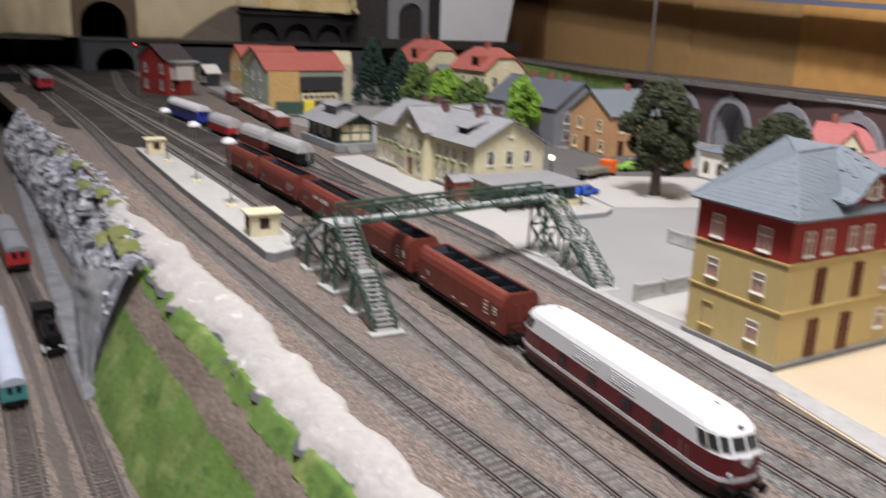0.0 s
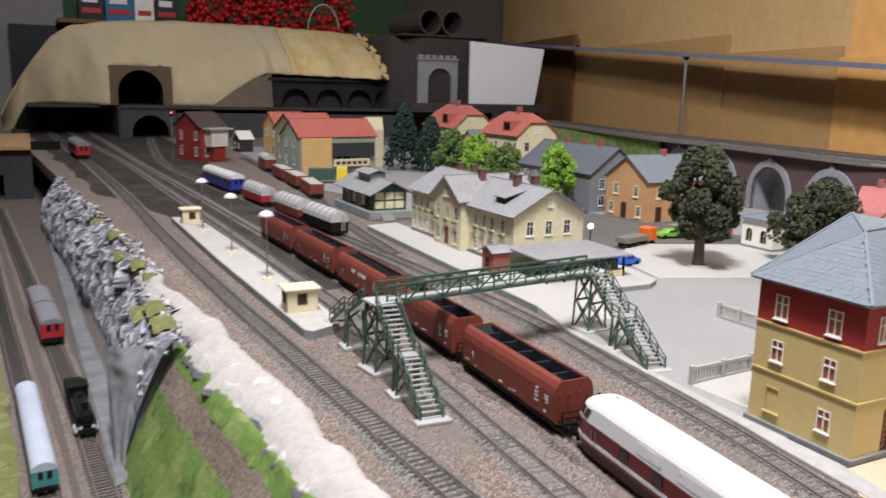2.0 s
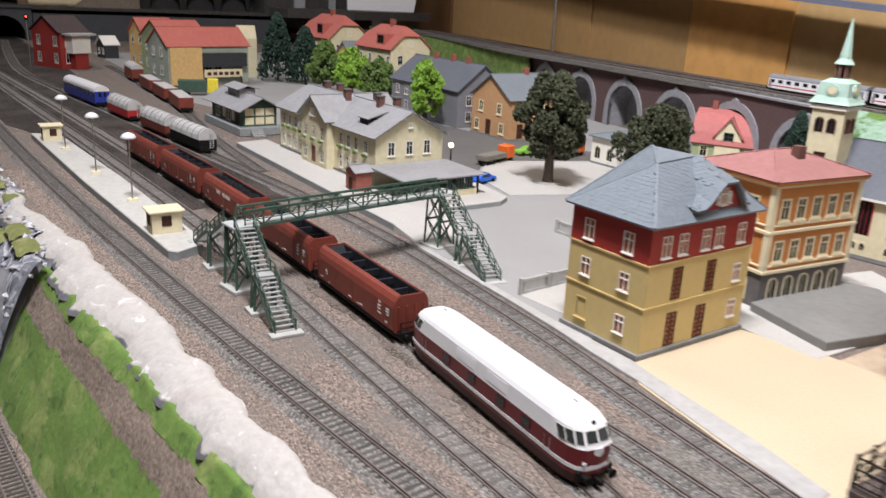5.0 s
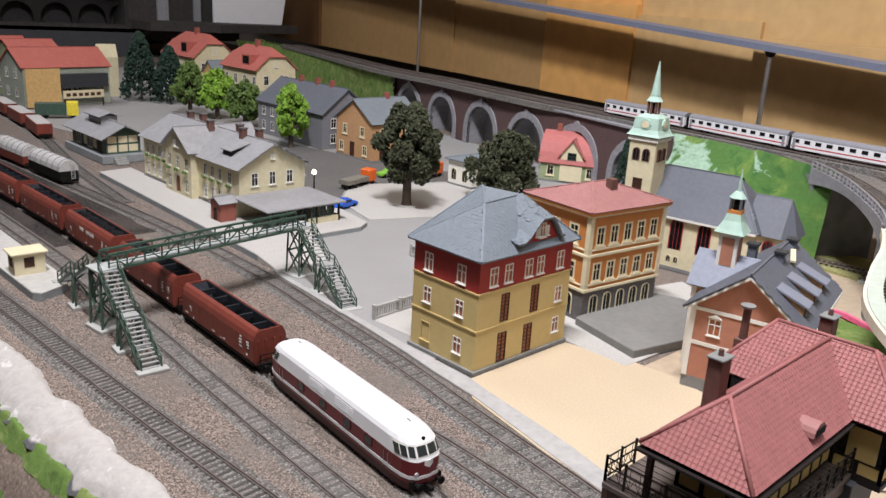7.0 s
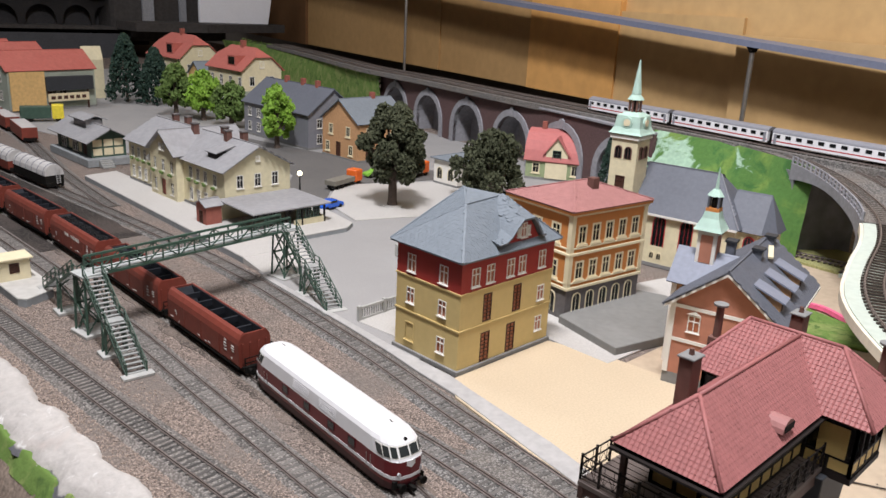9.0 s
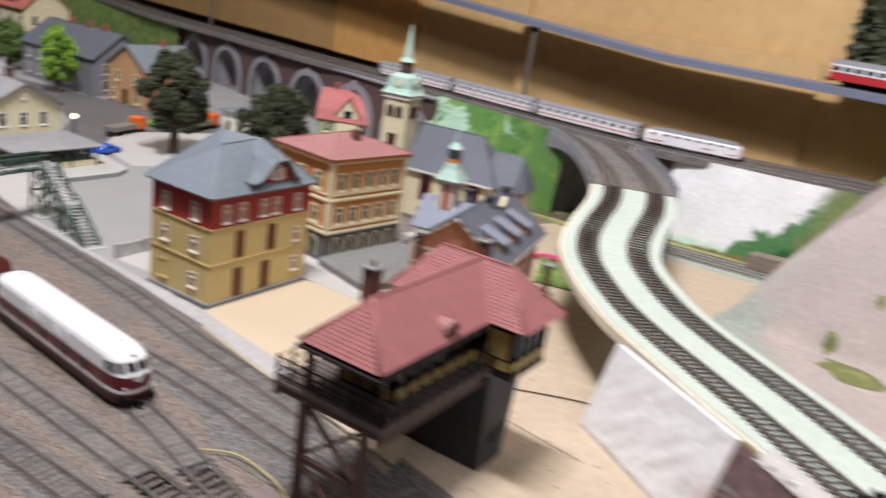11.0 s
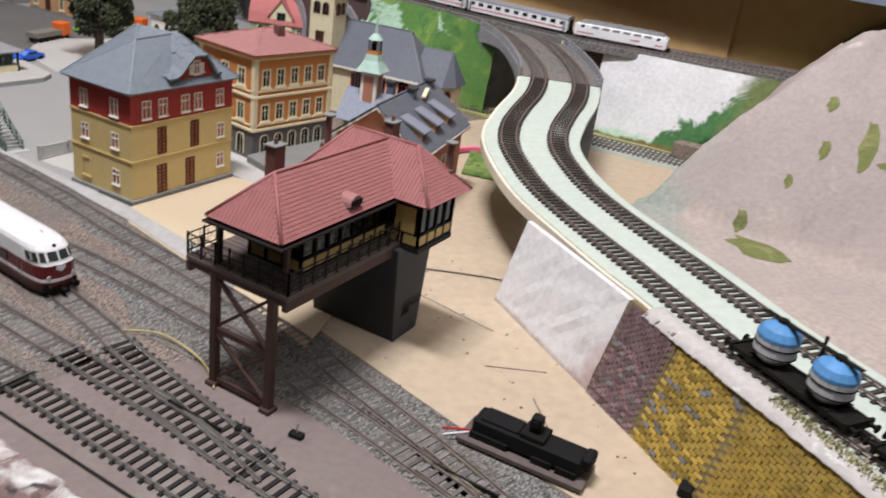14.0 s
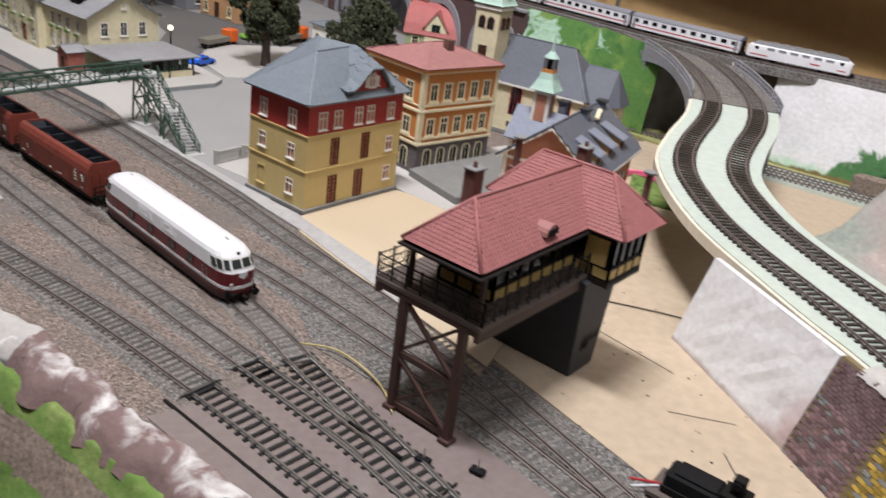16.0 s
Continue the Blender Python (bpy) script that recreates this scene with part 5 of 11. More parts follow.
def rock_in(y):
    return float(np.interp(y, [44, 55, 80], [-5.0, -3.6, 1.2]))


def crag(x, y, f):
    """How far the rock stands out: boulders with creases between them, broken at two smaller scales."""
    p = Vector((0.0, y, f * 11.0))
    p += Vector((0, noise.noise(p * 0.5) * 1.4, noise.noise(p * 0.5 + Vector((7, 0, 0))) * 1.4))
    v = 1.1 * noise.noise(p * 0.11) + 0.25
    for k, a in ((0.17, 3.1), (0.36, 1.5), (0.8, 0.6)):
        dist, pts = noise.voronoi(Vector((0.0, p.y * k, p.z * k * 0.8)))
        v += a * (min(0.42, dist[1] - dist[0]) + 0.42 * noise.cell(pts[0] * 9.7) - 0.15)
    return v + 0.18 * noise.noise(p * 1.7)



g = Geo()
ny, nf = 620, 76
for i in range(ny + 1):
    y = 47.5 + (205 - 47.5) * (i / ny) ** 1.5
    for j in range(nf + 1):
        f = j / nf
        e = edge_x(y) + rock_in(y)
        fade = min(1, (y - 47.5) / 4)
        d = crag(0, y, f) * math.sin(math.pi * min(1, f * 0.93 + 0.12)) ** 0.6 * fade
        x = e - 6.3 * f ** 0.8 - d * 1.1
        z = -13.2 * f ** 1.5 + 0.2 + 0.9 * wob(y, f * 5, 0.35) * (f > 0.03)
        g.v.append(Vector((x, y, z)))
g.f = [(i * (nf + 1) + j, i * (nf + 1) + j + 1, (i + 1) * (nf + 1) + j + 1, (i + 1) * (nf + 1) + j) for i in range(ny) for j in range(nf)]
solid("rock_face", g, M["rock"], "grey and white plaster rock face with mossy ledges", "rock", kind="structure", smooth=True)
for k, (y, f) in enumerate(((55, 0.03), (62, 0.06), (66, 0.26), (78, 0.05), (88, 0.1), (99, 0.2), (112, 0.05), (128, 0.1))):
    x = edge_x(y) + rock_in(y) - 6.3 * f ** 0.8
    g = Geo()
    for i in range(9):
        for j in range(7):
            a, b = (i / 8 - 0.5) * 5.6, (j / 6 - 0.5) * 2.6
            r = max(0, 1 - (a / 3.2) ** 2 - (b / 1.7) ** 2)
            g.v.append(Vector((x - 0.6 + b, y + a, -13.2 * f ** 1.5 + 0.2 + 0.9 * r ** 0.5 + 0.25 * wob(a * 3, b * 3, 0.8, k) - 0.5)))
    g.f = [(i * 7 + j, i * 7 + j + 1, (i + 1) * 7 + j + 1, (i + 1) * 7 + j) for i in range(8) for j in range(6)]
    solid("moss_ledge", g, M["moss"], "mossy green ledge on the rock face", "moss", kind="stuff", smooth=True)
g = Geo()
for k in range(150):
    y = random.uniform(46, 150)
    f = random.random() ** 1.3 * 0.85
    e = edge_x(y) + rock_in(y)
    x = e - 6.3 * f ** 0.8 - crag(0, y, f) * math.sin(math.pi * min(1, f * 0.93 + 0.12)) ** 0.6
    r = random.uniform(0.25, 0.7)
    m = pose(x + 0.3, y, -13.2 * f ** 1.5 + 0.1, random.uniform(0, 360), random.uniform(0, 360), random.uniform(0, 360))
    pts = [Vector((random.gauss(0, 1), random.gauss(0, 1), random.gauss(0, 1))).normalized() * r * random.uniform(0.7, 1.1) for _ in range(1)]
    a = [random.uniform(0.6, 1.15) * r for _ in range(6)]
    g.add([(a[0], 0, 0), (-a[1], 0, 0), (0, a[2], 0), (0, -a[3], 0), (0, 0, a[4]), (0, 0, -a[5])], [(0, 2, 4), (2, 1, 4), (1, 3, 4), (3, 0, 4), (2, 0, 5), (1, 2, 5), (3, 1, 5), (0, 3, 5)], m)
solid("rock_rubble", g, M["rock"], "broken grey rock lumps set in the rock face", "rock", kind="stuff")
solid("rock_apron", Geo().prism([(-45.2, 44), (-41.5, 46), (-44, 100), (-46, 205), (-48.5, 205), (-46.4, 100)], -13.4, -12.4), M["rock_dark"], "smooth dark grey plaster foot of the rocks", "rock", kind="structure", bevel=0.3)
g = Geo()
n, k = 30, 22
for i in range(n + 1):
    f = i / n
    for j in range(k + 1):
        q = j / k
        right, left = Vector((-36.6, 50.5, 0)).lerp(Vector((-42.6, 46.6, 0)), f), Vector((-44.6, 56, 0)).lerp(Vector((-44.6, 49.5, 0)), f)
        p = right.lerp(left, q) + Vector((-0.55, -0.83, 0)) * (1.7 * math.sin(math.pi * q) * (1 - 0.5 * f) + 0.5 * noise.noise(Vector((q * 5, f * 1.1, 2))) + 0.25 * noise.noise(Vector((q * 16, f * 3, 4))) + max(0, 0.5 - f) * 1.6 * noise.noise(Vector((q * 4, f * 9, 8))))
        p.z = -0.6 - 12.3 * f - 1.6 * q * (1 - f)
        g.v.append(p)
g.f = [(i * (k + 1) + j, i * (k + 1) + j + 1, (i + 1) * (k + 1) + j + 1, (i + 1) * (k + 1) + j) for i in range(n) for j in range(k)]
solid("rock_column", g, M["rock_smooth"], "smooth grey brushed plaster column at the end of the rocks", "rock", kind="structure", smooth=True)

# lower tracks
LOW_R = [(-44, 10), (-46.0, 44), (-47.2, 66), (-49.4, 97), (-54, 160), (-60, 240)]
LOW_L = [(-50.0, 10), (-51.0, 44), (-52.4, 66), (-54.3, 90), (-58, 140), (-64, 240)]
for pts in (LOW_R, LOW_L):
    track(zed(pts, -12.95), "old_sleeper", bed="gravel", bed_z=0.12, label="weathered track on the lower level")
solid("grass_strip", sheet(-66, -53.4, 10, 20, 110, 60, lambda x, y: -12.85 + 0.3 * wob(x, y, 0.4) + 0.15 * wob(x, y, 1.5) - max(0, x + 54.5 - 0.06 * (70 - y)) * 0.5), M["moss"], "olive grass beside the lower tracks", "grass", kind="stuff")
# dark lower portal and floor boards at the far left
solid("lower_portal", wall_with_holes(Geo(), pose(-106, 262, -13), 0, 56, 0, 16.2, [(12, 0, 9, 7.5), (40, 0, 7.5, 8)], 2.0), M["tunnel_grey"], "dark grey lower tunnel wall", "wall", kind="structure")
solid("wood_planks", Geo().box(-106, 259, 3.2, -50, 330, 4.3), M["wood_plank"], "rough wooden boards over the lower tunnel", "board", kind="structure")
# black panel added behind the openings, its colour giving their shade
solid("lower_backing", Geo().box(-110, 300, -13, -40, 302, 3.1), M["black"], "added black panel for the shade behind the lower portal", "backing", kind="structure")
solid("card_panel", Geo().box(-112, 150, 2, -98, 152, 34), M["card"], "brown cardboard panel at the layout's edge", "board", kind="structure")
solid("panel_leg", Geo().box(-110, 150.4, -13, -108, 151.6, 2), M["wood_plank"], "wooden leg of the cardboard panel", "leg", kind="structure")


# ---- tracks ----
T1 = [(-26.9, -110), (-26.4, -40), (-26.0, -25), (-26.4, -8), (-27.3, 5), (-28.2, 20), (-29.1, 40), (-30.2, 65), (-31.3, 108), (-31.8, 165), (-34, 240), (-37, 300), (-41, 420)]
T2 = [(-24.6, -110), (-23.2, -45), (-22.1, -30), (-21.7, -15), (-21.2, 0), (-20.5, 15), (-19.7, 30), (-19.2, 60), (-19.8, 110), (-21, 160), (-23, 240), (-28, 330), (-33, 420)]
T3 = [(-22.0, -37), (-20.4, -31), (-19.3, -25), (-17.9, -18), (-16.5, -10), (-15.3, 4), (-14.5, 20), (-13.8, 42), (-13.6, 64), (-14.2, 90), (-14.8, 110), (-16.2, 160), (-19, 240), (-21, 330), (-24, 428)]
T4 = [(-20.8, -72), (-17.5, -56), (-16.4, -49), (-15.3, -43.5), (-14.05, -36.8), (-12.4, -26), (-11.3, -8), (-12.1, 4), (-13.6, 18), (-14.0, 30)]
T5 = [(-20.6, -72), (-17.1, -56), (-14.5, -48), (-12.8, -42.5), (-11.4, -37.5), (-9.3, -30), (-7.2, -18), (-5.6, -5), (-3.8, 7), (-2.6, 20), (-1.2, 36), (-1.3, 60), (-3.6, 100), (-6.9, 150), (-10.2, 190), (-12, 240), (-6, 310), (0, 364)]
T6 = [(-0.6, 80), (2.5, 110), (8.8, 150), (11.5, 185), (14, 215), (16, 250)]

track(zed([(-26.1, -19.5)] + T1[3:], 0.0), "old_sleeper", bed="track_fill", singles=(-19, 90), bed_z=0.3, sunk=0.07, label="weathered station track with grey sleepers in grey ballast", bed_width=2.0)
track(zed([(-21.8, -18.8)] + T2[3:], 0.0), "grey_sleeper", bed="track_fill", singles=(-20, 80), bed_z=0.16, sunk=0.08, label="weathered station track sunk in brown ballast", bed_width=1.7)
track(zed([(-18.7, -21.0)] + T3[3:], 0.0), "grey_sleeper", bed="track_fill", singles=(-20, 14), bed_z=0.16, sunk=0.08, label="weathered station track under the coal train", bed_width=1.7)
track(zed(T4, 0.0), "grey_sleeper", bed="grey_gravel", singles=(-44, 0), bed_z=0.16, sunk=0.09, label="rusty siding track in grey gravel", bed_width=1.9, skip=(-80, -44))
track(zed(T5, 0.0), "grey_sleeper", bed="grey_gravel", singles=(-44, 70), bed_z=0.16, sunk=0.06, label="weathered platform track in grey gravel", bed_width=1.9, skip=(-80, -44))
track(zed(T6, 0.0), "grey_sleeper", bed="track_fill", bed_z=0.16, sunk=0.06, label="siding track beside the goods platform")
P1 = [(-24.6, -110), (-23.2, -45), (-22.1, -30), (-21.75, -19)]
P2 = [(-22.3, -39), (-20.6, -31.5), (-19.4, -25), (-18.4, -20)]
track(zed([(-26.9, -110), (-26.4, -40), (-26.05, -25), (-26.1, -19.5)], 0.06), "black_sleeper", "bright_rail", singles=(-75, -18), label="new track with black sleepers and bright rails", spacing=0.85)
track(zed(P1, 0.06), "black_sleeper", "bright_rail", singles=(-75, -18), label="new track of the points with bright rails", spacing=0.85, skip=(-40, -21))
track(zed(P2, 0.064), "black_sleeper", "bright_rail", singles=(-75, -18), label="diverging track of the points with bright rails", spacing=0.85, skip=(-40, -21))


def points_timbers(left, right, y0, y1, mat, z, step, label):
    """Long sleepers under a pair of tracks that run together, with the crossing nose and check rails."""
    at = lambda pts, y: float(np.interp(y, [p[1] for p in pts], [p[0] for p in pts]))
    o = tagged(empty("points"), label, "railway points", "points of the layout")
    y = y0
    while y < y1:
        a, b = at(left, y), at(right, y)
        turn = math.degrees(math.atan2(at(left, y + 1) - at(left, y - 1), 2)) * -1 + random.uniform(-1, 1)
        spans = [(a - 1.3, b + 1.3)] if b - a < 3.1 else [(a - 1.3, a + 1.3), (b - 1.3, b + 1.3)]
        for u0, u1 in spans:
            part("sleeper", Geo().box(-(u1 - u0) / 2, -0.15, -0.06, (u1 - u0) / 2, 0.15, 0.1), M[mat], o, at=put((u0 + u1) / 2, y, z + 0.08, turn))
        y += step
    for k in np.arange(y0, y1, 0.02):
        if at(right, k) - at(left, k) > 1.77:
            break
    x = at(left, k) + 0.885
    nose = spline([(x - 0.02, k - 3.6, z + 0.2), (x + 0.0, k, z + 0.2), (x + 0.05, k + 1.4, z + 0.2)], 0.6)
    part("crossing_nose", ribbon(nose, [(-0.11, 0), (-0.09, 0.22), (0.09, 0.22), (0.11, 0)]), M["running_gear"], o, "dark cast crossing nose")
    for pts, s in ((left, 0.62), (right, -0.62)):
        run = spline([(at(pts, q) + s, q, z + 0.2) for q in (k - 2.6, k, k + 2.6)], 0.6)
        part("wing_rail", ribbon(run, [(-0.05, 0), (-0.05, 0.19), (0.05, 0.19), (0.05, 0)]), M["bright_rail"], o)
    for pts, s in ((left, -0.66), (right, 0.66)):
        run = spline([(at(pts, q) + s, q, z + 0.2) for q in (k - 1.8, k, k + 1.8)], 0.6)
        part("check_rail", ribbon(run, [(-0.045, 0), (-0.045, 0.19), (0.045, 0.19), (0.045, 0)]), M["bright_rail"], o)
    m = at(left, y0 + 2)
    part("tie_bar", Geo().box(m - 1.7, y0 + 2.0, z + 0.16, m + 2.4, y0 + 2.14, z + 0.24), M["running_gear"], o)
    return o


points_timbers(P1, P2, -39.5, -20.6, "black_sleeper", 0.06, 0.85, "set of points with black sleepers and bright rails")
points_timbers(T4, T5, -60, -43.8, "grey_sleeper", 0.08, 0.7, "weathered set of points sunk in grey gravel")
# loose stones on the shoulders
g = Geo()
for k in range(5200):
    y = random.uniform(-19, 95)
    c = min(T1, key=lambda p: abs(p[1] - y))
    x0 = np.interp(y, [p[1] for p in T1], [p[0] for p in T1])
    x = x0 + random.choice((-1, -1, -1, 1)) * random.uniform(2.0, 4.4)
    if x < edge_x(y) - 1.2:
        continue
    r = random.uniform(0.06, 0.17)
    m = pose(x, y, 0.04, random.uniform(0, 360), random.uniform(0, 360), random.uniform(0, 360))
    g.add([(r, 0, 0), (-r, 0, 0), (0, r * 0.8, 0), (0, -r * 0.8, 0), (0, 0, r * 0.7), (0, 0, -r * 0.7)], [(0, 2, 4), (2, 1, 4), (1, 3, 4), (3, 0, 4), (2, 0, 5), (1, 2, 5), (3, 1, 5), (0, 3, 5)], m)
solid("loose_ballast", g, M["stone_chip"], "loose pinkish brown ballast stones beside the track", "ballast", kind="stuff")
g = Geo()
for k in range(5200):
    y = random.uniform(-58, 60)
    x = random.uniform(-24, -3 + 0.04 * y)
    r = random.uniform(0.04, 0.1)
    if y < -20 and x < -16:
        continue
    m = pose(x, y, 0.05, random.uniform(0, 360), random.uniform(0, 360), random.uniform(0, 360))
    g.add([(r, 0, 0), (-r, 0, 0), (0, r, 0), (0, -r, 0), (0, 0, r * 0.7)], [(0, 2, 4), (2, 1, 4), (1, 3, 4), (3, 0, 4)], m)
solid("loose_ballast", g, M["stone_chip"], "fine loose ballast scattered between the tracks", "ballast", kind="stuff")


# ---- the yellow and red town house ----
def town_house():
    W, D, H = 14.0, 9.2, 11.7
    h = tagged(empty("town_house", 0, 0, 0.1, 0.0), "three-storey town house, yellow below and red above, grey slate roof", "house", "houses of the town")
    part("plinth", Geo().box(-0.25, -0.25, 0, W + 0.25, D + 0.25, 0.5), M["stone_plinth"], h, bevel=0.05)
    left = [(D - 7.0 - 0.5, 5.6, 0.95, 1.5, "white"), (D - 2.9, 5.6, 0.95, 1.5, "white"), (D - 2.9, 1.7, 0.95, 1.5, "white"), (D - 7.6, 1.5, 1.1, 1.8, "blind"), (D - 7.5, 9.0, 1.0, 1.7, "white"), (D - 2.9, 9.0, 1.0, 1.7, "white")]
    left = [(round(u, 2), v, w, hh, s) for u, v, w, hh, s in left]
    front = [(1.5, 9.0, 0.95, 1.7, "white"), (3.6, 9.0, 0.95, 1.7, "white"), (6.6, 9.0, 0.95, 1.7, "white"), (8.4, 9.0, 0.95, 1.7, "white"), (11.6, 9.0, 0.95, 1.7, "white"),
             (3.4, 5.0, 1.0, 2.7, "brown_tall"), (7.9, 5.0, 1.0, 2.7, "brown_tall"), (3.3, 0.7, 1.1, 2.9, "brown_tall"), (7.2, 0.7, 1.1, 2.9, "brown_tall"), (11.8, 5.3, 0.9, 1.5, "white"), (11.8, 1.8, 0.9, 1.5, "white")]
    walls(h, W, D, [(0.5, 8.35, "yellow_house"), (8.35, H, "red_house")], {"left": left, "front": front})
    for z, mat in ((4.5, "yellow_house"), (8.3, "yellow_house")):
        part("string_course", Geo().box(-0.1, -0.1, z, W + 0.1, D + 0.1, z + 0.17), M[mat], h)
    # main roof: a front ridge and a higher rear point, all hipped
    o = 0.55
    c0, c1, c2, c3 = (-o, -o, H), (W + o, -o, H), (W + o, D + o, H), (-o, D + o, H)
    pc, pb, pa = (4.0, 3.8, H + 4.1), (9.5, 3.8, H + 4.4), (7.4, 7.4, H + 4.8)
    tops = [c0, c1, c2, c3, pc, pb, pa]
    tris = [(0, 1, 5), (0, 5, 4), (3, 0, 4), (3, 4, 6), (4, 5, 6), (1, 2, 5), (2, 6, 5), (2, 3, 6)]
    roof, tiles = Geo(), Geo()
    roof.add([(p[0], p[1], p[2] + 0.2) for p in tops] + [c0, c1, c2, c3], tris + [(10, 9, 8, 7)] + [(7 + i, 7 + (i + 1) % 4, (i + 1) % 4, i) for i in range(4)])
    for f in ([c0, c1, pb], [c0, pb, pc], [c3, c0, pc], [c3, pc, pa], [c1, c2, pb]):
        shingles(tiles, [(p[0], p[1], p[2] + 0.2) for p in f], 0.55, 0.42, 0.03, 1.3, 0.006)
    ob = part("roof", roof, M["slate"], h)
    tagged(part("slate_layer", tiles, M["slate"], ob), kind="stuff")
    for p, q in ((c0, pc), (c1, pb), (pc, pb), (c3, pa), (pc, pa)):
        part("ridge_cap", Geo().beam(Vector(p) + V(0, 0, 0.2), Vector(q) + V(0, 0, 0.2), 0.2), M["slate"], ob)
    # gable flush with the front, under a flared cross roof that is hipped at its top
    bell = [(4.4, 0.9), (5.4, 0.95), (6.2, 1.4), (7.0, 2.25), (7.9, 3.0), (9.5, 3.0), (10.2, 2.25), (10.7, 1.5), (11.1, 1.0), (11.7, 0.9)]
    rear = [(5.2, 1.2), (6.2, 1.8), (6.9, 2.5), (7.7, 3.4), (8.8, 4.5), (9.5, 4.5), (10.3, 3.4), (10.9, 2.5), (11.4, 1.8), (12.0, 1.2)]
    wall_ = [(5.2, -0.3)] + [(a, b - 0.12) for a, b in bell[1:-1]] + [(11.3, -0.3)]
    k = len(wall_)
    part("gable", Geo().add([(a, y, H + b) for y in (-0.02, 0.3) for a, b in wall_], [tuple(range(k)), tuple(range(2 * k - 1, k - 1, -1))] + [(i, i + 1, k + i + 1, k + i) for i in range(k - 1)]), M["red_house"], h, "red gable wall")
    cross = Geo().loft([[(a, y, H + b + 0.2) for a, b in ring] + [(8.7 + (a - 8.7) * 0.97, y, H + b) for a, b in reversed(ring)] for y, ring in ((-0.65, bell), (3.8, rear))])
    ob = part("gable_roof", cross, M["slate"], h)
    tiles = Geo()
    for i in range(9):
        q = [(bell[i][0], -0.65, H + bell[i][1] + 0.2), (bell[i + 1][0], -0.65, H + bell[i + 1][1] + 0.2), (rear[i + 1][0], 3.8, H + rear[i + 1][1] + 0.2), (rear[i][0], 3.8, H + rear[i][1] + 0.2)]
        shingles(tiles, q, 0.55, 0.42, 0.03, 1.3, 0.006)
    tagged(part("slate_layer", tiles, M["slate"], ob), kind="stuff")
    for u, w, hh in ((7.72, 0.28, 0.8), (8.25, 0.72, 1.3), (9.22, 0.28, 0.8)):
        window_at(h, put(u, -0.06, H + 1.2 + (1.3 - hh) * 0.3), "white", w, hh)
    return h


town_house()


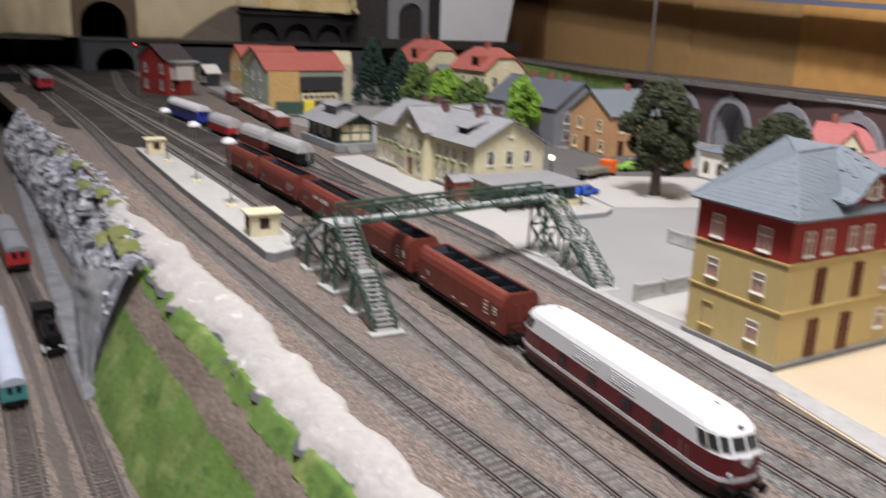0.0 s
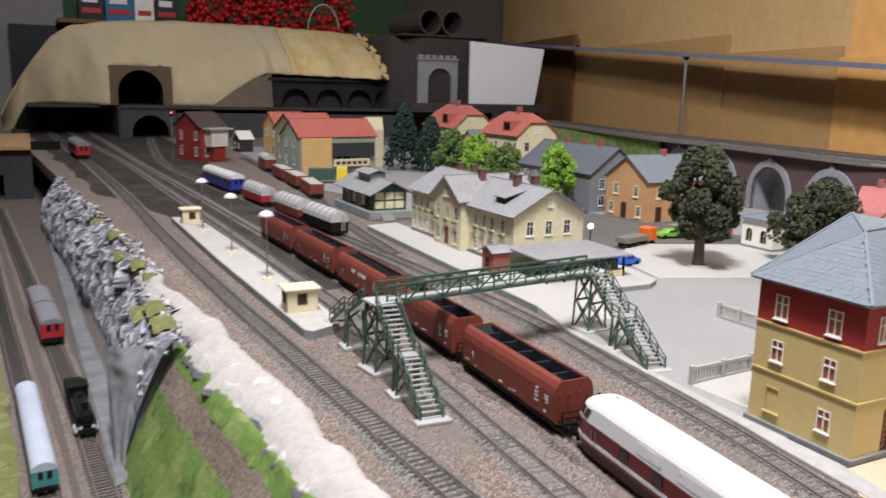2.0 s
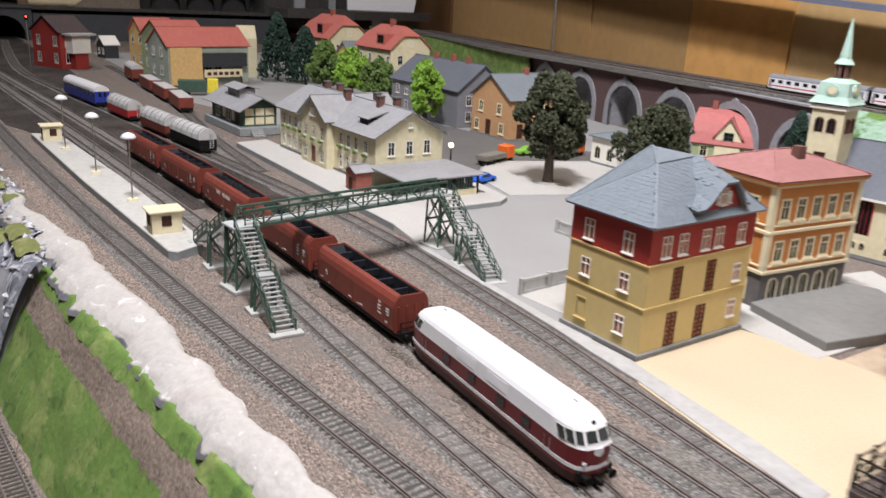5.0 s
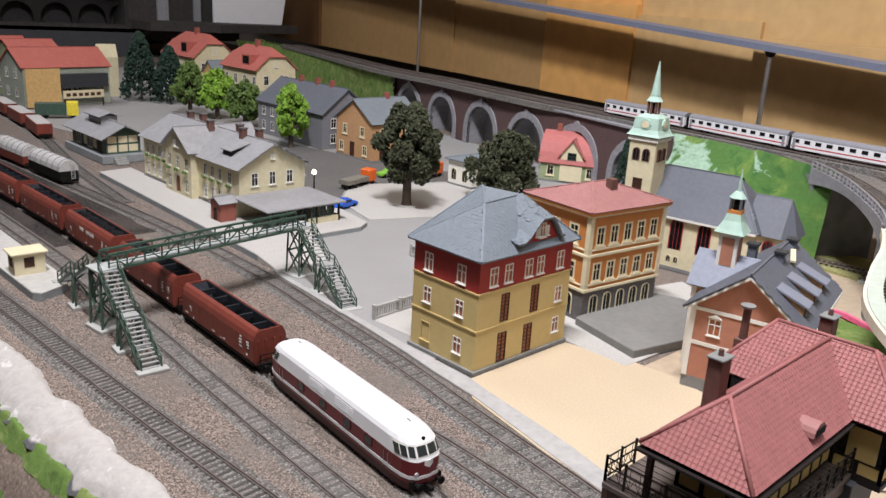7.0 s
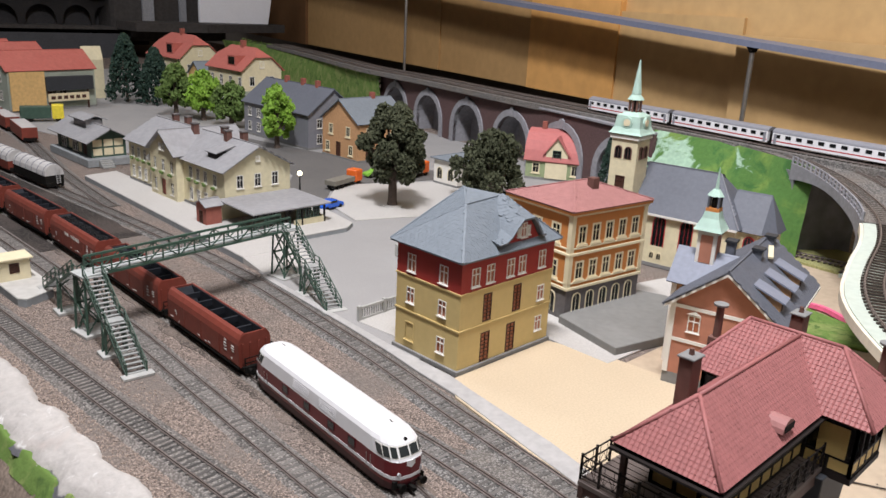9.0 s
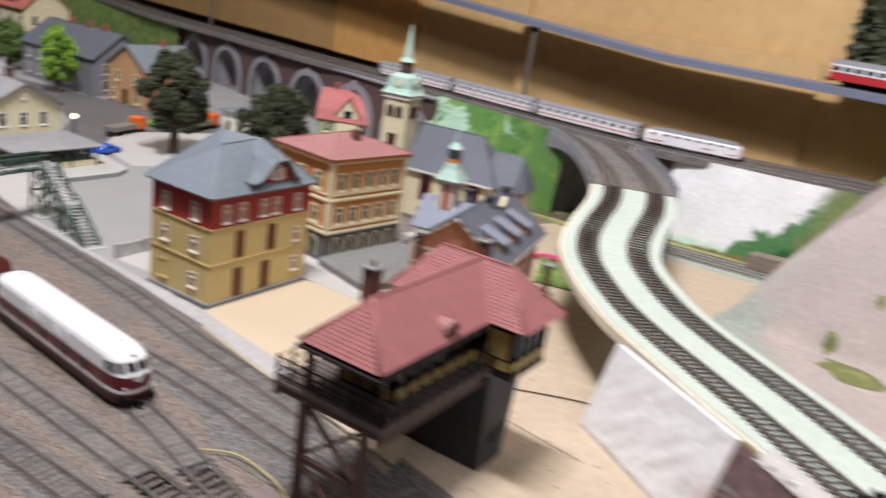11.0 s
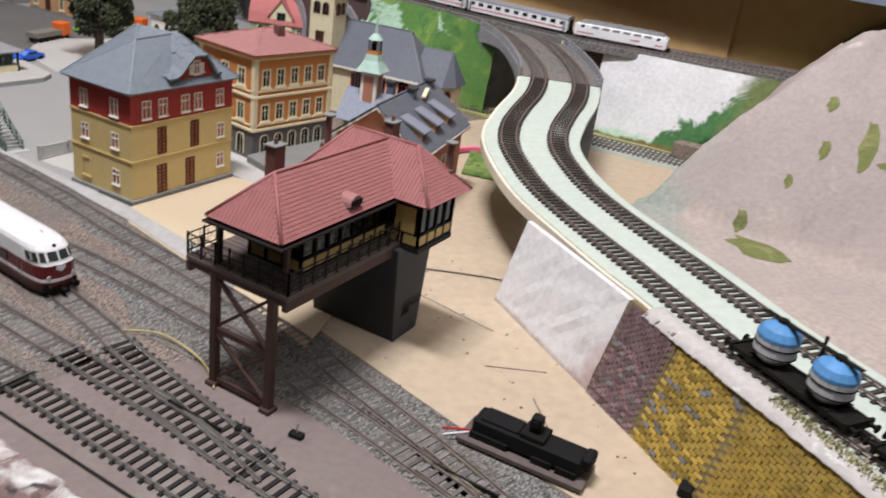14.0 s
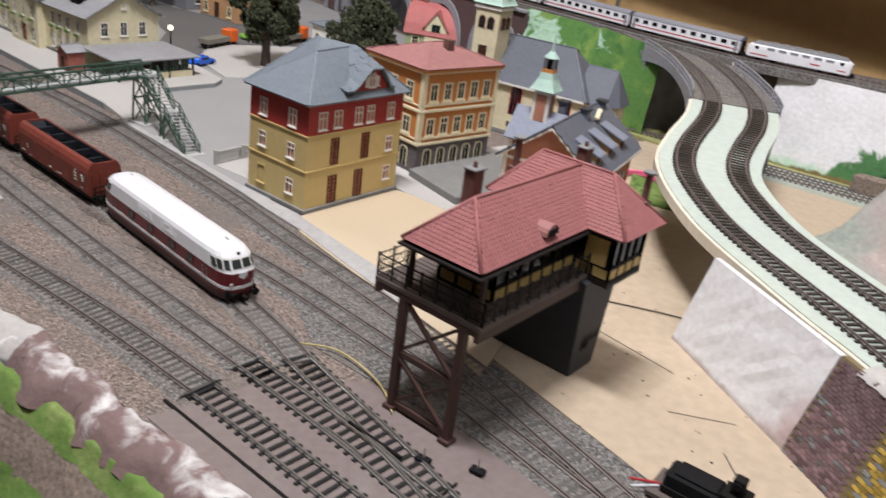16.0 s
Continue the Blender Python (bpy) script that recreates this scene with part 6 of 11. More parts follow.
# ---- signal box on stilts over the tracks ----
def stilt_signal_box():
    x, y = -18.0, -35.7
    b = tagged(empty("signal_box", x, y, 0.1, 0.0), "half-timbered railway signal box on stilts with a red tiled roof", "signal box")
    zf = 9.0
    # stem: dark grey tower tapering to its base
    s = Geo()
    lo, hi = [(13.9, 0.2), (17.4, 0.2), (17.4, 8.4), (13.9, 8.4)], [(12.2, -0.4), (17.2, -0.4), (17.2, 8.0), (12.2, 8.0)]
    s.loft([[(a, c, 0.0) for a, c in lo], [(a, c, 8.9) for a, c in hi]])
    stem = part("tower_stem", s, M["tower_grey"], b, "dark grey rendered tower stem", bevel=0.06)
    window_at(b, put(14.6, 0.02, 2.4), "bars", 0.8, 1.5)
    window_at(b, put(15.8, 0.02, 2.9), "bars", 1.2, 1.6)
    window_at(b, put(13.35, 6.2, 4.6, -90), "bars", 1.2, 1.4)
    window_at(b, put(13.35, 2.4, 4.9, -90), "bars", 1.0, 1.2)
    # platform with a plank deck and trusses below
    deck = part("platform", Geo().box(0.2, 0, zf, 13.5, 8.9, zf + 0.35), M["deck_brown"], b, bevel=0.04)
    for k in range(25):
        part("plank", Geo().box(0.25 + k * 0.53, 0.1, zf + 0.35, 0.7 + k * 0.53, 8.8, zf + 0.42), M["deck_brown"], deck)
    for yy in (0.25, 8.65):
        part("girder", Geo().box(0.2, yy - 0.18, zf - 0.75, 13.5, yy + 0.18, zf), M["timber_brown"], b)
    # four-legged trestle at the track side
    for lx, ly in ((0.5, 1.4), (0.5, 6.4)):
        part("leg", Geo().box(lx - 0.28, ly - 0.28, 0, lx + 0.28, ly + 0.28, zf - 0.2), M["timber_brown"], b, bevel=0.04)
        part("foot", Geo().box(lx - 0.5, ly - 0.45, 0, lx + 0.5, ly + 0.45, 0.35), M["timber_brown"], b, bevel=0.05)
    for z in (0.3, 4.3):
        part("crossbeam", Geo().box(0.35, 1.4, z, 0.65, 6.4, z + 0.42), M["timber_brown"], b)
    for z0, z1 in ((0.6, 4.3), (4.7, 8.6)):
        part("brace", Geo().beam((0.44, 1.5, z0), (0.44, 6.3, z1), 0.3, 0.22), M["timber_brown"], b)
        part("brace", Geo().beam((0.58, 6.3, z0), (0.58, 1.5, z1), 0.3, 0.22), M["timber_brown"], b)
    part("headstock", Geo().box(0.25, 0.1, zf - 0.45, 0.75, 8.8, zf), M["timber_brown"], b, bevel=0.03)
    # cabin: long room and a wing over the stem
    def cabin(x0, y0, x1, y1, z0, z1, n):
        part("cabin_wall", Geo().box(x0 + 0.05, y0 + 0.05, z0, x1 - 0.05, y1 - 0.05, z1), M["glass_dark"], b, "dark glazed cabin wall")
        for q, w, lab in (((x0, y0), (1, 0), x1 - x0), ((x0, y1), (1, 0), x1 - x0), ((x0, y0), (0, 1), y1 - y0), ((x1, y0), (0, 1), y1 - y0)):
            m = max(2, round(lab / 1.35))
            for k in range(m + 1):
                a = (q[0] + w[0] * lab * k / m, q[1] + w[1] * lab * k / m)
                part("post", Geo().box(a[0] - 0.09, a[1] - 0.09, z0, a[0] + 0.09, a[1] + 0.09, z1), M["timber_dark"], b)
            for z in (z0, z0 + 0.95, z1 - 0.3):
                e = (q[0] + w[0] * lab, q[1] + w[1] * lab)
                part("rail_timber", Geo().box(q[0] - 0.08 + 0, q[1] - 0.08, z, e[0] + 0.08, e[1] + 0.08, z + 0.16), M["timber_dark"], b)
            for k in range(m):
                c0, c1 = (k + 0.1) / m * lab, (k + 0.9) / m * lab
                p0 = (q[0] + w[0] * c0, q[1] + w[1] * c0)
                p1 = (q[0] + w[0] * c1, q[1] + w[1] * c1)
                o = 0.055
                part("panel", Geo().box(min(p0[0], p1[0]) - o * (w[0] == 0), min(p0[1], p1[1]) - o * (w[1] == 0), z0 + 0.2, max(p0[0], p1[0]) + o * (w[0] == 0), max(p0[1], p1[1]) + o * (w[1] == 0), z0 + 0.92), M["panel_yellow"], b, "yellow plaster panel")
    cabin(3.2, 1.5, 13.0, 6.0, zf + 0.42, zf + 3.7, 7)
    cabin(13.0, -1.5, 17.8, 8.4, zf + 0.2, zf + 3.7, 4)
    part("panel", Geo().box(12.88, -1.1, zf + 1.3, 12.97, 0.6, zf + 3.3), M["panel_yellow"], b, "yellow plaster panel")
    part("wing_floor", Geo().box(12.9, -1.65, zf - 0.2, 17.9, 8.6, zf + 0.2), M["timber_dark"], b)
    # roof: hipped over the long room, a cross hip over the wing
    ze = zf + 3.75
    rise = 3.0
    A = [(-0.1, 0.45, ze), (12.6, 0.45, ze), (12.6, 6.8, ze), (-0.1, 6.8, ze)]
    r0 = (2.6, 3.6, ze + rise + 0.15)
    B = [(12.2, -2.5, ze), (18.6, -2.5, ze), (18.6, 9.4, ze), (12.2, 9.4, ze)]
    q0, q1 = (15.4, 0.9, ze + rise + 0.25), (15.4, 6.9, ze + rise + 0.25)
    faces = [[A[0], A[1], (15.6, 4.1 - 0, ze + rise), r0], [A[2], A[3], r0, (15.6, 4.1, ze + rise)], [A[3], A[0], r0],
             [B[0], B[1], q0], [B[1], B[2], q1, q0], [B[2], B[3], q1], [B[3], B[0], q0, q1]]
    rk = (15.4, 3.6, ze + rise + 0.15)
    faces[0] = [A[0], (12.4, 0.45, ze), rk, r0]
    faces[1] = [(12.4, 6.8, ze), A[3], r0, rk]
    roof, tiles = Geo(), Geo()
    for f in faces:
        slab(roof, [(p[0], p[1], p[2] + 0.2) for p in f], 0.2)
        shingles(tiles, [(p[0], p[1], p[2] + 0.2) for p in f], 0.3, 0.29, 0.055, 1.2, 0.004, False, True)
    ob = part("roof", roof, M["tile_red"], b, "red plain-tiled hipped roof")
    tagged(part("tile_layer", tiles, M["tile_red"], ob), kind="stuff")
    for p, q in ((r0, rk), (A[0], r0), (A[3], r0), (B[0], q0), (B[1], q0), (B[2], q1), (B[3], q1), (q0, q1)):
        part("ridge_tile", Geo().rod(Vector(p) + V(0, 0, 0.22), Vector(q) + V(0, 0, 0.22), 0.13, 8), M["tile_red"], ob, smooth=True)
    part("soffit", Geo().box(-0.4, 0.2, ze - 0.16, 18.3, 6.8, ze - 0.02), M["timber_dark"], b)
    n = 8
    dm = Geo().loft([[(7.6 + 0.75 * math.cos(math.pi * i / n), 0.55 + d, ze + 0.75 + 0.75 * math.sin(math.pi * i / n)) for i in range(n + 1)] for d in (0.0, 1.9)])
    part("dormer", dm, M["tile_plain"], ob, "small round-topped roof dormer")
    part("dormer_opening", Geo().box(7.0, 0.5, ze + 0.8, 8.2, 0.6, ze + 1.2), M["black"], ob)
    for cx, cy, hh, r in ((4.7, 5.4, 4.3, 0.54), (17.1, 4.4, 4.1, 0.52)):
        c = part("chimney", Geo().box(cx - r, cy - r * 0.8, ze, cx + r, cy + r * 0.8, ze + hh), M["chimney"], b, "dark red-brown chimney stack", bevel=0.05)
        part("chimney_cap", Geo().box(cx - r - 0.1, cy - r * 0.8 - 0.1, ze + hh, cx + r + 0.1, cy + r * 0.8 + 0.1, ze + hh + 0.14), M["stone_plinth"], c, bevel=0.04)
        part("chimney_pot", Geo().tube(cx, cy, ze + hh + 0.14, ze + hh + 0.5, 0.16, 0.14, 10), M["chimney"], c)
    for cx, cy, hh in ((17.4, -0.9, 3.7), (14.5, 8.6, 4.0)):
        c = part("chimney", Geo().box(cx - 0.42, cy - 0.42, ze, cx + 0.42, cy + 0.42, ze + hh * 0.45), M["chimney"], b, bevel=0.04)
        part("chimney_shaft", Geo().tube(cx, cy, ze + hh * 0.45, ze + hh, 0.27, 0.25, 12), M["chimney"], c)
        part("chimney_cap", Geo().tube(cx, cy, ze + hh, ze + hh + 0.14, 0.48, 0.5, 12), M["stone_plinth"], c)
    for px_, py_ in ((0.9, 0.8), (0.9, 6.5)):
        part("roof_post", Geo().box(px_ - 0.16, py_ - 0.16, zf + 0.4, px_ + 0.16, py_ + 0.16, ze), M["timber_brown"], b)
    # balustrade
    def balustrade(p, q):
        p, q = Vector(p), Vector(q)
        n = max(2, round((q - p).length / 1.2))
        for z in (0.25, 0.95, 1.5):
            part("handrail", Geo().beam(p + V(0, 0, z), q + V(0, 0, z), 0.07), M["timber_dark"], b)
        for k in range(n + 1):
            a = p.lerp(q, k / n)
            part("baluster", Geo().box(a.x - 0.06, a.y - 0.06, a.z, a.x + 0.06, a.y + 0.06, a.z + 1.65), M["timber_dark"], b)
        bars = Geo()
        for k in range(n * 4):
            a, c = p.lerp(q, k / (n * 4)), p.lerp(q, (k + 1) / (n * 4))
            bars.beam(a + V(0, 0, 0.25), c + V(0, 0, 0.95), 0.026) if k % 2 else bars.beam(a + V(0, 0, 0.95), c + V(0, 0, 0.25), 0.026)
            if k % 2:
                bars.beam(a + V(0, 0, 0.25), a + V(0, 0, 1.5), 0.026)
        part("ironwork", bars, M["timber_dark"], b)
    z = zf + 0.42
    balustrade((0.3, 0.05, z), (12.7, 0.05, z))
    balustrade((0.3, 0.05, z), (0.3, 8.8, z))
    balustrade((0.3, 8.8, z), (3.2, 8.8, z))
    return b


stilt_signal_box()


# ---- footbridge ----
def stairs(b, x, y, ztop, run, turn, zbot=0.2, landing=True, steps=24):
    """A railed stair that goes down towards local -y from (x, y)."""
    base = put(x, y, 0, turn)
    w = 0.95
    segs = [((0, ztop), (-run * 0.42, ztop - (ztop - zbot) * 0.47)), ((-run * 0.53, ztop - (ztop - zbot) * 0.47), (-run, zbot))] if landing else [((0, ztop), (-run, zbot))]
    for (y0, z0), (y1, z1) in segs:
        n = max(5, round(steps * (z0 - z1) / 7.0))
        for k in range(n):
            f = (k + 0.5) / n
            yy, zz = y0 + (y1 - y0) * f, z0 + (z1 - z0) * f
            part("step", Geo().box(-w, yy - 0.16, zz - 0.05, w, yy + 0.14, zz + 0.05), M["stair_grey"], b, at=base)
        for s in (-1, 1):
            part("stringer", Geo().beam((s * w, y0, z0 - 0.1), (s * w, y1, z1 - 0.1), 0.14, 0.36), M["bridge_green"], b, at=base)
            for dz in (0.6, 1.15):
                part("handrail", Geo().beam((s * w, y0, z0 + dz), (s * w, y1, z1 + dz), 0.09), M["bridge_green"], b, at=base)
            m = max(3, n // 3)
            for k in range(m + 1):
                f = k / m
                yy, zz = y0 + (y1 - y0) * f, z0 + (z1 - z0) * f
                part("rail_post", Geo().box(s * w - 0.06, yy - 0.06, zz - 0.2, s * w + 0.06, yy + 0.06, zz + 1.2), M["bridge_green"], b, at=base)
                if k < m:
                    g2 = (k + 1) / m
                    part("rail_brace", Geo().beam((s * w, yy, zz + 0.1), (s * w, y0 + (y1 - y0) * g2, z0 + (z1 - z0) * g2 + 1.1), 0.06), M["bridge_green"], b, at=base)
    if landing:
        ya, yb, zl = -run * 0.42, -run * 0.53, ztop - (ztop - zbot) * 0.47
        part("landing", Geo().box(-w, yb, zl - 0.08, w, ya, zl + 0.05), M["stair_grey"], b, at=base)
        for s in (-1, 1):
            for dz in (0.6, 1.15):
                part("handrail", Geo().beam((s * w, ya, zl + dz), (s * w, yb, zl + dz), 0.09), M["bridge_green"], b, at=base)
            for yy in (ya - 0.1, yb + 0.1):
                part("leg", Geo().beam((s * (w + 0.1), yy, 0.3), (s * (w - 0.1), yy, zl), 0.17), M["bridge_green"], b, at=base)
            part("leg_brace", Geo().beam((s * w, ya - 0.1, 0.4), (s * w, yb + 0.1, zl - 0.2), 0.1), M["bridge_green"], b, at=base)
            part("leg_brace", Geo().beam((s * w, yb + 0.1, 0.4), (s * w, ya - 0.1, zl - 0.2), 0.1), M["bridge_green"], b, at=base)
        for yy in (ya - 0.1, yb + 0.1):
            part("leg_brace", Geo().beam((-w, yy, 0.5), (w, yy, zl - 0.3), 0.1), M["bridge_green"], b, at=base)
        part("footing", Geo().box(-1.5, yb - 0.4, 0, 1.5, ya + 0.4, 0.35), M["concrete"], b, at=base, bevel=0.05)
    part("footing", Geo().box(-1.5, -run - 0.7, 0 if zbot < 0.5 else zbot - 0.2, 1.5, -run + 0.3, max(0.32, zbot + 0.05)), M["concrete"], b, at=base, bevel=0.06)


def bridge_tower(b, x, y, z, turn):
    base = put(x, y, 0, turn)
    r = 1.05
    part("footing", Geo().box(-1.7, -1.7, 0, 1.7, 1.7, 0.4), M["concrete"], b, at=base, bevel=0.06)
    for sx in (-1, 1):
        for sy in (-1, 1):
            part("tower_post", Geo().beam((sx * (r + 0.2), sy * (r + 0.2), 0.3), (sx * r, sy * r, z), 0.22), M["bridge_green"], b, at=base)
    for z0, z1 in ((0.5, z * 0.5), (z * 0.5, z - 0.3)):
        for s in (-1, 1):
            part("tower_brace", Geo().beam((s * r, -r, z0), (s * r, r, z1), 0.13), M["bridge_green"], b, at=base)
            part("tower_brace", Geo().beam((s * r, r, z0), (s * r, -r, z1), 0.13), M["bridge_green"], b, at=base)
            part("tower_brace", Geo().beam((-r, s * r, z0), (r, s * r, z1), 0.13), M["bridge_green"], b, at=base)
            part("tower_brace", Geo().beam((r, s * r, z0), (-r, s * r, z1), 0.13), M["bridge_green"], b, at=base)
    for s in (-1, 1):
        part("tower_beam", Geo().box(-r - 0.2, s * r - 0.1, z * 0.5 - 0.1, r + 0.2, s * r + 0.1, z * 0.5 + 0.1), M["bridge_green"], b, at=base)
    part("tower_deck", Geo().box(-1.4, -1.3, z - 0.12, 1.4, 1.3, z + 0.06), M["bridge_deck"], b, at=base)


def footbridge():
    b = tagged(empty("footbridge"), "green steel lattice footbridge with grey stairs across the tracks", "footbridge")
    A, B, z = Vector((-22.6, 31.6, 0)), Vector((3.2, 34.4, 0)), 6.7
    bridge_tower(b, A.x, A.y, z, 6)
    bridge_tower(b, B.x, B.y, z, 6)
    u = (B - A).normalized()
    nrm = Vector((-u.y, u.x, 0))
    L = (B - A).length
    part("deck_plate", Geo().box(0, -0.85, z - 0.05, L, 0.85, z + 0.08, Matrix.Translation(A) @ Matrix.Rotation(math.atan2(u.y, u.x), 4, "Z")), M["bridge_deck"], b, "pale grey walkway plate")
    n = 13
    for s in (-0.95, 0.95):
        o = A + nrm * s
        for dz, t in ((z - 0.15, 0.24), (z + 1.45, 0.24), (z + 0.55, 0.09)):
            part("chord", Geo().beam(o + V(0, 0, dz), o + u * L + V(0, 0, dz), t), M["bridge_green"], b)
        for k in range(n + 1):
            p = o + u * (L * k / n)
            part("upright", Geo().beam(p + V(0, 0, z - 0.1), p + V(0, 0, z + 1.45), 0.14), M["bridge_green"], b)
            if k < n:
                q = o + u * (L * (k + 1) / n)
                a, c = (p, q) if k % 2 else (q, p)
                part("diagonal", Geo().beam(a + V(0, 0, z - 0.1), c + V(0, 0, z + 1.4), 0.12), M["bridge_green"], b)
    stairs(b, -22.7, 30.4, z, 11.4, -4.5)
    stairs(b, 3.0, 33.2, z, 12.5, -10)
    stairs(b, -22.8, 33.0, z, 12.2, 176, 1.1)
    return b


footbridge()


# ---- platforms ----
def island_platform():
    p = tagged(empty("island_platform"), "long grey island platform with a pale top between the tracks", "platform", kind="structure")
    poly = [(-26.3, 43.4), (-25.6, 42.6), (-22.2, 44.2), (-21.6, 46.0), (-21.9, 80), (-23.2, 119), (-27.6, 121), (-27.3, 80)]
    part("platform_base", Geo().prism(poly, 0, 0.85), M["platform_side"], p)
    part("platform_paving", Geo().prism(poly, 0.85, 1.05), M["platform_top"], p, bevel=0.08)


island_platform()


def platform_hut(x, y, turn, W=3.4, D=2.6):
    h = tagged(empty("platform_hut", x, y, 1.05, turn), "small cream platform hut with a flat roof", "hut", "huts on the island platform")
    walls(h, W, D, [(0, 2.5, "cream")], {"front": [(1.2, 1.0, 0.9, 1.0, "brown_door")], "left": [(0.8, 1.0, 0.9, 1.0, "brown_door")], "right": [(0.8, 1.0, 0.9, 1.0, "brown_door")]})
    part("roof", Geo().box(-0.35, -0.35, 2.5, W + 0.35, D + 0.35, 2.75), M["cream"], h, bevel=0.06)


platform_hut(-26.2, 49.6, -2)
platform_hut(-27.0, 112, -2, 3.0, 2.6)


def yard_lamp(x, y, z, h):
    l = tagged(empty("yard_lamp", x, y, z), "tall yard lamp with a white dish shade on a round base", "lamp", "lamps of the island platform")
    part("base", Geo().tube(0, 0, 0, 0.3, 0.8, 0.7, 16), M["cream"], l, smooth=False)
    part("pole", Geo().tube(0, 0, 0.3, h, 0.11, 0.07, 8), M["steel"], l)
    part("shade", Geo().loft([[(r * math.cos(a), r * math.sin(a), z_) for a in [2 * math.pi * i / 16 for i in range(16)]] for r, z_ in ((0.95, h - 0.35), (1.0, h - 0.2), (0.75, h + 0.15), (0.25, h + 0.4))]), M["train_white"], l, "white dish shade", smooth=True)


for x, y, h in ((-24.1, 66, 8.6), (-24.6, 84, 8.6), (-25.0, 104, 8.6)):
    yard_lamp(x, y, 1.05, h)


def station_platform():
    p = tagged(empty("station_platform"), "grey station platform with a sloping end ramp", "platform", kind="structure")
    poly = [(1.6, 42), (2.2, 60), (3.6, 101), (10, 102), (10, 96), (9.5, 60), (24, 60), (26, 56), (24.5, 47.5), (22, 45.8), (13, 46), (11, 42)]
    part("platform_base", Geo().prism(poly, 0, 0.75), M["platform_side"], p)
    part("platform_paving", Geo().prism(poly, 0.75, 0.95), M["paving"], p, bevel=0.08)
    g = Geo()
    g.add([(1.5, 42, 0), (11, 42, 0), (9.5, 36.4, 0), (1.4, 37, 0), (1.5, 42, 0.95), (11, 42, 0.95), (9.5, 36.4, 0.25), (1.4, 37, 0.25)], [(3, 2, 1, 0), (4, 5, 6, 7), (0, 1, 5, 4), (1, 2, 6, 5), (2, 3, 7, 6), (3, 0, 4, 7)])
    part("end_ramp", g, M["paving"], p, bevel=0.05)


station_platform()


# ---- station building ----
def flower_box(parent, m):
    g = Geo()
    for k in range(34):
        r = random.uniform(0.1, 0.2)
        c = (random.uniform(-0.1, 1.0), -0.25 + random.uniform(-0.15, 0.1), -0.12 + random.uniform(-0.2, 0.22))
        g.add([(c[0] + r, c[1], c[2]), (c[0] - r, c[1], c[2]), (c[0], c[1] + r, c[2]), (c[0], c[1] - r, c[2]), (c[0], c[1], c[2] + r), (c[0], c[1], c[2] - r)], [(0, 2, 4), (2, 1, 4), (1, 3, 4), (3, 0, 4), (2, 0, 5), (1, 2, 5), (3, 1, 5), (0, 3, 5)])
    return part("flower_box", g, M["leaf_mid"], parent, "green window box", at=m)


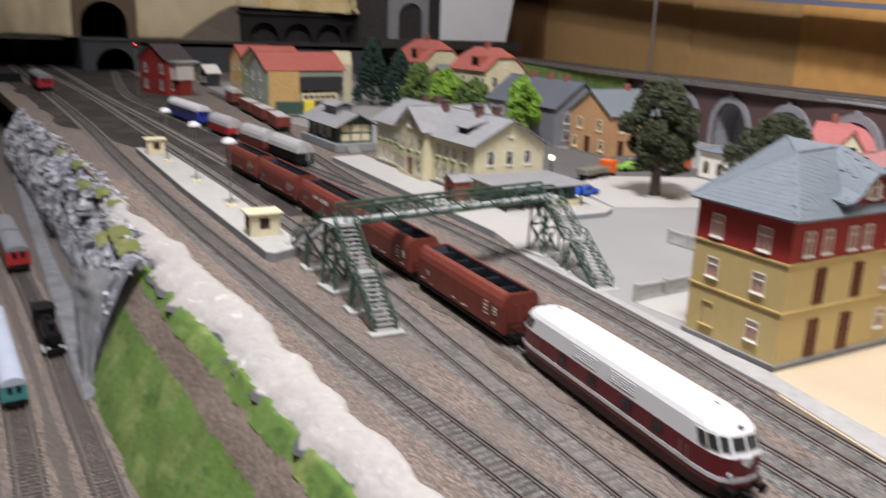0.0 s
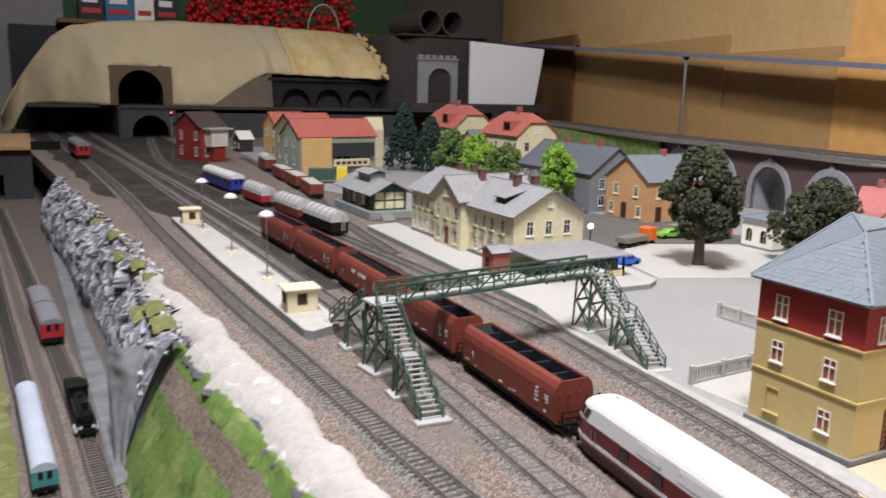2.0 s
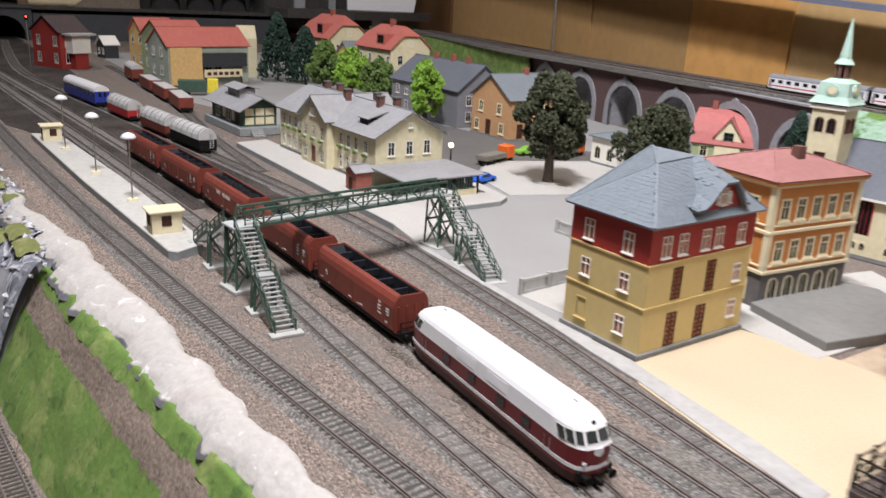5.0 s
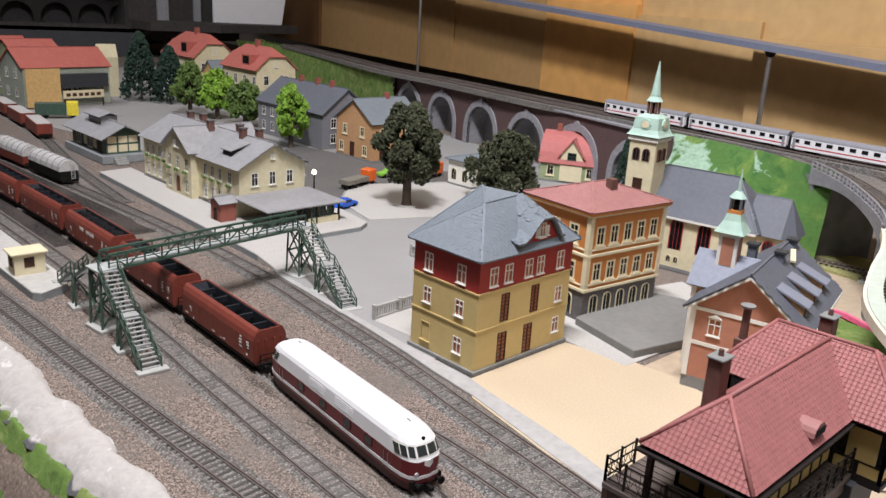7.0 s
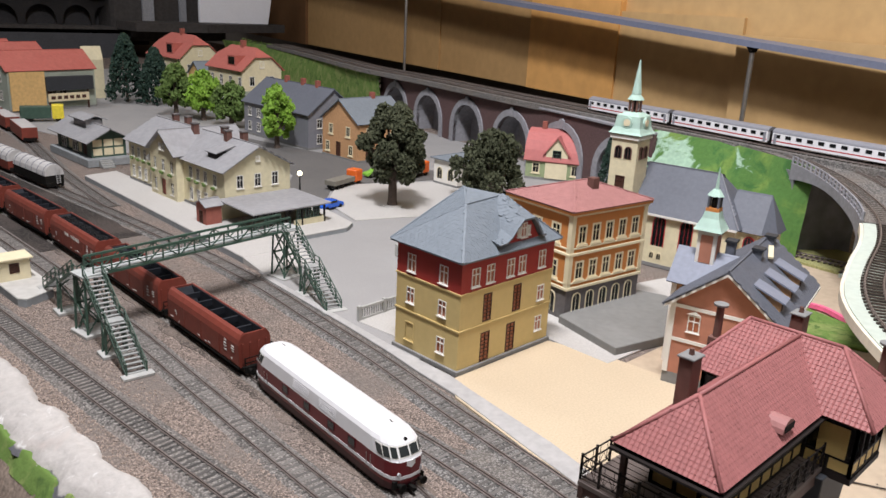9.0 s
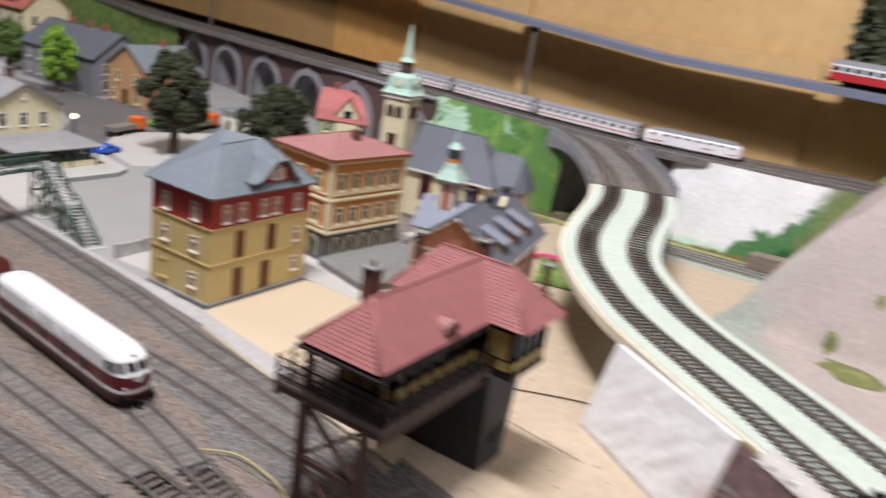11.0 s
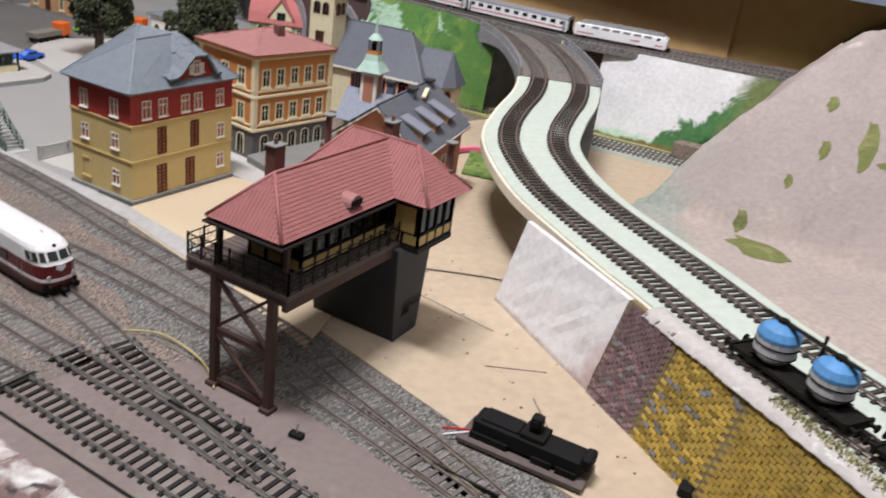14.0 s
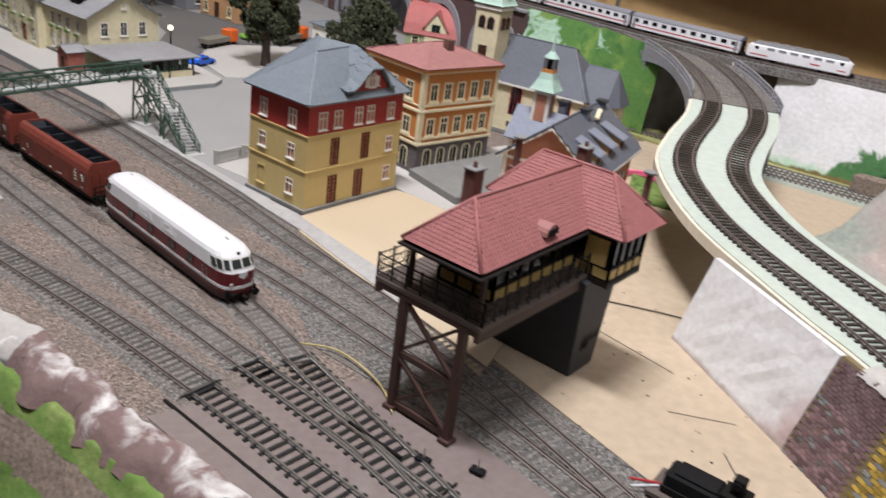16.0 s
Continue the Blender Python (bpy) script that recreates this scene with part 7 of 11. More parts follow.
def station():
    W, D, H = 34.0, 12.0, 7.6
    s = tagged(empty("station_building", 9.5, 94.5, 0.9, -90), "pale yellow two-storey station building with grey roofs", "station")
    front = []
    for u in [1.2, 3.6, 6.0, 8.4]:
        front += [(u, 4.6, 0.9, 1.8, "white_dark"), (u, 1.0, 0.9, 1.9, "white_dark")]
    for u in [22.8, 25.2, 27.6, 30.6]:
        front += [(u, 4.6, 0.9, 1.8, "white_dark"), (u, 1.0, 0.9, 1.9, "white_dark")]
    right = [(2.2, 4.6, 1.0, 1.9, "white_dark"), (5.4, 4.6, 1.0, 1.9, "white_dark"), (8.6, 4.6, 1.0, 1.9, "white_dark"), (2.2, 1.0, 1.0, 1.9, "white_dark"), (8.6, 1.0, 1.0, 1.9, "white_dark")]
    walls(s, W, D, [(0, H, "cream_wall")], {"front": front, "right": right})
    part("plinth", Geo().box(-0.12, -0.12, 0, W + 0.12, D + 0.12, 0.45), M["stone_plinth"], s)
    gable_roof(s, W, D, H, 3.3, 0.7, "roof_grey", "x", 0.22, (0.9, 0.7, 0.02, 1.3, 0.004), "cream_wall")
    window_at(s, put(W + 0.02, 5.7, 8.7, 90), "white_dark", 0.5, 0.6)
    # middle block stands forward with its own gable
    cx0, cx1, fy = 11.4, 20.8, -1.3
    mid = []
    for u in (1.2, 4.2, 7.2):
        mid += [(u, 4.6, 1.0, 1.9, "white_dark")]
    mid += [(1.2, 1.0, 1.0, 1.9, "white_dark"), (7.2, 1.0, 1.0, 1.9, "white_dark"), (4.0, 0.5, 1.4, 2.7, "door"), (3.7, 8.2, 0.6, 1.0, "white_dark"), (4.9, 8.2, 0.6, 1.0, "white_dark")]
    fm = put(cx0, fy)
    part("wall", wall_with_holes(Geo(), Matrix.Translation((cx0, fy, 0)), 0, cx1 - cx0, 0, H + 0.4, [w for w in mid if w[1] < 7]), M["cream_wall"], s)
    for x in (cx0, cx1 - 0.25):
        part("wall", Geo().box(x, fy + 0.25, 0, x + 0.25, 0, H + 0.4), M["cream_wall"], s)
    for u, v, w, h, style in mid:
        window_at(s, fm @ put(u, 0.08 if v < 7 else -0.04, v), style, w, h, "door" if style == "door" else "window")
    g = Geo()
    mw = (cx1 - cx0) / 2
    g.add([(cx0, fy, H + 0.4), (cx1, fy, H + 0.4), (cx0 + mw, fy, H + 3.6), (cx0, fy + 0.25, H + 0.4), (cx1, fy + 0.25, H + 0.4), (cx0 + mw, fy + 0.25, H + 3.6)], [(0, 1, 2), (5, 4, 3), (0, 3, 4, 1), (1, 4, 5, 2), (2, 5, 3, 0)])
    part("gable", g, M["cream_wall"], s)
    r = Geo()
    for sx, e in ((cx0 - 0.6, -1), (cx1 + 0.6, 1)):
        slab(r, [(sx, fy - 0.7, H + 0.2), (cx0 + mw, fy - 0.7, H + 3.85), (cx0 + mw, D + 0.7, H + 3.85), (sx, D + 0.7, H + 0.2)], 0.22)
    ob = part("cross_roof", r, M["roof_grey"], s)
    part("ridge_cap", Geo().beam((cx0 + mw, fy - 0.7, H + 3.85), (cx0 + mw, D + 0.7, H + 3.85), 0.22), M["roof_grey"], ob)
    for x, y in ((6, 6.4), (9.5, 7), (17, 4.4), (22.6, 6.8), (26, 5.4), (28.0, 7.2)):
        c = part("chimney", Geo().box(x - 0.5, y - 0.5, H + 1.4, x + 0.5, y + 0.5, H + 4.6), M["chimney"], s)
        part("chimney_cap", Geo().box(x - 0.6, y - 0.6, H + 4.6, x + 0.6, y + 0.6, H + 4.8), M["stone_dark"], c)
    d = part("dormer", Geo().box(27.0, 1.2, H + 0.8, 29.4, 4.0, H + 1.9), M["timber_dark"], s, "dark roof dormer")
    g = Geo()
    slab(g, [(26.6, 0.9, H + 1.9), (29.8, 0.9, H + 1.9), (29.8, 4.6, H + 2.9), (26.6, 4.6, H + 2.9)], 0.15)
    part("dormer_roof", g, M["roof_grey"], d)
    for u in (0.9, 3.3, 5.7, 8.1, 22.5, 24.9, 27.3, 30.3):
        flower_box(s, put(u + 0.3, -0.1, 4.4))
    for u in (12.5, 15.5, 18.5):
        flower_box(s, put(u + 0.1, fy - 0.1, 4.4))
    c = part("clock_bracket", Geo().beam((10.2, -0.1, 6.0), (10.2, -0.9, 6.0), 0.1), M["timber_dark"], s)
    part("clock", Geo().tube(0, 0, -0.08, 0.08, 0.55, 0.55, 16, pose(10.2, -0.9, 5.8, 0, 90, 0)), M["train_white"], c, "round white station clock")
    return s


station()


def porch():
    """Flat-roofed waiting hall against the station's gable."""
    p = tagged(empty("waiting_hall", 8.6, 50.7, 0.9, 0), "half-timbered open waiting hall with a flat grey roof", "pavilion")
    W, D, H = 12.8, 9.7, 3.2
    g = Geo()
    slab(g, [(-0.6, -0.7, H), (W + 0.8, -0.7, H), (W + 0.8, D, H + 0.2), (-0.6, D, H + 0.2)], 0.25)
    part("roof", g, M["roof_grey"], p, bevel=0.05)
    for x in (0.1, 2.9, 5.7, 8.5, W - 0.1):
        part("post", Geo().box(x - 0.13, -0.1, 0, x + 0.13, 0.16, H - 0.2), M["timber_dark"], p)
        if x < 8:
            part("bracket", Geo().beam((x, 0, H - 1.2), (x + 0.9, 0, H - 0.3), 0.12), M["timber_dark"], p)
    part("lintel", Geo().box(0, -0.1, H - 0.5, W, 0.16, H - 0.25), M["timber_dark"], p)
    for x in (7.6, 9.1, 10.6):
        window_at(p, put(x, 0.02, 1.2), "green", 1.0, 1.4)
    part("parapet", Geo().box(7.0, -0.05, 0, W, 0.1, 1.0), M["cream_wall"], p)
    for yy in (1.5, 4.0, 6.5):
        window_at(p, put(W, yy, 1.2, 90), "green", 1.6, 1.4)
    part("parapet", Geo().box(W - 0.1, 0.1, 0, W + 0.05, D, 1.0), M["cream_wall"], p)
    part("back_wall", Geo().box(0, D - 0.25, 0, W, D - 0.06, H - 0.1), M["cream_wall"], p)


porch()


def kiosk_shed():
    k = tagged(empty("shed", 5.2, 61.6, 0.95, -90), "small red-brown brick shed with a grey roof beside the station", "shed")
    walls(k, 3.0, 2.6, [(0, 2.9, "chimney_red")], {"front": [(1.0, 0.1, 0.9, 1.8, "brown_door")]})
    gable_roof(k, 3.0, 2.6, 2.9, 0.7, 0.35, "roof_grey", "y", 0.12, None, "chimney_red")


kiosk_shed()


def goods_shed():
    W, D, H = 18.0, 7.0, 5.4
    s = tagged(empty("goods_shed", 9.6, 130.5, 0.1, -90), "dark green half-timbered goods shed with a grey overhanging roof", "goods shed")
    part("ramp", Geo().box(-0.5, -1.6, 0, W + 2, D + 0.4, 1.5), M["platform_side"], s, bevel=0.06)
    walls(s, W, D, [(1.5, H, "bridge_green")], {"front": [(2.5, 1.9, 2.2, 2.6, "white_dark"), (8.5, 1.9, 2.2, 2.6, "white_dark"), (14.0, 1.9, 1.6, 2.6, "brown_door")]})
    for u in (0.3, 2.5, 4.6):
        for v in (1.9, 3.7):
            part("panel", Geo().box(W + 0.01, u, v, W + 0.08, u + 1.8, v + 1.4), M["cream"], s, "cream plaster panel")
    for u in (6.5, 11.6):
        part("panel", Geo().box(u, -0.07, 2.0, u + 1.5, 0.0, 4.6), M["cream"], s, "cream plaster panel")
    gable_roof(s, W, D, H, 1.8, 1.6, "roof_grey", "x", 0.2, None, "bridge_green")
    l = part("clerestory", Geo().box(5.0, 1.8, H + 0.6, 11.5, 5.2, H + 2.8), M["roof_grey"], s)
    g = Geo()
    slab(g, [(4.2, 1.0, H + 2.8), (12.3, 1.0, H + 2.8), (12.3, 3.5, H + 3.6), (4.2, 3.5, H + 3.6)], 0.18)
    slab(g, [(4.2, 6.0, H + 2.8), (12.3, 6.0, H + 2.8), (12.3, 3.5, H + 3.6), (4.2, 3.5, H + 3.6)], 0.18)
    part("clerestory_roof", g, M["roof_grey"], l)
    for k in range(4):
        part("stair_step", Geo().box(W + 2 + 0.5 * k, 0.5, 0, W + 2.5 + 0.5 * k, 3.0, 1.3 - 0.33 * k), M["stair_grey"], s)


goods_shed()


def railing_fence(x, y, L, turn, label="pale concrete balustrade fence on the square"):
    f = tagged(empty("fence", x, y, 0.25, turn), label, "fence", "fences of the square")
    part("base_rail", Geo().box(0, -0.12, 0, L, 0.12, 0.3), M["concrete"], f)
    part("top_rail", Geo().box(0, -0.14, 1.35, L, 0.14, 1.6), M["concrete"], f)
    n = max(2, round(L / 3.6))
    for k in range(n + 1):
        part("pillar", Geo().box(L * k / n - 0.2, -0.2, 0, L * k / n + 0.2, 0.2, 1.75), M["concrete"], f)
    m = round(L / 0.36)
    for k in range(m):
        part("baluster", Geo().box(L * (k + 0.3) / m, -0.06, 0.3, L * (k + 0.7) / m, 0.06, 1.35), M["concrete"], f)


railing_fence(1.1, 16.6, 7.8, 3)
railing_fence(20.2, 32.0, 5.8, -88)


# ---- town houses ----
def office():
    W, D, H = 12.8, 10.4, 13.0
    o = tagged(empty("town_hall", 20.0, 2.2, 0.26, -7), "orange and cream three-storey building on a dark stone ground floor", "house", "houses of the town")
    front, left = [], []
    for k in range(5):
        u = 1.3 + 2.3 * k
        front += [(u, 4.9, 1.0, 1.9, "cream"), (u, 9.2, 1.0, 1.9, "cream")]
        front.append((u - 0.1, 0.5, 1.2, 2.5, "cream_arch"))
    for k in range(3):
        u = 1.2 + 3.1 * k
        left += [(u, 4.9, 1.1, 1.9, "cream"), (u, 9.2, 1.1, 1.9, "cream")]
        left.append((u, 0.5, 1.3, 2.5, "cream_arch"))
    walls(o, W, D, [(0, 3.7, "stone_dark"), (3.7, 8.0, "orange_wall"), (8.0, H, "orange_wall")], {"front": front, "left": left})
    for z, t, d in ((3.6, 0.35, 0.22), (4.3, 0.2, 0.16), (7.75, 0.35, 0.22), (8.5, 0.2, 0.16), (H - 0.55, 0.3, 0.3)):
        part("cornice", Geo().box(-d, -d, z, W + d, D + d, z + t), M["cream"], o, bevel=0.04)
    for x, y in ((0, 0), (W, 0), (0, D)):
        part("corner_pilaster", Geo().box(x - 0.16 - 0.3 * (x > 0), y - 0.16 - 0.3 * (y > 0), 3.95, x + 0.16 + 0.3 * (x == 0), y + 0.16 + 0.3 * (y == 0), H - 0.55), M["cream"], o)
    for z in (4.3, 8.55):
        for k in range(5):
            part("balustrade_panel", Geo().box(1.0 + 2.3 * k, -0.12, z, 2.6 + 2.3 * k, 0, z + 0.5), M["cream"], o)
        for k in range(3):
            part("balustrade_panel", Geo().box(-0.12, D - 2.7 - 3.1 * k, z, 0, D - 0.9 - 3.1 * k, z + 0.5), M["cream"], o)
    part("eave_board", Geo().box(-0.5, -0.5, H - 0.25, W + 0.5, D + 0.5, H), M["orange_wall"], o)
    hip_roof(o, W, D, H, 1.9, 0.55, "tile_plain", slate=(0.6, 0.45, 0.02, 1.3, 0.004))
    c = part("chimney", Geo().box(6.2, 3.0, H + 0.8, 7.2, 4.0, H + 2.7), M["chimney"], o)
    return o


office()
solid("slab", Geo().prism([(16.4, -7.4), (30.5, -10.6), (35.5, -2.2), (34, 2), (19.0, 2.2)], 0.0, 1.15), M["slab_grey"], "thick dark grey terrace slab in front of the building", "terrace", bevel=0.08)


def gabled_house():
    W, D, H, rise = 15.4, 10.0, 8.7, 3.9
    h = tagged(empty("gabled_house", 17.3, -23.4, 0.1, 12), "salmon-red gabled house with white trim and dark slate roof", "house", "houses of the town")
    walls(h, W, D, [(0, 1.3, "stone_plinth"), (1.3, H, "salmon_wall")], {"left": [(1.9, 6.0, 1.0, 1.5, "white")], "front": [(1.6 + 3.3 * k, 3.4, 1.3, 2.8, "white_arch") for k in range(4)]})
    part("window_pediment", Geo().profile([(7.0, 7.7), (7.6, 8.05), (8.3, 7.7)], -0.2, 0.0), M["frame_white"], h)
    gable_roof(h, W, D, H, rise, 0.7, "slate_dark", "x", 0.25, (0.7, 0.55, 0.02, 1.3, 0.004), "salmon_wall")
    for z in (4.7, 8.15):
        part("white_band", Geo().box(-0.1, 0, z, -0.01, D, z + 0.34), M["frame_white"], h)
    for y in (0.0, D - 0.5):
        part("white_corner", Geo().box(-0.12, y, 1.3, -0.02, y + 0.5, H), M["frame_white"], h)
    for s in (0, 1):
        part("verge_board", Geo().beam((-0.5, -0.45 if s == 0 else D + 0.45, H - 0.5), (-0.5, D / 2, H + rise - 0.12), 0.42, 0.2), M["frame_white"], h)
    part("gutter", Geo().box(-0.5, -0.85, H - 0.66, W + 0.5, -0.65, H - 0.44), M["frame_white"], h, "pale gutter")
    for k in range(3):
        x = 1.6 + 4.3 * k
        d = part("dormer", Geo().profile([(0.5, H + 0.35), (0.5, H + 1.55), (3.2, H + 2.7), (3.2, H + 0.35)], x, x + 1.7), M["orange_brick"], h, "orange roof dormer")
        g = Geo()
        slab(g, [(x - 0.25, 0.1, H + 1.6), (x + 1.95, 0.1, H + 1.6), (x + 1.95, 3.1, H + 2.85), (x - 0.25, 3.1, H + 2.85)], 0.16)
        part("dormer_roof", g, M["slate_light"], d, "light slate dormer roof")
        part("dormer_pane", Geo().box(x + 0.45, 0.42, H + 0.7, x + 1.25, 0.52, H + 1.35), M["frame_brown"], d)
    for x, y, top in ((8.0, 4.4, 13.1), (14.4, 4.6, 13.0), (8.6, 7.2, 13.2)):
        c = part("chimney", Geo().box(x - 0.5, y - 0.42, H + 1.4, x + 0.5, y + 0.42, top), M["slate_dark"], h)
        part("chimney_cap", Geo().box(x - 0.66, y - 0.58, top, x + 0.66, y + 0.58, top + 0.22), M["tower_grey"], c)
    b = part("roof_plank", Geo().beam((9.2, 3.4, 12.15), (12.4, 4.1, 12.5), 0.5, 0.2), M["cream"], h, "cream board on the roof")
    # cross wing with a green turret
    part("wing_wall", Geo().box(5.3, D, 0, 9.9, D + 1.6, 9.0), M["orange_brick"], h)
    part("wing_corner", Geo().box(5.16, D + 1.2, 0, 5.3, D + 1.7, 9.0), M["frame_white"], h)
    g = Geo()
    for s in (-1, 1):
        slab(g, [(7.6 + s * 2.9, D / 2 + 1.0, 8.9), (7.6 + s * 2.9, D + 2.2, 8.9), (7.6, D + 2.2, 12.1), (7.6, D / 2 + 1.0, 12.1)], 0.22)
    part("wing_roof", g, M["slate_light"], h, "light slate wing roof")
    part("wing_gable", Geo().add([(5.3, D + 1.5, 9.0), (9.9, D + 1.5, 9.0), (7.6, D + 1.5, 11.7), (5.3, D + 1.6, 9.0), (9.9, D + 1.6, 9.0), (7.6, D + 1.6, 11.7)], [(0, 1, 2), (5, 4, 3), (0, 3, 4, 1), (1, 4, 5, 2), (2, 5, 3, 0)]), M["orange_brick"], h)
    cx, cy, z0 = 7.5, 9.2, 14.4
    t = part("turret", Geo().box(cx - 0.95, cy - 0.95, 9.5, cx + 0.95, cy + 0.95, z0), M["frame_white"], h, "white turret with red panels")
    for m in (put(cx - 0.95, cy, 0, -90), put(cx, cy - 0.95, 0, 0)):
        part("turret_panel", Geo().box(-0.6, -0.05, 11.0, 0.6, 0.02, z0 - 0.5), M["salmon_wall"], t, at=m)
    rings = []
    for r, z in ((1.45, z0), (1.25, z0 + 0.35), (0.85, z0 + 1.2), (0.68, z0 + 1.9)):
        rings.append([(cx + r * p, cy + r * q, z) for p, q in ((-1, -1), (1, -1), (1, 1), (-1, 1))])
    part("turret_roof", Geo().loft(rings), M["copper_green"], t, "pale green copper cap")
    part("lantern_base", Geo().box(cx - 0.66, cy - 0.66, z0 + 1.85, cx + 0.66, cy + 0.66, z0 + 2.25), M["orange_wall"], t)
    part("lantern", Geo().tube(cx, cy, z0 + 2.25, z0 + 3.5, 0.36, 0.36, 8), M["glass_dark"], t)
    for p, q in ((-1, -1), (1, -1), (1, 1), (-1, 1)):
        part("lantern_post", Geo().box(cx + p * 0.5 - 0.1, cy + q * 0.5 - 0.1, z0 + 2.2, cx + p * 0.5 + 0.1, cy + q * 0.5 + 0.1, z0 + 3.5), M["slate_dark"], t)
    part("lantern_cap", Geo().tube(cx, cy, z0 + 3.45, z0 + 4.1, 0.85, 0.35, 8), M["copper_green"], t)
    part("spire", Geo().tube(cx, cy, z0 + 4.1, z0 + 6.3, 0.2, 0.04, 8), M["copper_green"], t)
    return h


gabled_house()


def church():
    c = tagged(empty("church", 46.9, 11.0, 0.1, -82.5), "cream church with a slate nave roof and green copper spire", "church")
    W, D, H, rise = 14.8, 9.4, 8.2, 5.6
    front = [(3.3, 3.1, 1.7, 4.4, "red_arch"), (7.3, 3.1, 1.7, 4.4, "red_arch"), (11.3, 3.1, 1.7, 4.4, "red_arch")]
    for u in (3.2, 7.2, 11.2):
        front += [(u, 1.2, 0.6, 0.9, "cream_arch"), (u + 1.1, 1.2, 0.6, 0.9, "cream_arch")]
    walls(c, W, D, [(0, H, "cream_wall")], {"front": front})
    part("plinth", Geo().box(-0.1, -0.1, 0, W + 0.1, D + 0.1, 0.5), M["stone_plinth"], c)
    part("eave_board", Geo().box(-0.3, -0.6, H - 0.7, W + 0.3, -0.42, H - 0.4), M["frame_white"], c)
    # nave roof: gabled at the tower, hipped at the choir
    e, r0, r1 = 0.5, (-0.5, D / 2, H + rise), (W - 4.6, D / 2, H + rise)
    lo = H - e * rise / (D / 2)
    roof, tiles = Geo(), Geo()
    for f in ([(-e, -e, lo), (W + e, -e, lo), r1, r0], [(W + e, D + e, lo), (-e, D + e, lo), r0, r1], [(W + e, -e, lo), (W + e, D + e, lo), r1]):
        slab(roof, [(p[0], p[1], p[2] + 0.22) for p in f], 0.22)
        shingles(tiles, [(p[0], p[1], p[2] + 0.22) for p in f], 0.7, 0.5, 0.02, 1.3, 0.004)
    ob = part("roof", roof, M["slate_dark"], c)
    tagged(part("slate_layer", tiles, M["slate_dark"], ob), kind="stuff")
    for y in (-e, D + e):
        part("hip_flashing", Geo().beam((W + e, y, lo + 0.25), tuple(Vector(r1) + V(0, 0, 0.25)), 0.13), M["train_grey"], ob, "pale hip flashing")
    part("ridge_cap", Geo().beam(Vector(r0) + V(0, 0, 0.22), Vector(r1) + V(0, 0, 0.22), 0.2), M["slate_dark"], ob)
    part("gable", Geo().profile([(0, H), (D, H), (D / 2, H + rise)], 0.0, 0.25), M["cream_wall"], c)
    # choir, lower and rounded to three sides
    poly = [(W - 2, 1.3), (W + 2.6, 1.3), (W + 4.2, 3.2), (W + 4.2, 6.2), (W + 2.6, 8.1), (W - 2, 8.1)]
    part("choir", Geo().prism(poly, 0, 7.6), M["cream_wall"], c)
    window_at(c, put(W + 0.9, 1.26, 3.6), "red_arch", 1.3, 3.2)
    window_at(c, put(W + 3.05, 1.78, 3.6, 50), "red_arch", 1.2, 3.2)
    g = Geo()
    apex0, apex1 = (W - 2, 4.7, 12.3), (W + 2.7, 4.7, 12.3)
    p3 = [(x + (0.5 if x > W else 0), y + (0.5 if y > 4.7 else -0.5), 7.5) for x, y in poly]
    for f in ([p3[0], p3[1], apex1, apex0], [p3[1], p3[2], apex1], [p3[2], p3[3], apex1], [p3[3], p3[4], apex1], [p3[4], p3[5], apex0, apex1]):
        slab(g, f, 0.2)
    part("choir_roof", g, M["slate_dark"], c)
    # tower
    s = 4.0
    tx, ty = -2.2 - s / 2, 1.2 - s / 2
    t = part("tower", Geo().box(tx, ty, 0, tx + s, ty + s, 18.4), M["cream_wall"], c, bevel=0.05)
    for u in (0.75, 2.25):
        window_at(c, put(tx + u, ty - 0.06, 14.9), "dark_arch", 0.9, 1.7)
        window_at(c, put(tx + s + 0.06, ty + u, 14.9, 90), "dark_arch", 0.9, 1.7)
    window_at(c, put(tx + 1.3, ty - 0.06, 10.6), "brown_door", 1.2, 1.7)
    part("cornice", Geo().box(tx - 0.25, ty - 0.25, 17.7, tx + s + 0.25, ty + s + 0.25, 18.2), M["frame_white"], t)
    mx, my = tx + s / 2, ty + s / 2
    rings = [[(mx + r * a, my + r * b, z) for a, b in ((-1, -1), (1, -1), (1, 1), (-1, 1))] for r, z in ((2.5, 18.4), (2.25, 18.7), (1.95, 19.3), (1.75, 20.9), (0.9, 21.4))]
    part("tower_cap", Geo().loft(rings), M["copper_green"], t, "pale green copper clock cap")
    for m in (pose(mx, my - 1.9, 20.0, 90, 0, 0), pose(mx + 1.9, my, 20.0, 0, 90, 0)):
        part("clock_surround", Geo().tube(0, 0, -0.16, 0.16, 0.85, 0.8, 8, m), M["copper_green"], t)
        part("clock", Geo().tube(0, 0, -0.24, 0.24, 0.5, 0.5, 20, m), M["cream"], t, "round tower clock")
    for k in range(8):
        a = 2 * math.pi * k / 8
        part("lantern_post", Geo().box(mx + 0.8 * math.cos(a) - 0.13, my + 0.8 * math.sin(a) - 0.13, 21.2, mx + 0.8 * math.cos(a) + 0.13, my + 0.8 * math.sin(a) + 0.13, 23.2), M["chimney"], t)
    part("lantern_core", Geo().tube(mx, my, 21.2, 23.2, 0.45, 0.55, 8), M["glass_dark"], t)
    part("lantern_cap", Geo().tube(mx, my, 23.1, 23.9, 1.2, 0.62, 10), M["copper_green"], t)
    part("spire", Geo().tube(mx, my, 23.9, 28.6, 0.72, 0.06, 8), M["copper_green"], t, "tall pale green copper spire")
    return c


church()


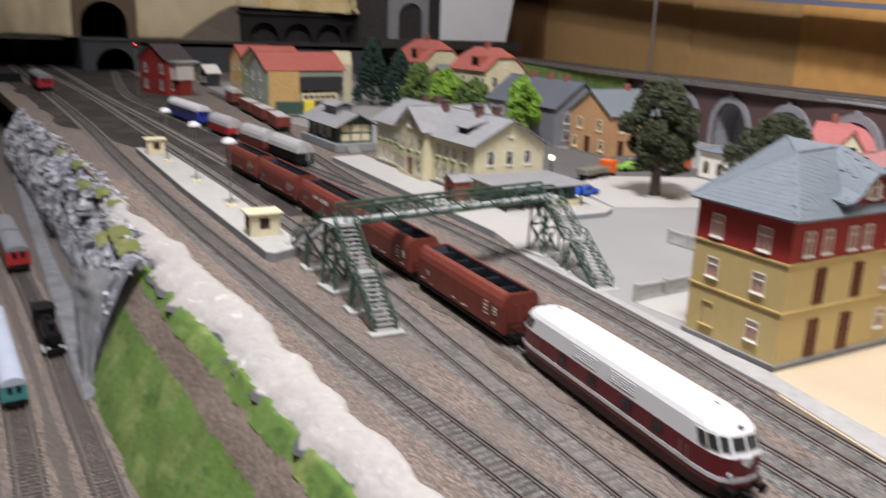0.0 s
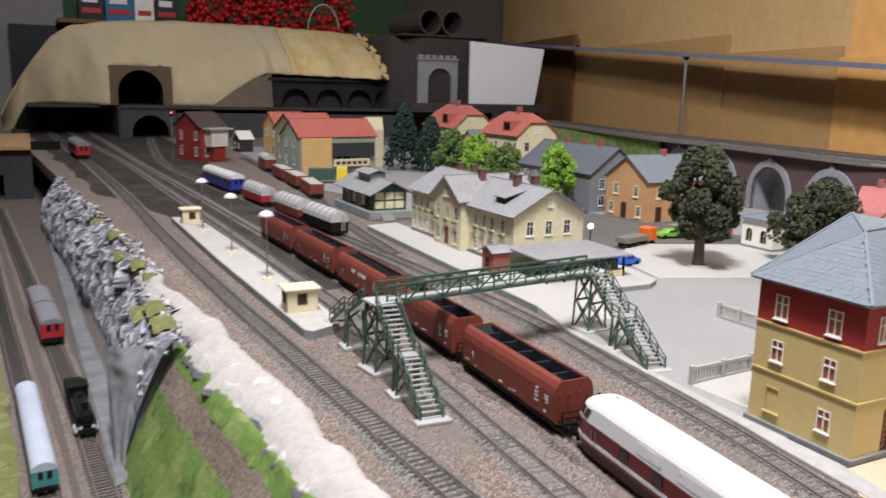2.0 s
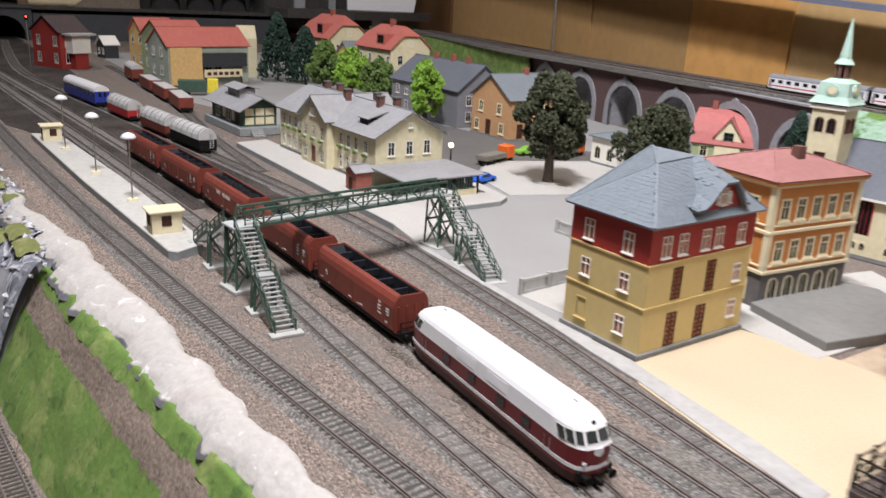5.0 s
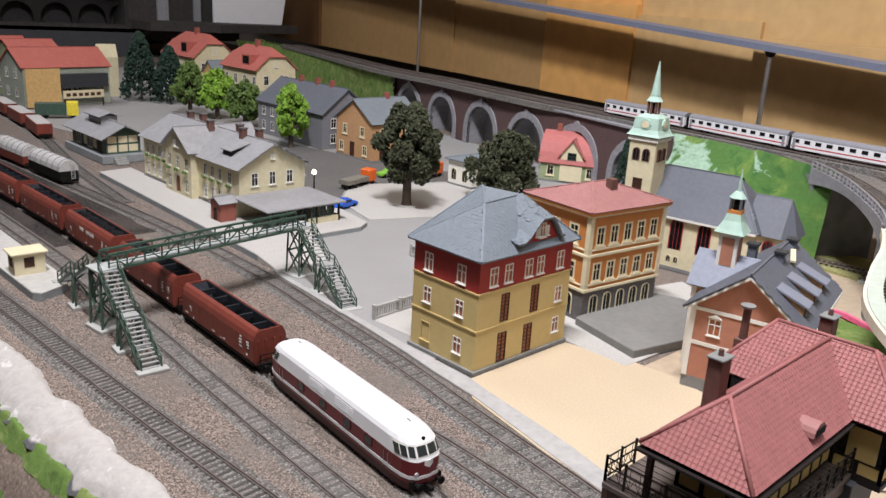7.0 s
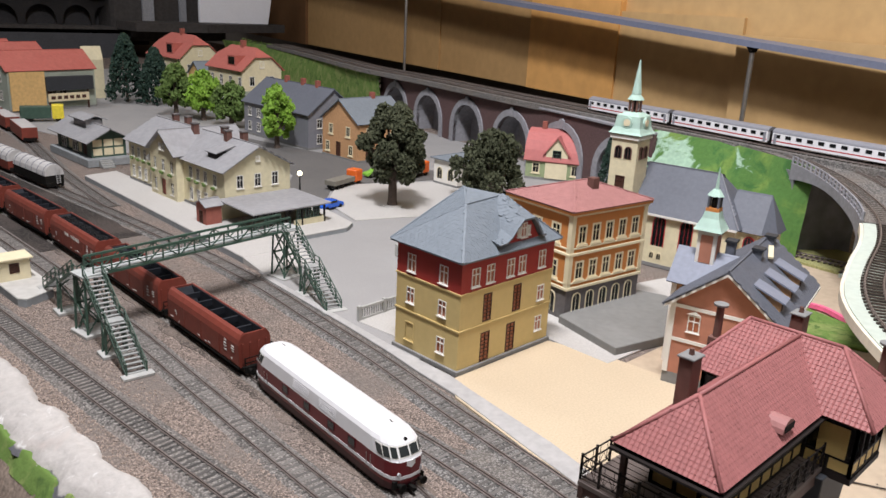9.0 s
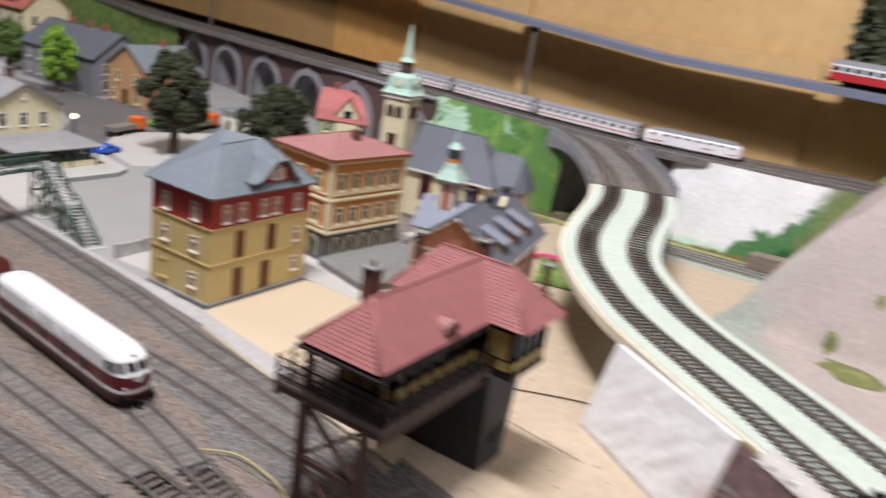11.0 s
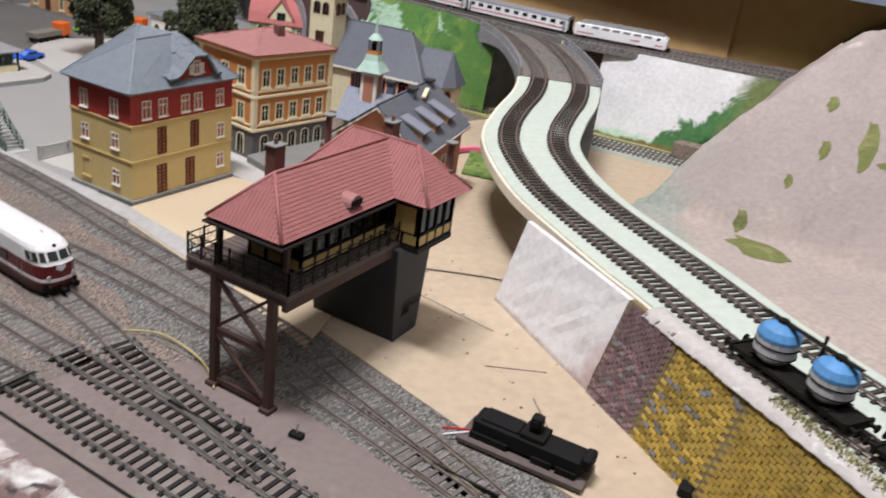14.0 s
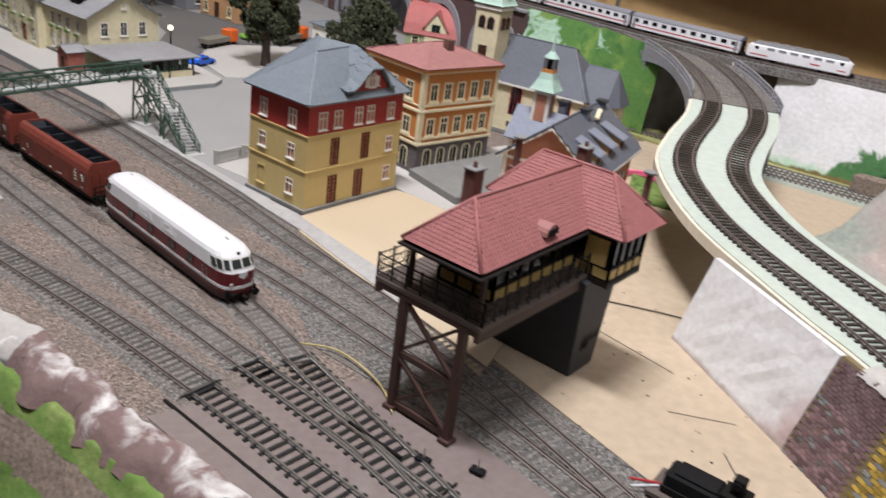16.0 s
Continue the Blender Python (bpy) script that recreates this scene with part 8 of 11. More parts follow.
def plain_house(name, x, y, turn, W, D, H, rise, wall, roof, label, wins, along="x", slate=None, hip=False, gable=None, z=0.13, chim=()):
    h = tagged(empty(name, x, y, z, turn), label, "house", "houses of the town")
    part("plinth", Geo().box(-0.1, -0.1, 0, W + 0.1, D + 0.1, 0.5), M["stone_plinth"], h)
    walls(h, W, D, [(0.5, H, wall)], wins)
    if hip:
        hip_roof(h, W, D, H, rise, 0.6, roof, slate=slate)
    else:
        gable_roof(h, W, D, H, rise, 0.6, roof, along, 0.2, slate, gable or wall)
    for cx, cy, cz in chim:
        part("chimney", Geo().box(cx - 0.5, cy - 0.5, H, cx + 0.5, cy + 0.5, cz), M["chimney_red"], h)
    return h


def grid(us, vs, w, h, style):
    return [(u, v, w, h, style) for u in us for v in vs]


plain_house("brick_house", 57, 100, -90, 13, 14, 8.7, 4.4, "orange_brick", "slate", "orange brick two-storey house with a grey slate roof", {"front": grid((1.4, 9.8), (1.4,), 1.1, 1.9, "cream") + grid((2.6, 8.8), (5.4,), 1.1, 1.9, "cream") + [(5.2, 0.6, 1.4, 3.0, "brown_door")], "right": grid((2.4, 9.4), (5.4,), 1.2, 1.9, "cream") + [(2.2, 0.6, 1.3, 2.8, "brown_door"), (9.0, 1.4, 1.2, 1.9, "cream")]}, "y", chim=((6.5, 9, 14.4),))
plain_house("grey_house", 56.6, 133, -90, 28, 14, 8.4, 5.3, "train_grey", "slate_dark", "grey rendered house with a steep slate roof", {"front": grid((2.0, 6.0, 14, 18), (1.4, 5.0), 1.3, 2.0, "white_dark"), "right": grid((2.5, 8), (1.4, 5.0), 1.3, 2.0, "white_dark")}, chim=((9, 7, 15.2), (16, 7, 15.2), (22, 7, 15.2)))
plain_house("white_kiosk", 57.6, 63.6, -90, 6.6, 8.0, 5.0, 1.0, "frame_white", "slate", "small white rendered pavilion with arched windows", {"front": [(1.0, 1.2, 1.3, 2.2, "cream_arch"), (4.0, 1.2, 1.3, 2.2, "cream_arch")], "right": [(1.8, 1.2, 1.3, 2.2, "cream_arch")]}, hip=True, z=0.3)
def gambrel_cottage():
    W, D, H = 13.0, 10.0, 4.6
    h = tagged(empty("red_roof_house", 78, 57, 0.13, -62), "green cottage with a rounded pinkish red roof and cream front gable", "house", "houses of the town")
    part("plinth", Geo().box(-0.1, -0.1, 0, W + 0.1, D + 0.1, 0.5), M["stone_plinth"], h)
    walls(h, W, D, [(0.5, H, "house_green")], {"front": grid((1.6, 9.8), (1.6,), 1.2, 1.8, "cream"), "right": grid((2.2, 6.4), (1.6,), 1.2, 1.8, "cream")})
    arc = [(-0.6, H - 0.5), (0.1, H + 1.6), (1.2, H + 3.5), (2.9, H + 4.9), (5.0, H + 5.6), (7.1, H + 4.9), (8.8, H + 3.5), (9.9, H + 1.6), (10.6, H - 0.5)]
    part("roof", Geo().loft([[(x, y, z) for y, z in arc] + [(x, 5 + (y - 5) * 0.96, z - 0.25) for y, z in reversed(arc)] for x in (-0.4, W + 0.4)]), M["roof_pink"], h, "rounded pinkish red roof")
    n = len(arc) - 2
    for x in (0.0, W - 0.2):
        inner_ = [(0.0, H)] + [(5 + (y - 5) * 0.95, z - 0.25) for y, z in arc[1:-1]] + [(D, H)]
        part("gable", Geo().profile(inner_, x, x + 0.2), M["house_green"], h)
    part("front_gable", Geo().add([(4.2, -0.3, 0.5), (8.8, -0.3, 0.5), (8.8, -0.3, H + 1.4), (6.5, -0.3, H + 4.4), (4.2, -0.3, H + 1.4), (4.2, 2.4, 0.5), (8.8, 2.4, 0.5), (8.8, 2.4, H + 1.4), (6.5, 2.4, H + 4.4), (4.2, 2.4, H + 1.4)], [(0, 1, 2, 3, 4), (9, 8, 7, 6, 5), (0, 4, 9, 5), (1, 6, 7, 2), (0, 5, 6, 1)]), M["cream"], h, "cream pointed front gable")
    g = Geo()
    for s in (-1, 1):
        slab(g, [(6.5, -0.8, H + 4.8), (6.5 + s * 2.9, -0.8, H + 0.9), (6.5 + s * 2.9, 3.4, H + 0.9), (6.5, 3.4, H + 4.8)], 0.2)
    part("gable_roof", g, M["roof_pink"], h)
    window_at(h, put(5.7, -0.36, H - 0.2), "green", 1.6, 2.0)
    for x in (2.6, 10.4):
        part("chimney", Geo().box(x - 0.5, 4.5, H + 4.6, x + 0.5, 5.5, H + 7.0), M["chimney_red"], h)


gambrel_cottage()
mk("wall_sage", (0.33, 0.37, 0.31), 0.8, grain=0.08)
def half_hipped_house(x, y, W, D, H, rise, n):
    h = tagged(empty("red_roof_house", x, y + W, 0.13, -90), "sage green house with cream gable and a half-hipped red roof", "house", "houses of the town")
    part("plinth", Geo().box(-0.1, -0.1, 0, W + 0.1, D + 0.1, 0.5), M["stone_plinth"], h)
    walls(h, W, D, [(0.5, H * 0.55, "wall_sage"), (H * 0.55, H, "cream_wall")], {"front": grid([1.6 + k * (W - 3.6) / (n - 1) for k in range(n)], (2.4, 8.6), 1.5, 2.6, "white_dark"), "right": grid((2.5, 9.0), (3, 9), 1.4, 2.4, "white_dark")})
    o, c = 0.8, rise * 0.45
    lo = H - o * rise / (D / 2)
    k = D / 2 * (c / rise)
    ridge = [(k * 0.9, D / 2, H + rise), (W - k * 0.9, D / 2, H + rise)]
    roof = Geo()
    for s in (0, 1):
        y0, yk = (-o, D / 2 - k) if s == 0 else (D + o, D / 2 + k)
        slab(roof, [(-o, y0, lo + 0.2), (W + o, y0, lo + 0.2), (W + o, yk, H + rise - c + 0.2), tuple(Vector(ridge[1]) + V(0, 0, 0.2)), tuple(Vector(ridge[0]) + V(0, 0, 0.2)), (-o, yk, H + rise - c + 0.2)], 0.2)
        e, r = (-o, ridge[0]) if s == 0 else (W + o, ridge[1])
        slab(roof, [(e, D / 2 - k, H + rise - c + 0.2), (e, D / 2 + k, H + rise - c + 0.2), tuple(Vector(r) + V(0, 0, 0.2))], 0.2)
        x0 = 0.0 if s == 0 else W - 0.25
        part("gable", Geo().profile([(0, H), (D, H), (D / 2 + k, H + rise - c), (D / 2 - k, H + rise - c)], x0, x0 + 0.25), M["cream_wall"], h, "cream half-hipped gable")
        window_at(h, put(W + 0.02, D / 2 - 0.6, H + 0.4, 90) if s else put(-0.02, D / 2 + 0.6, H + 0.4, -90), "white_dark", 1.2, 1.6)
    ob = part("roof", roof, M["roof_red"], h, "red tiled half-hipped roof")
    d = part("dormer", Geo().box(W * 0.55, 0.4, H + 0.6, W * 0.55 + 4.4, D / 2, H + rise * 0.62), M["roof_red"], ob)
    part("dormer_window", Geo().box(W * 0.55 + 0.6, 0.34, H + 1.0, W * 0.55 + 3.8, 0.42, H + rise * 0.55), M["glass_dark"], d)
    part("chimney", Geo().box(W * 0.45, D / 2 - 0.6, H + rise - 0.8, W * 0.45 + 1.4, D / 2 + 0.6, H + rise + 1.8), M["chimney_red"], h)


half_hipped_house(69.3, 155, 19, 13, 13.6, 5.6, 4)
half_hipped_house(70.5, 194, 22, 14, 13.8, 6.4, 5)
plain_house("garden_house", 71.5, 190.5, -90, 8, 9, 9.6, 3.4, "house_tan", "slate", "small yellow gabled house between the red roofs", {"front": grid((1.2, 3.6, 6.0), (5.4,), 1.2, 2.0, "white_dark")}, "y")
plain_house("market_house", 20, 236, -80, 10, 11, 12.2, 4.4, "house_tan", "roof_red", "narrow yellow house with a red roof", {"front": grid((2, 7, 12), (3, 9), 1.4, 2.4, "white_dark")}, "y")
plain_house("market_house", 20, 222, -80, 15, 14, 12.2, 4.6, "house_green", "roof_red", "green-fronted market house with a red tiled roof", {"front": grid((3, 8.5, 14, 18), (3, 8), 1.4, 2.4, "white_dark")}, "y")
plain_house("market_house", 18.4, 190, 8, 25, 13, 11.2, 4.6, "wall_sage", "roof_red", "green-sided shop house with a yellow front, red roof and balcony", {"front": grid((8, 11, 14), (3,), 2.2, 3.2, "white_dark"), "left": grid((3, 8), (3, 8), 1.4, 2.4, "white_dark")})
b_ = tagged(empty("shop_front", 28.5, 189.6, 0.13, 8), "yellow shop front with a dark balcony under the red roof", "shop", "houses of the town")
part("yellow_wall", Geo().box(-10.1, 0.0, 0.5, -0.6, 0.35, 10.8), M["house_tan"], b_, "plain yellow front wall")
part("fascia", Geo().box(0, 0, 2.4, 12, 0.4, 4.6), M["cream"], b_)
part("balcony", Geo().box(-0.5, -0.2, 5.4, 13.5, 2.0, 9.2), M["tower_grey"], b_)
for k in range(6):
    part("sign_bar", Geo().box(0.8 + 1.8 * k, -0.08, 3.0, 2.0 + 1.8 * k, 0.0, 3.9), M["frame_brown"], b_)
for x in (0.1, 11.6):
    part("post", Geo().box(x, 0.05, 0, x + 0.35, 0.4, 5.4), M["frame_brown"], b_)
c_ = tagged(empty("chapel_gable", 47, 214, 0.13, -95), "narrow cream chapel with a pointed gable", "chapel", "houses of the town")
part("wall", Geo().box(0, 0, 0, 3.6, 6, 12), M["cream_wall"], c_)
part("gable", Geo().add([(0, 0, 12), (3.6, 0, 12), (1.8, 0, 16), (0, 6, 12), (3.6, 6, 12), (1.8, 6, 16)], [(0, 1, 2), (5, 4, 3), (0, 3, 4, 1), (1, 4, 5, 2), (2, 5, 3, 0)]), M["cream_wall"], c_)
window_at(c_, put(1.3, -0.05, 10.5), "bars", 1.0, 1.6)


mk("brick_red", (0.3, 0.035, 0.028), 0.75, grain=0.15, scale=300)
mk("brick_dark", (0.07, 0.05, 0.05), 0.7, grain=0.15)


def brick_signal_box():
    s = tagged(empty("brick_signal_box", -5.6, 254, 0.1, -68), "red brick signal box with grey roof and white window frames", "signal box")
    walls(s, 15, 9.5, [(0, 11.5, "brick_red")], {"front": grid((2.5, 11.5), (1.8, 7.0), 1.7, 2.8, "white_dark"), "right": grid((1.8, 5.8), (1.8, 7.0), 1.7, 2.8, "white_dark")})
    gable_roof(s, 15, 9.5, 11.5, 4.4, 0.8, "brick_dark", "y", 0.2, None, "brick_red")
    b = part("bay", Geo().box(15, 2, 5, 18.5, 8, 10.5), M["glass_dark"], s, "glazed lookout bay with white posts")
    for k in range(6):
        part("bay_post", Geo().box(15 + k * 0.7 - 0.12, 1.85, 5, 15 + k * 0.7 + 0.12, 8.15, 10.5), M["frame_white"], b)
    for k in range(5):
        part("bay_post", Geo().box(14.9, 2 + k * 1.5 - 0.14, 5, 18.65, 2 + k * 1.5 + 0.14, 10.5), M["frame_white"], b)
    for z_ in (5.0, 6.6, 10.2):
        part("bay_rail", Geo().box(14.85, 1.8, z_, 18.7, 8.2, z_ + 0.3), M["frame_white"], b)
    part("bay_roof", Geo().box(14.5, 0.5, 10.5, 20, 9.5, 11.1), M["concrete"], b)
    part("bay_base", Geo().box(15.2, 3, 0, 18, 7.5, 5), M["brick_red"], b)


brick_signal_box()
h_ = tagged(empty("garden_hut", 20, 282, 0.1, -80), "tiny dark hut with white trim", "hut")
walls(h_, 7, 5, [(0, 5, "tower_grey")], {"front": grid((1.0, 4.4), (1.6,), 1.6, 2.0, "white_dark")})
gable_roof(h_, 7, 5, 5, 2.6, 0.6, "frame_white", "y", 0.3, None, "tower_grey")


# ---- trees ----
def leaves(name, blobs, count, size, mat, flat=0.5):
    """Foliage: many small leaf clumps strewn through rounded masses."""
    g = Geo()
    for k in range(count):
        c, r = random.choice(blobs)
        d = Vector((random.gauss(0, 1), random.gauss(0, 1), random.gauss(0, 1))).normalized()
        p = Vector(c) + d * r * random.uniform(0.62, 1.06)
        s = size * random.uniform(0.6, 1.3)
        m = Matrix.Translation(p) @ Euler((random.uniform(0, 6.3), random.uniform(0, 6.3), random.uniform(0, 6.3))).to_matrix().to_4x4()
        g.add([(s, 0, 0), (0, s * 0.7, s * 0.25), (-s, 0, 0), (0, -s * 0.7, s * 0.25), (0, 0, -s * 0.5)], [(0, 1, 4), (1, 2, 4), (2, 3, 4), (3, 0, 4), (0, 3, 2, 1)], m)
    return g.mesh(name, M[mat])


def tree(x, y, h, r, mat, label, count=1500, size=0.5, trunk=0.24, z=0.1, seed=1, bottom=0.3):
    random.seed(seed)
    t = tagged(empty("tree", x, y, z), label, "tree", "trees of the town")
    g = Geo()
    tr = r * 0.13
    n = 8
    g.loft([[(a * (tr * k) + 0.1 * wob(zz, 3, 1), b * (tr * k), zz) for a, b in [(math.cos(2 * math.pi * i / n), math.sin(2 * math.pi * i / n)) for i in range(n)]] for zz, k in ((0, 1.5), (h * 0.06, 1.05), (h * 0.3, 0.9), (h * 0.55, 0.6), (h * 0.85, 0.2))])
    part("trunk", g, M["bark"], t)
    blobs = []
    for k in range(30):
        a, f = k * 2.4 + random.uniform(-0.5, 0.5), (k + random.uniform(0, 1)) / 30
        zz = h * (bottom + (0.93 - bottom) * f)
        prof = math.sin(math.pi * min(0.96, max(0.1, 0.2 + 0.75 * f))) ** 0.7
        rr = r * prof * random.uniform(0.4, 0.9)
        c = (rr * math.cos(a), rr * math.sin(a), zz)
        blobs.append((c, r * random.uniform(0.18, 0.33)))
        if k % 2 == 0:
            part("limb", Geo().rod((0, 0, h * max(0.22, bottom - 0.06)), (c[0] * 0.9, c[1] * 0.9, zz), tr * 0.3, 5), M["bark"], t)
    blobs.append(((0, 0, h * 0.55), r * 0.45))
    part("crown", leaves("crown", blobs, count, size, mat), None, t)
    return t


tree(38.2, 53.8, 18.6, 5.9, "leaf_dark", "tall dark green broadleaf tree on a round disc", 8000, 0.4, seed=3, bottom=0.3)
solid("tree_disc", Geo().tube(38.2, 53.8, 0.35, 0.62, 2.0, 1.9, 24), M["paving"], "round grey disc at the foot of the tree", "disc")
tree(57, 48, 12.4, 7.2, "leaf_dark", "broad dark green tree", 6000, 0.42, seed=5, bottom=0.2)
tree(51.6, 110.5, 14.6, 4.4, "leaf_bright", "bright green slender tree", 2800, 0.45, seed=7, bottom=0.22)
tree(57.5, 141, 11.8, 5.2, "leaf_mid", "light green round tree", 1500, 0.65, seed=9, bottom=0.25)
tree(57.5, 156, 13.6, 5.2, "leaf_bright", "light green round tree", 1400, 0.7, seed=11, bottom=0.25)
tree(54, 165, 15, 5.0, "leaf_mid", "mid green round tree", 1400, 0.7, seed=13, bottom=0.25)


def conifer(x, y, h, r, seed, label="dark green spruce tree", mat="needle"):
    random.seed(seed)
    t = tagged(empty("conifer", x, y, 0.1), label, "tree", "conifers of the town")
    part("trunk", Geo().tube(0, 0, 0, h * 0.9, h * 0.02, h * 0.006, 6), M["bark"], t)
    g = Geo()
    for k in range(1500):
        f = random.random() ** 0.7
        rr = r * (1 - f) ** 0.6 * random.uniform(0.55, 1.05) + 0.15
        a = random.uniform(0, 6.3)
        p = Vector((rr * math.cos(a), rr * math.sin(a), h * (0.1 + 0.9 * f) - rr * 0.25))
        s = random.uniform(0.5, 0.9) * r * 0.14
        m = Matrix.Translation(p) @ Euler((random.uniform(0, 6.3), random.uniform(0, 6.3), a)).to_matrix().to_4x4()
        g.add([(s, 0, 0), (0, s * 0.7, 0), (-s, 0, 0), (0, -s * 0.7, 0), (0, 0, -s)], [(0, 1, 4), (1, 2, 4), (2, 3, 4), (3, 0, 4), (0, 3, 2, 1)], m)
    part("crown", g, M[mat], t)


for x, y, h, r, sd in ((55, 199, 20.5, 6.4, 21), (61, 192, 17.0, 6.0, 22), (74.5, 33.5, 13.5, 2.8, 26)):
    conifer(x, y, h, r, sd)
g = Geo()
random.seed(31)
for k in range(2600):
    y = random.uniform(140, 300)
    f = random.random()
    x = vx(y) - 1.5 + f * 6
    s = random.uniform(0.3, 0.8)
    m = Matrix.Translation((x, y, f * 13)) @ Euler((random.uniform(0, 6.3),) * 3).to_matrix().to_4x4()
    g.add([(s, 0, 0), (0, s, 0), (-s, 0, 0), (0, -s, 0), (0, 0, s)], [(0, 1, 4), (1, 2, 4), (2, 3, 4), (3, 0, 4)], m)
solid("hillside_bush", g, M["leaf_mid"], "low green scatter bushes on the hillside", "bush", kind="stuff")


# ---- the far end: tunnels, cloth hill, gallery ----
mk("cloth_hill", (0.58, 0.49, 0.325), 0.9, grain=0.06, scale=90, bump=0.4, patch=4, second=(0.47, 0.385, 0.25), patch_amount=0.6)
mk("cloth_ochre", (0.66, 0.48, 0.2), 0.75, grain=0.12, scale=60, bump=0.5, patch=9, second=(0.72, 0.62, 0.38), patch_amount=0.7)
mk("wall_grey", (0.062, 0.065, 0.072), 0.85, grain=0.18, scale=140, second=(0.043, 0.043, 0.047))
# near-black colour carries the deep shade inside bores and tubes
mk("tunnel_shade_black", (0.0036, 0.0033, 0.0033), 0.95, grain=0.2)
mk("tunnel_brown", (0.147, 0.105, 0.07), 0.9, grain=0.15)
mk("slope_brown", (0.15, 0.1237, 0.0975), 0.95, grain=0.3, scale=160, bump=0.6)
mk("gallery_dark", (0.02, 0.0185, 0.019), 0.85, grain=0.2)
mk("gallery_back", (0.055, 0.053, 0.056), 0.85, grain=0.2)
mk("hill_grey", (0.055, 0.05, 0.047), 0.95, grain=0.25, scale=60, bump=0.5, patch=6)
mk("portal_stone", (0.3, 0.31, 0.33), 0.85, grain=0.15)
mk("sheet_white", (0.72, 0.73, 0.76), 0.6, grain=0.03, patch_amount=0.15)
mk("berry_red", (0.42, 0.012, 0.012), 0.5, grain=0.2)
mk("box_blue", (0.03, 0.14, 0.3), 0.5, grain=0.1)
mk("box_green", (0.03, 0.09, 0.04), 0.6, grain=0.1)
mk("box_dark", (0.012, 0.015, 0.018), 0.5)
mk("white_paint", (0.27, 0.265, 0.27), 0.9, grain=0.05)


def arched_wall(geo, y, x0, x1, z0, z1, arches, t=1.5, n=12):
    """A wall across the layout with round-headed openings (centre, half width, height of crown)."""
    cuts = [x0] + [q for c, r, h in sorted(arches) for q in (c - r, c + r)] + [x1]
    for a, b in zip(cuts[::2], cuts[1::2]):
        if b - a > 0.01:
            geo.box(a, y, z0, b, y + t, z1)
    for c, r, h in arches:
        s = min(r, h - z0 - 0.5)
        arc = [(c - r * math.cos(math.pi * i / n), h - s + s * math.sin(math.pi * i / n)) for i in range(n + 1)]
        for (a0, b0), (a1, b1) in zip(arc, arc[1:]):
            geo.add([(a, k, b) for k in (y, y + t) for a, b in ((a0, b0), (a1, b1), (a1, z1), (a0, z1))], [(0, 1, 2, 3), (7, 6, 5, 4), (0, 4, 5, 1), (2, 6, 7, 3), (0, 3, 7, 4), (1, 5, 6, 2)])
    return geo


def portal(label, y, x0, x1, z0, z1, arches, mat, deep=40, ring=1.0, cap=True):
    p = tagged(empty("tunnel_portal"), label, "tunnel portal", kind="structure")
    part("portal_wall", arched_wall(Geo(), y, x0, x1, z0, z1, arches), M[mat], p)
    for c, r, h in arches:
        s = min(r, h - z0 - 0.5)
        prof = [(c - r, z0)] + [(c - r * math.cos(math.pi * i / 12), h - s + s * math.sin(math.pi * i / 12)) for i in range(13)] + [(c + r, z0)]
        k = len(prof)
        part("tunnel_bore", Geo().add([(a, q, b) for q in (y + 1.45, y + deep) for a, b in prof], [(i, i + 1, k + i + 1, k + i) for i in range(k - 1)] + [tuple(range(k, 2 * k))]), M["tunnel_shade_black"], p, "tunnel bore with its deep shade painted black")
        big = [(c - (r + ring), z0)] + [(c - (r + ring) * math.cos(math.pi * i / 12), h - s + (s + ring) * math.sin(math.pi * i / 12)) for i in range(13)] + [(c + r + ring, z0)]
        for i in range(k - 1):
            a, b, d, e = prof[i], prof[i + 1], big[i + 1], big[i]
            part("voussoir", Geo().add([(q[0], w, q[1]) for w in (y - 0.35, y - 0.02) for q in (a, b, d, e)], [(0, 1, 2, 3), (7, 6, 5, 4), (0, 4, 5, 1), (1, 5, 6, 2), (2, 6, 7, 3), (3, 7, 4, 0)]), M[mat], p)
    if cap:
        part("coping", Geo().box(x0 - 0.4, y - 0.8, z1, x1 + 0.4, y + 1.9, z1 + 0.9), M[mat], p, bevel=0.1)
    return p


portal("dark grey stone double portal of the lower station tunnels", 430, -50, -8, 0, 14.5, [(-24, 9.5, 13.0), (-43.5, 3.8, 12.6)], "wall_grey")
portal("dark grey portal of the main station tunnel", 365, -12, 12, 0, 13.6, [(0.6, 8.2, 10.4)], "wall_grey")
portal("brown portal of the upper branch line in the cloth hill", 378, -15, 13, 14.6, 33, [(-1.5, 10.2, 31)], "tunnel_brown", cap=False)
solid("retaining_wall", Geo().prism([(12.4, 365), (60, 362), (125, 352), (125, 354), (60, 364.5), (12.4, 367)], 0, 11.5).box(-13, 366.6, 0, -11.5, 430, 14.2), M["wall_grey"], "dark grey retaining wall below the hill", "wall", kind="structure")
solid("upper_ledge", Geo().prism([(-50, 431.6), (-50, 384), (-11.4, 384), (-11.4, 367), (60, 365), (128, 355), (128, 384), (60, 392)], 13.2, 14.6), M["hill_grey"], "dark ledge over the tunnel portals", "ground", kind="structure")

# hill of stiffened cloth: folds running down, bare ochre paint towards its end
top_line = [(-62, 8), (-57, 18), (-50, 30), (-44, 38), (-38, 46), (-30, 51), (-10, 54.5), (20, 56), (60, 56), (100, 55), (133, 53)]
foot_line = [(-62, 0), (-57, 2), (-50, 14.5), (-38, 15), (-15, 14.6), (14, 14.6), (33, 14.6), (42, 22), (50, 27), (57, 31), (95, 30), (133, 29)]


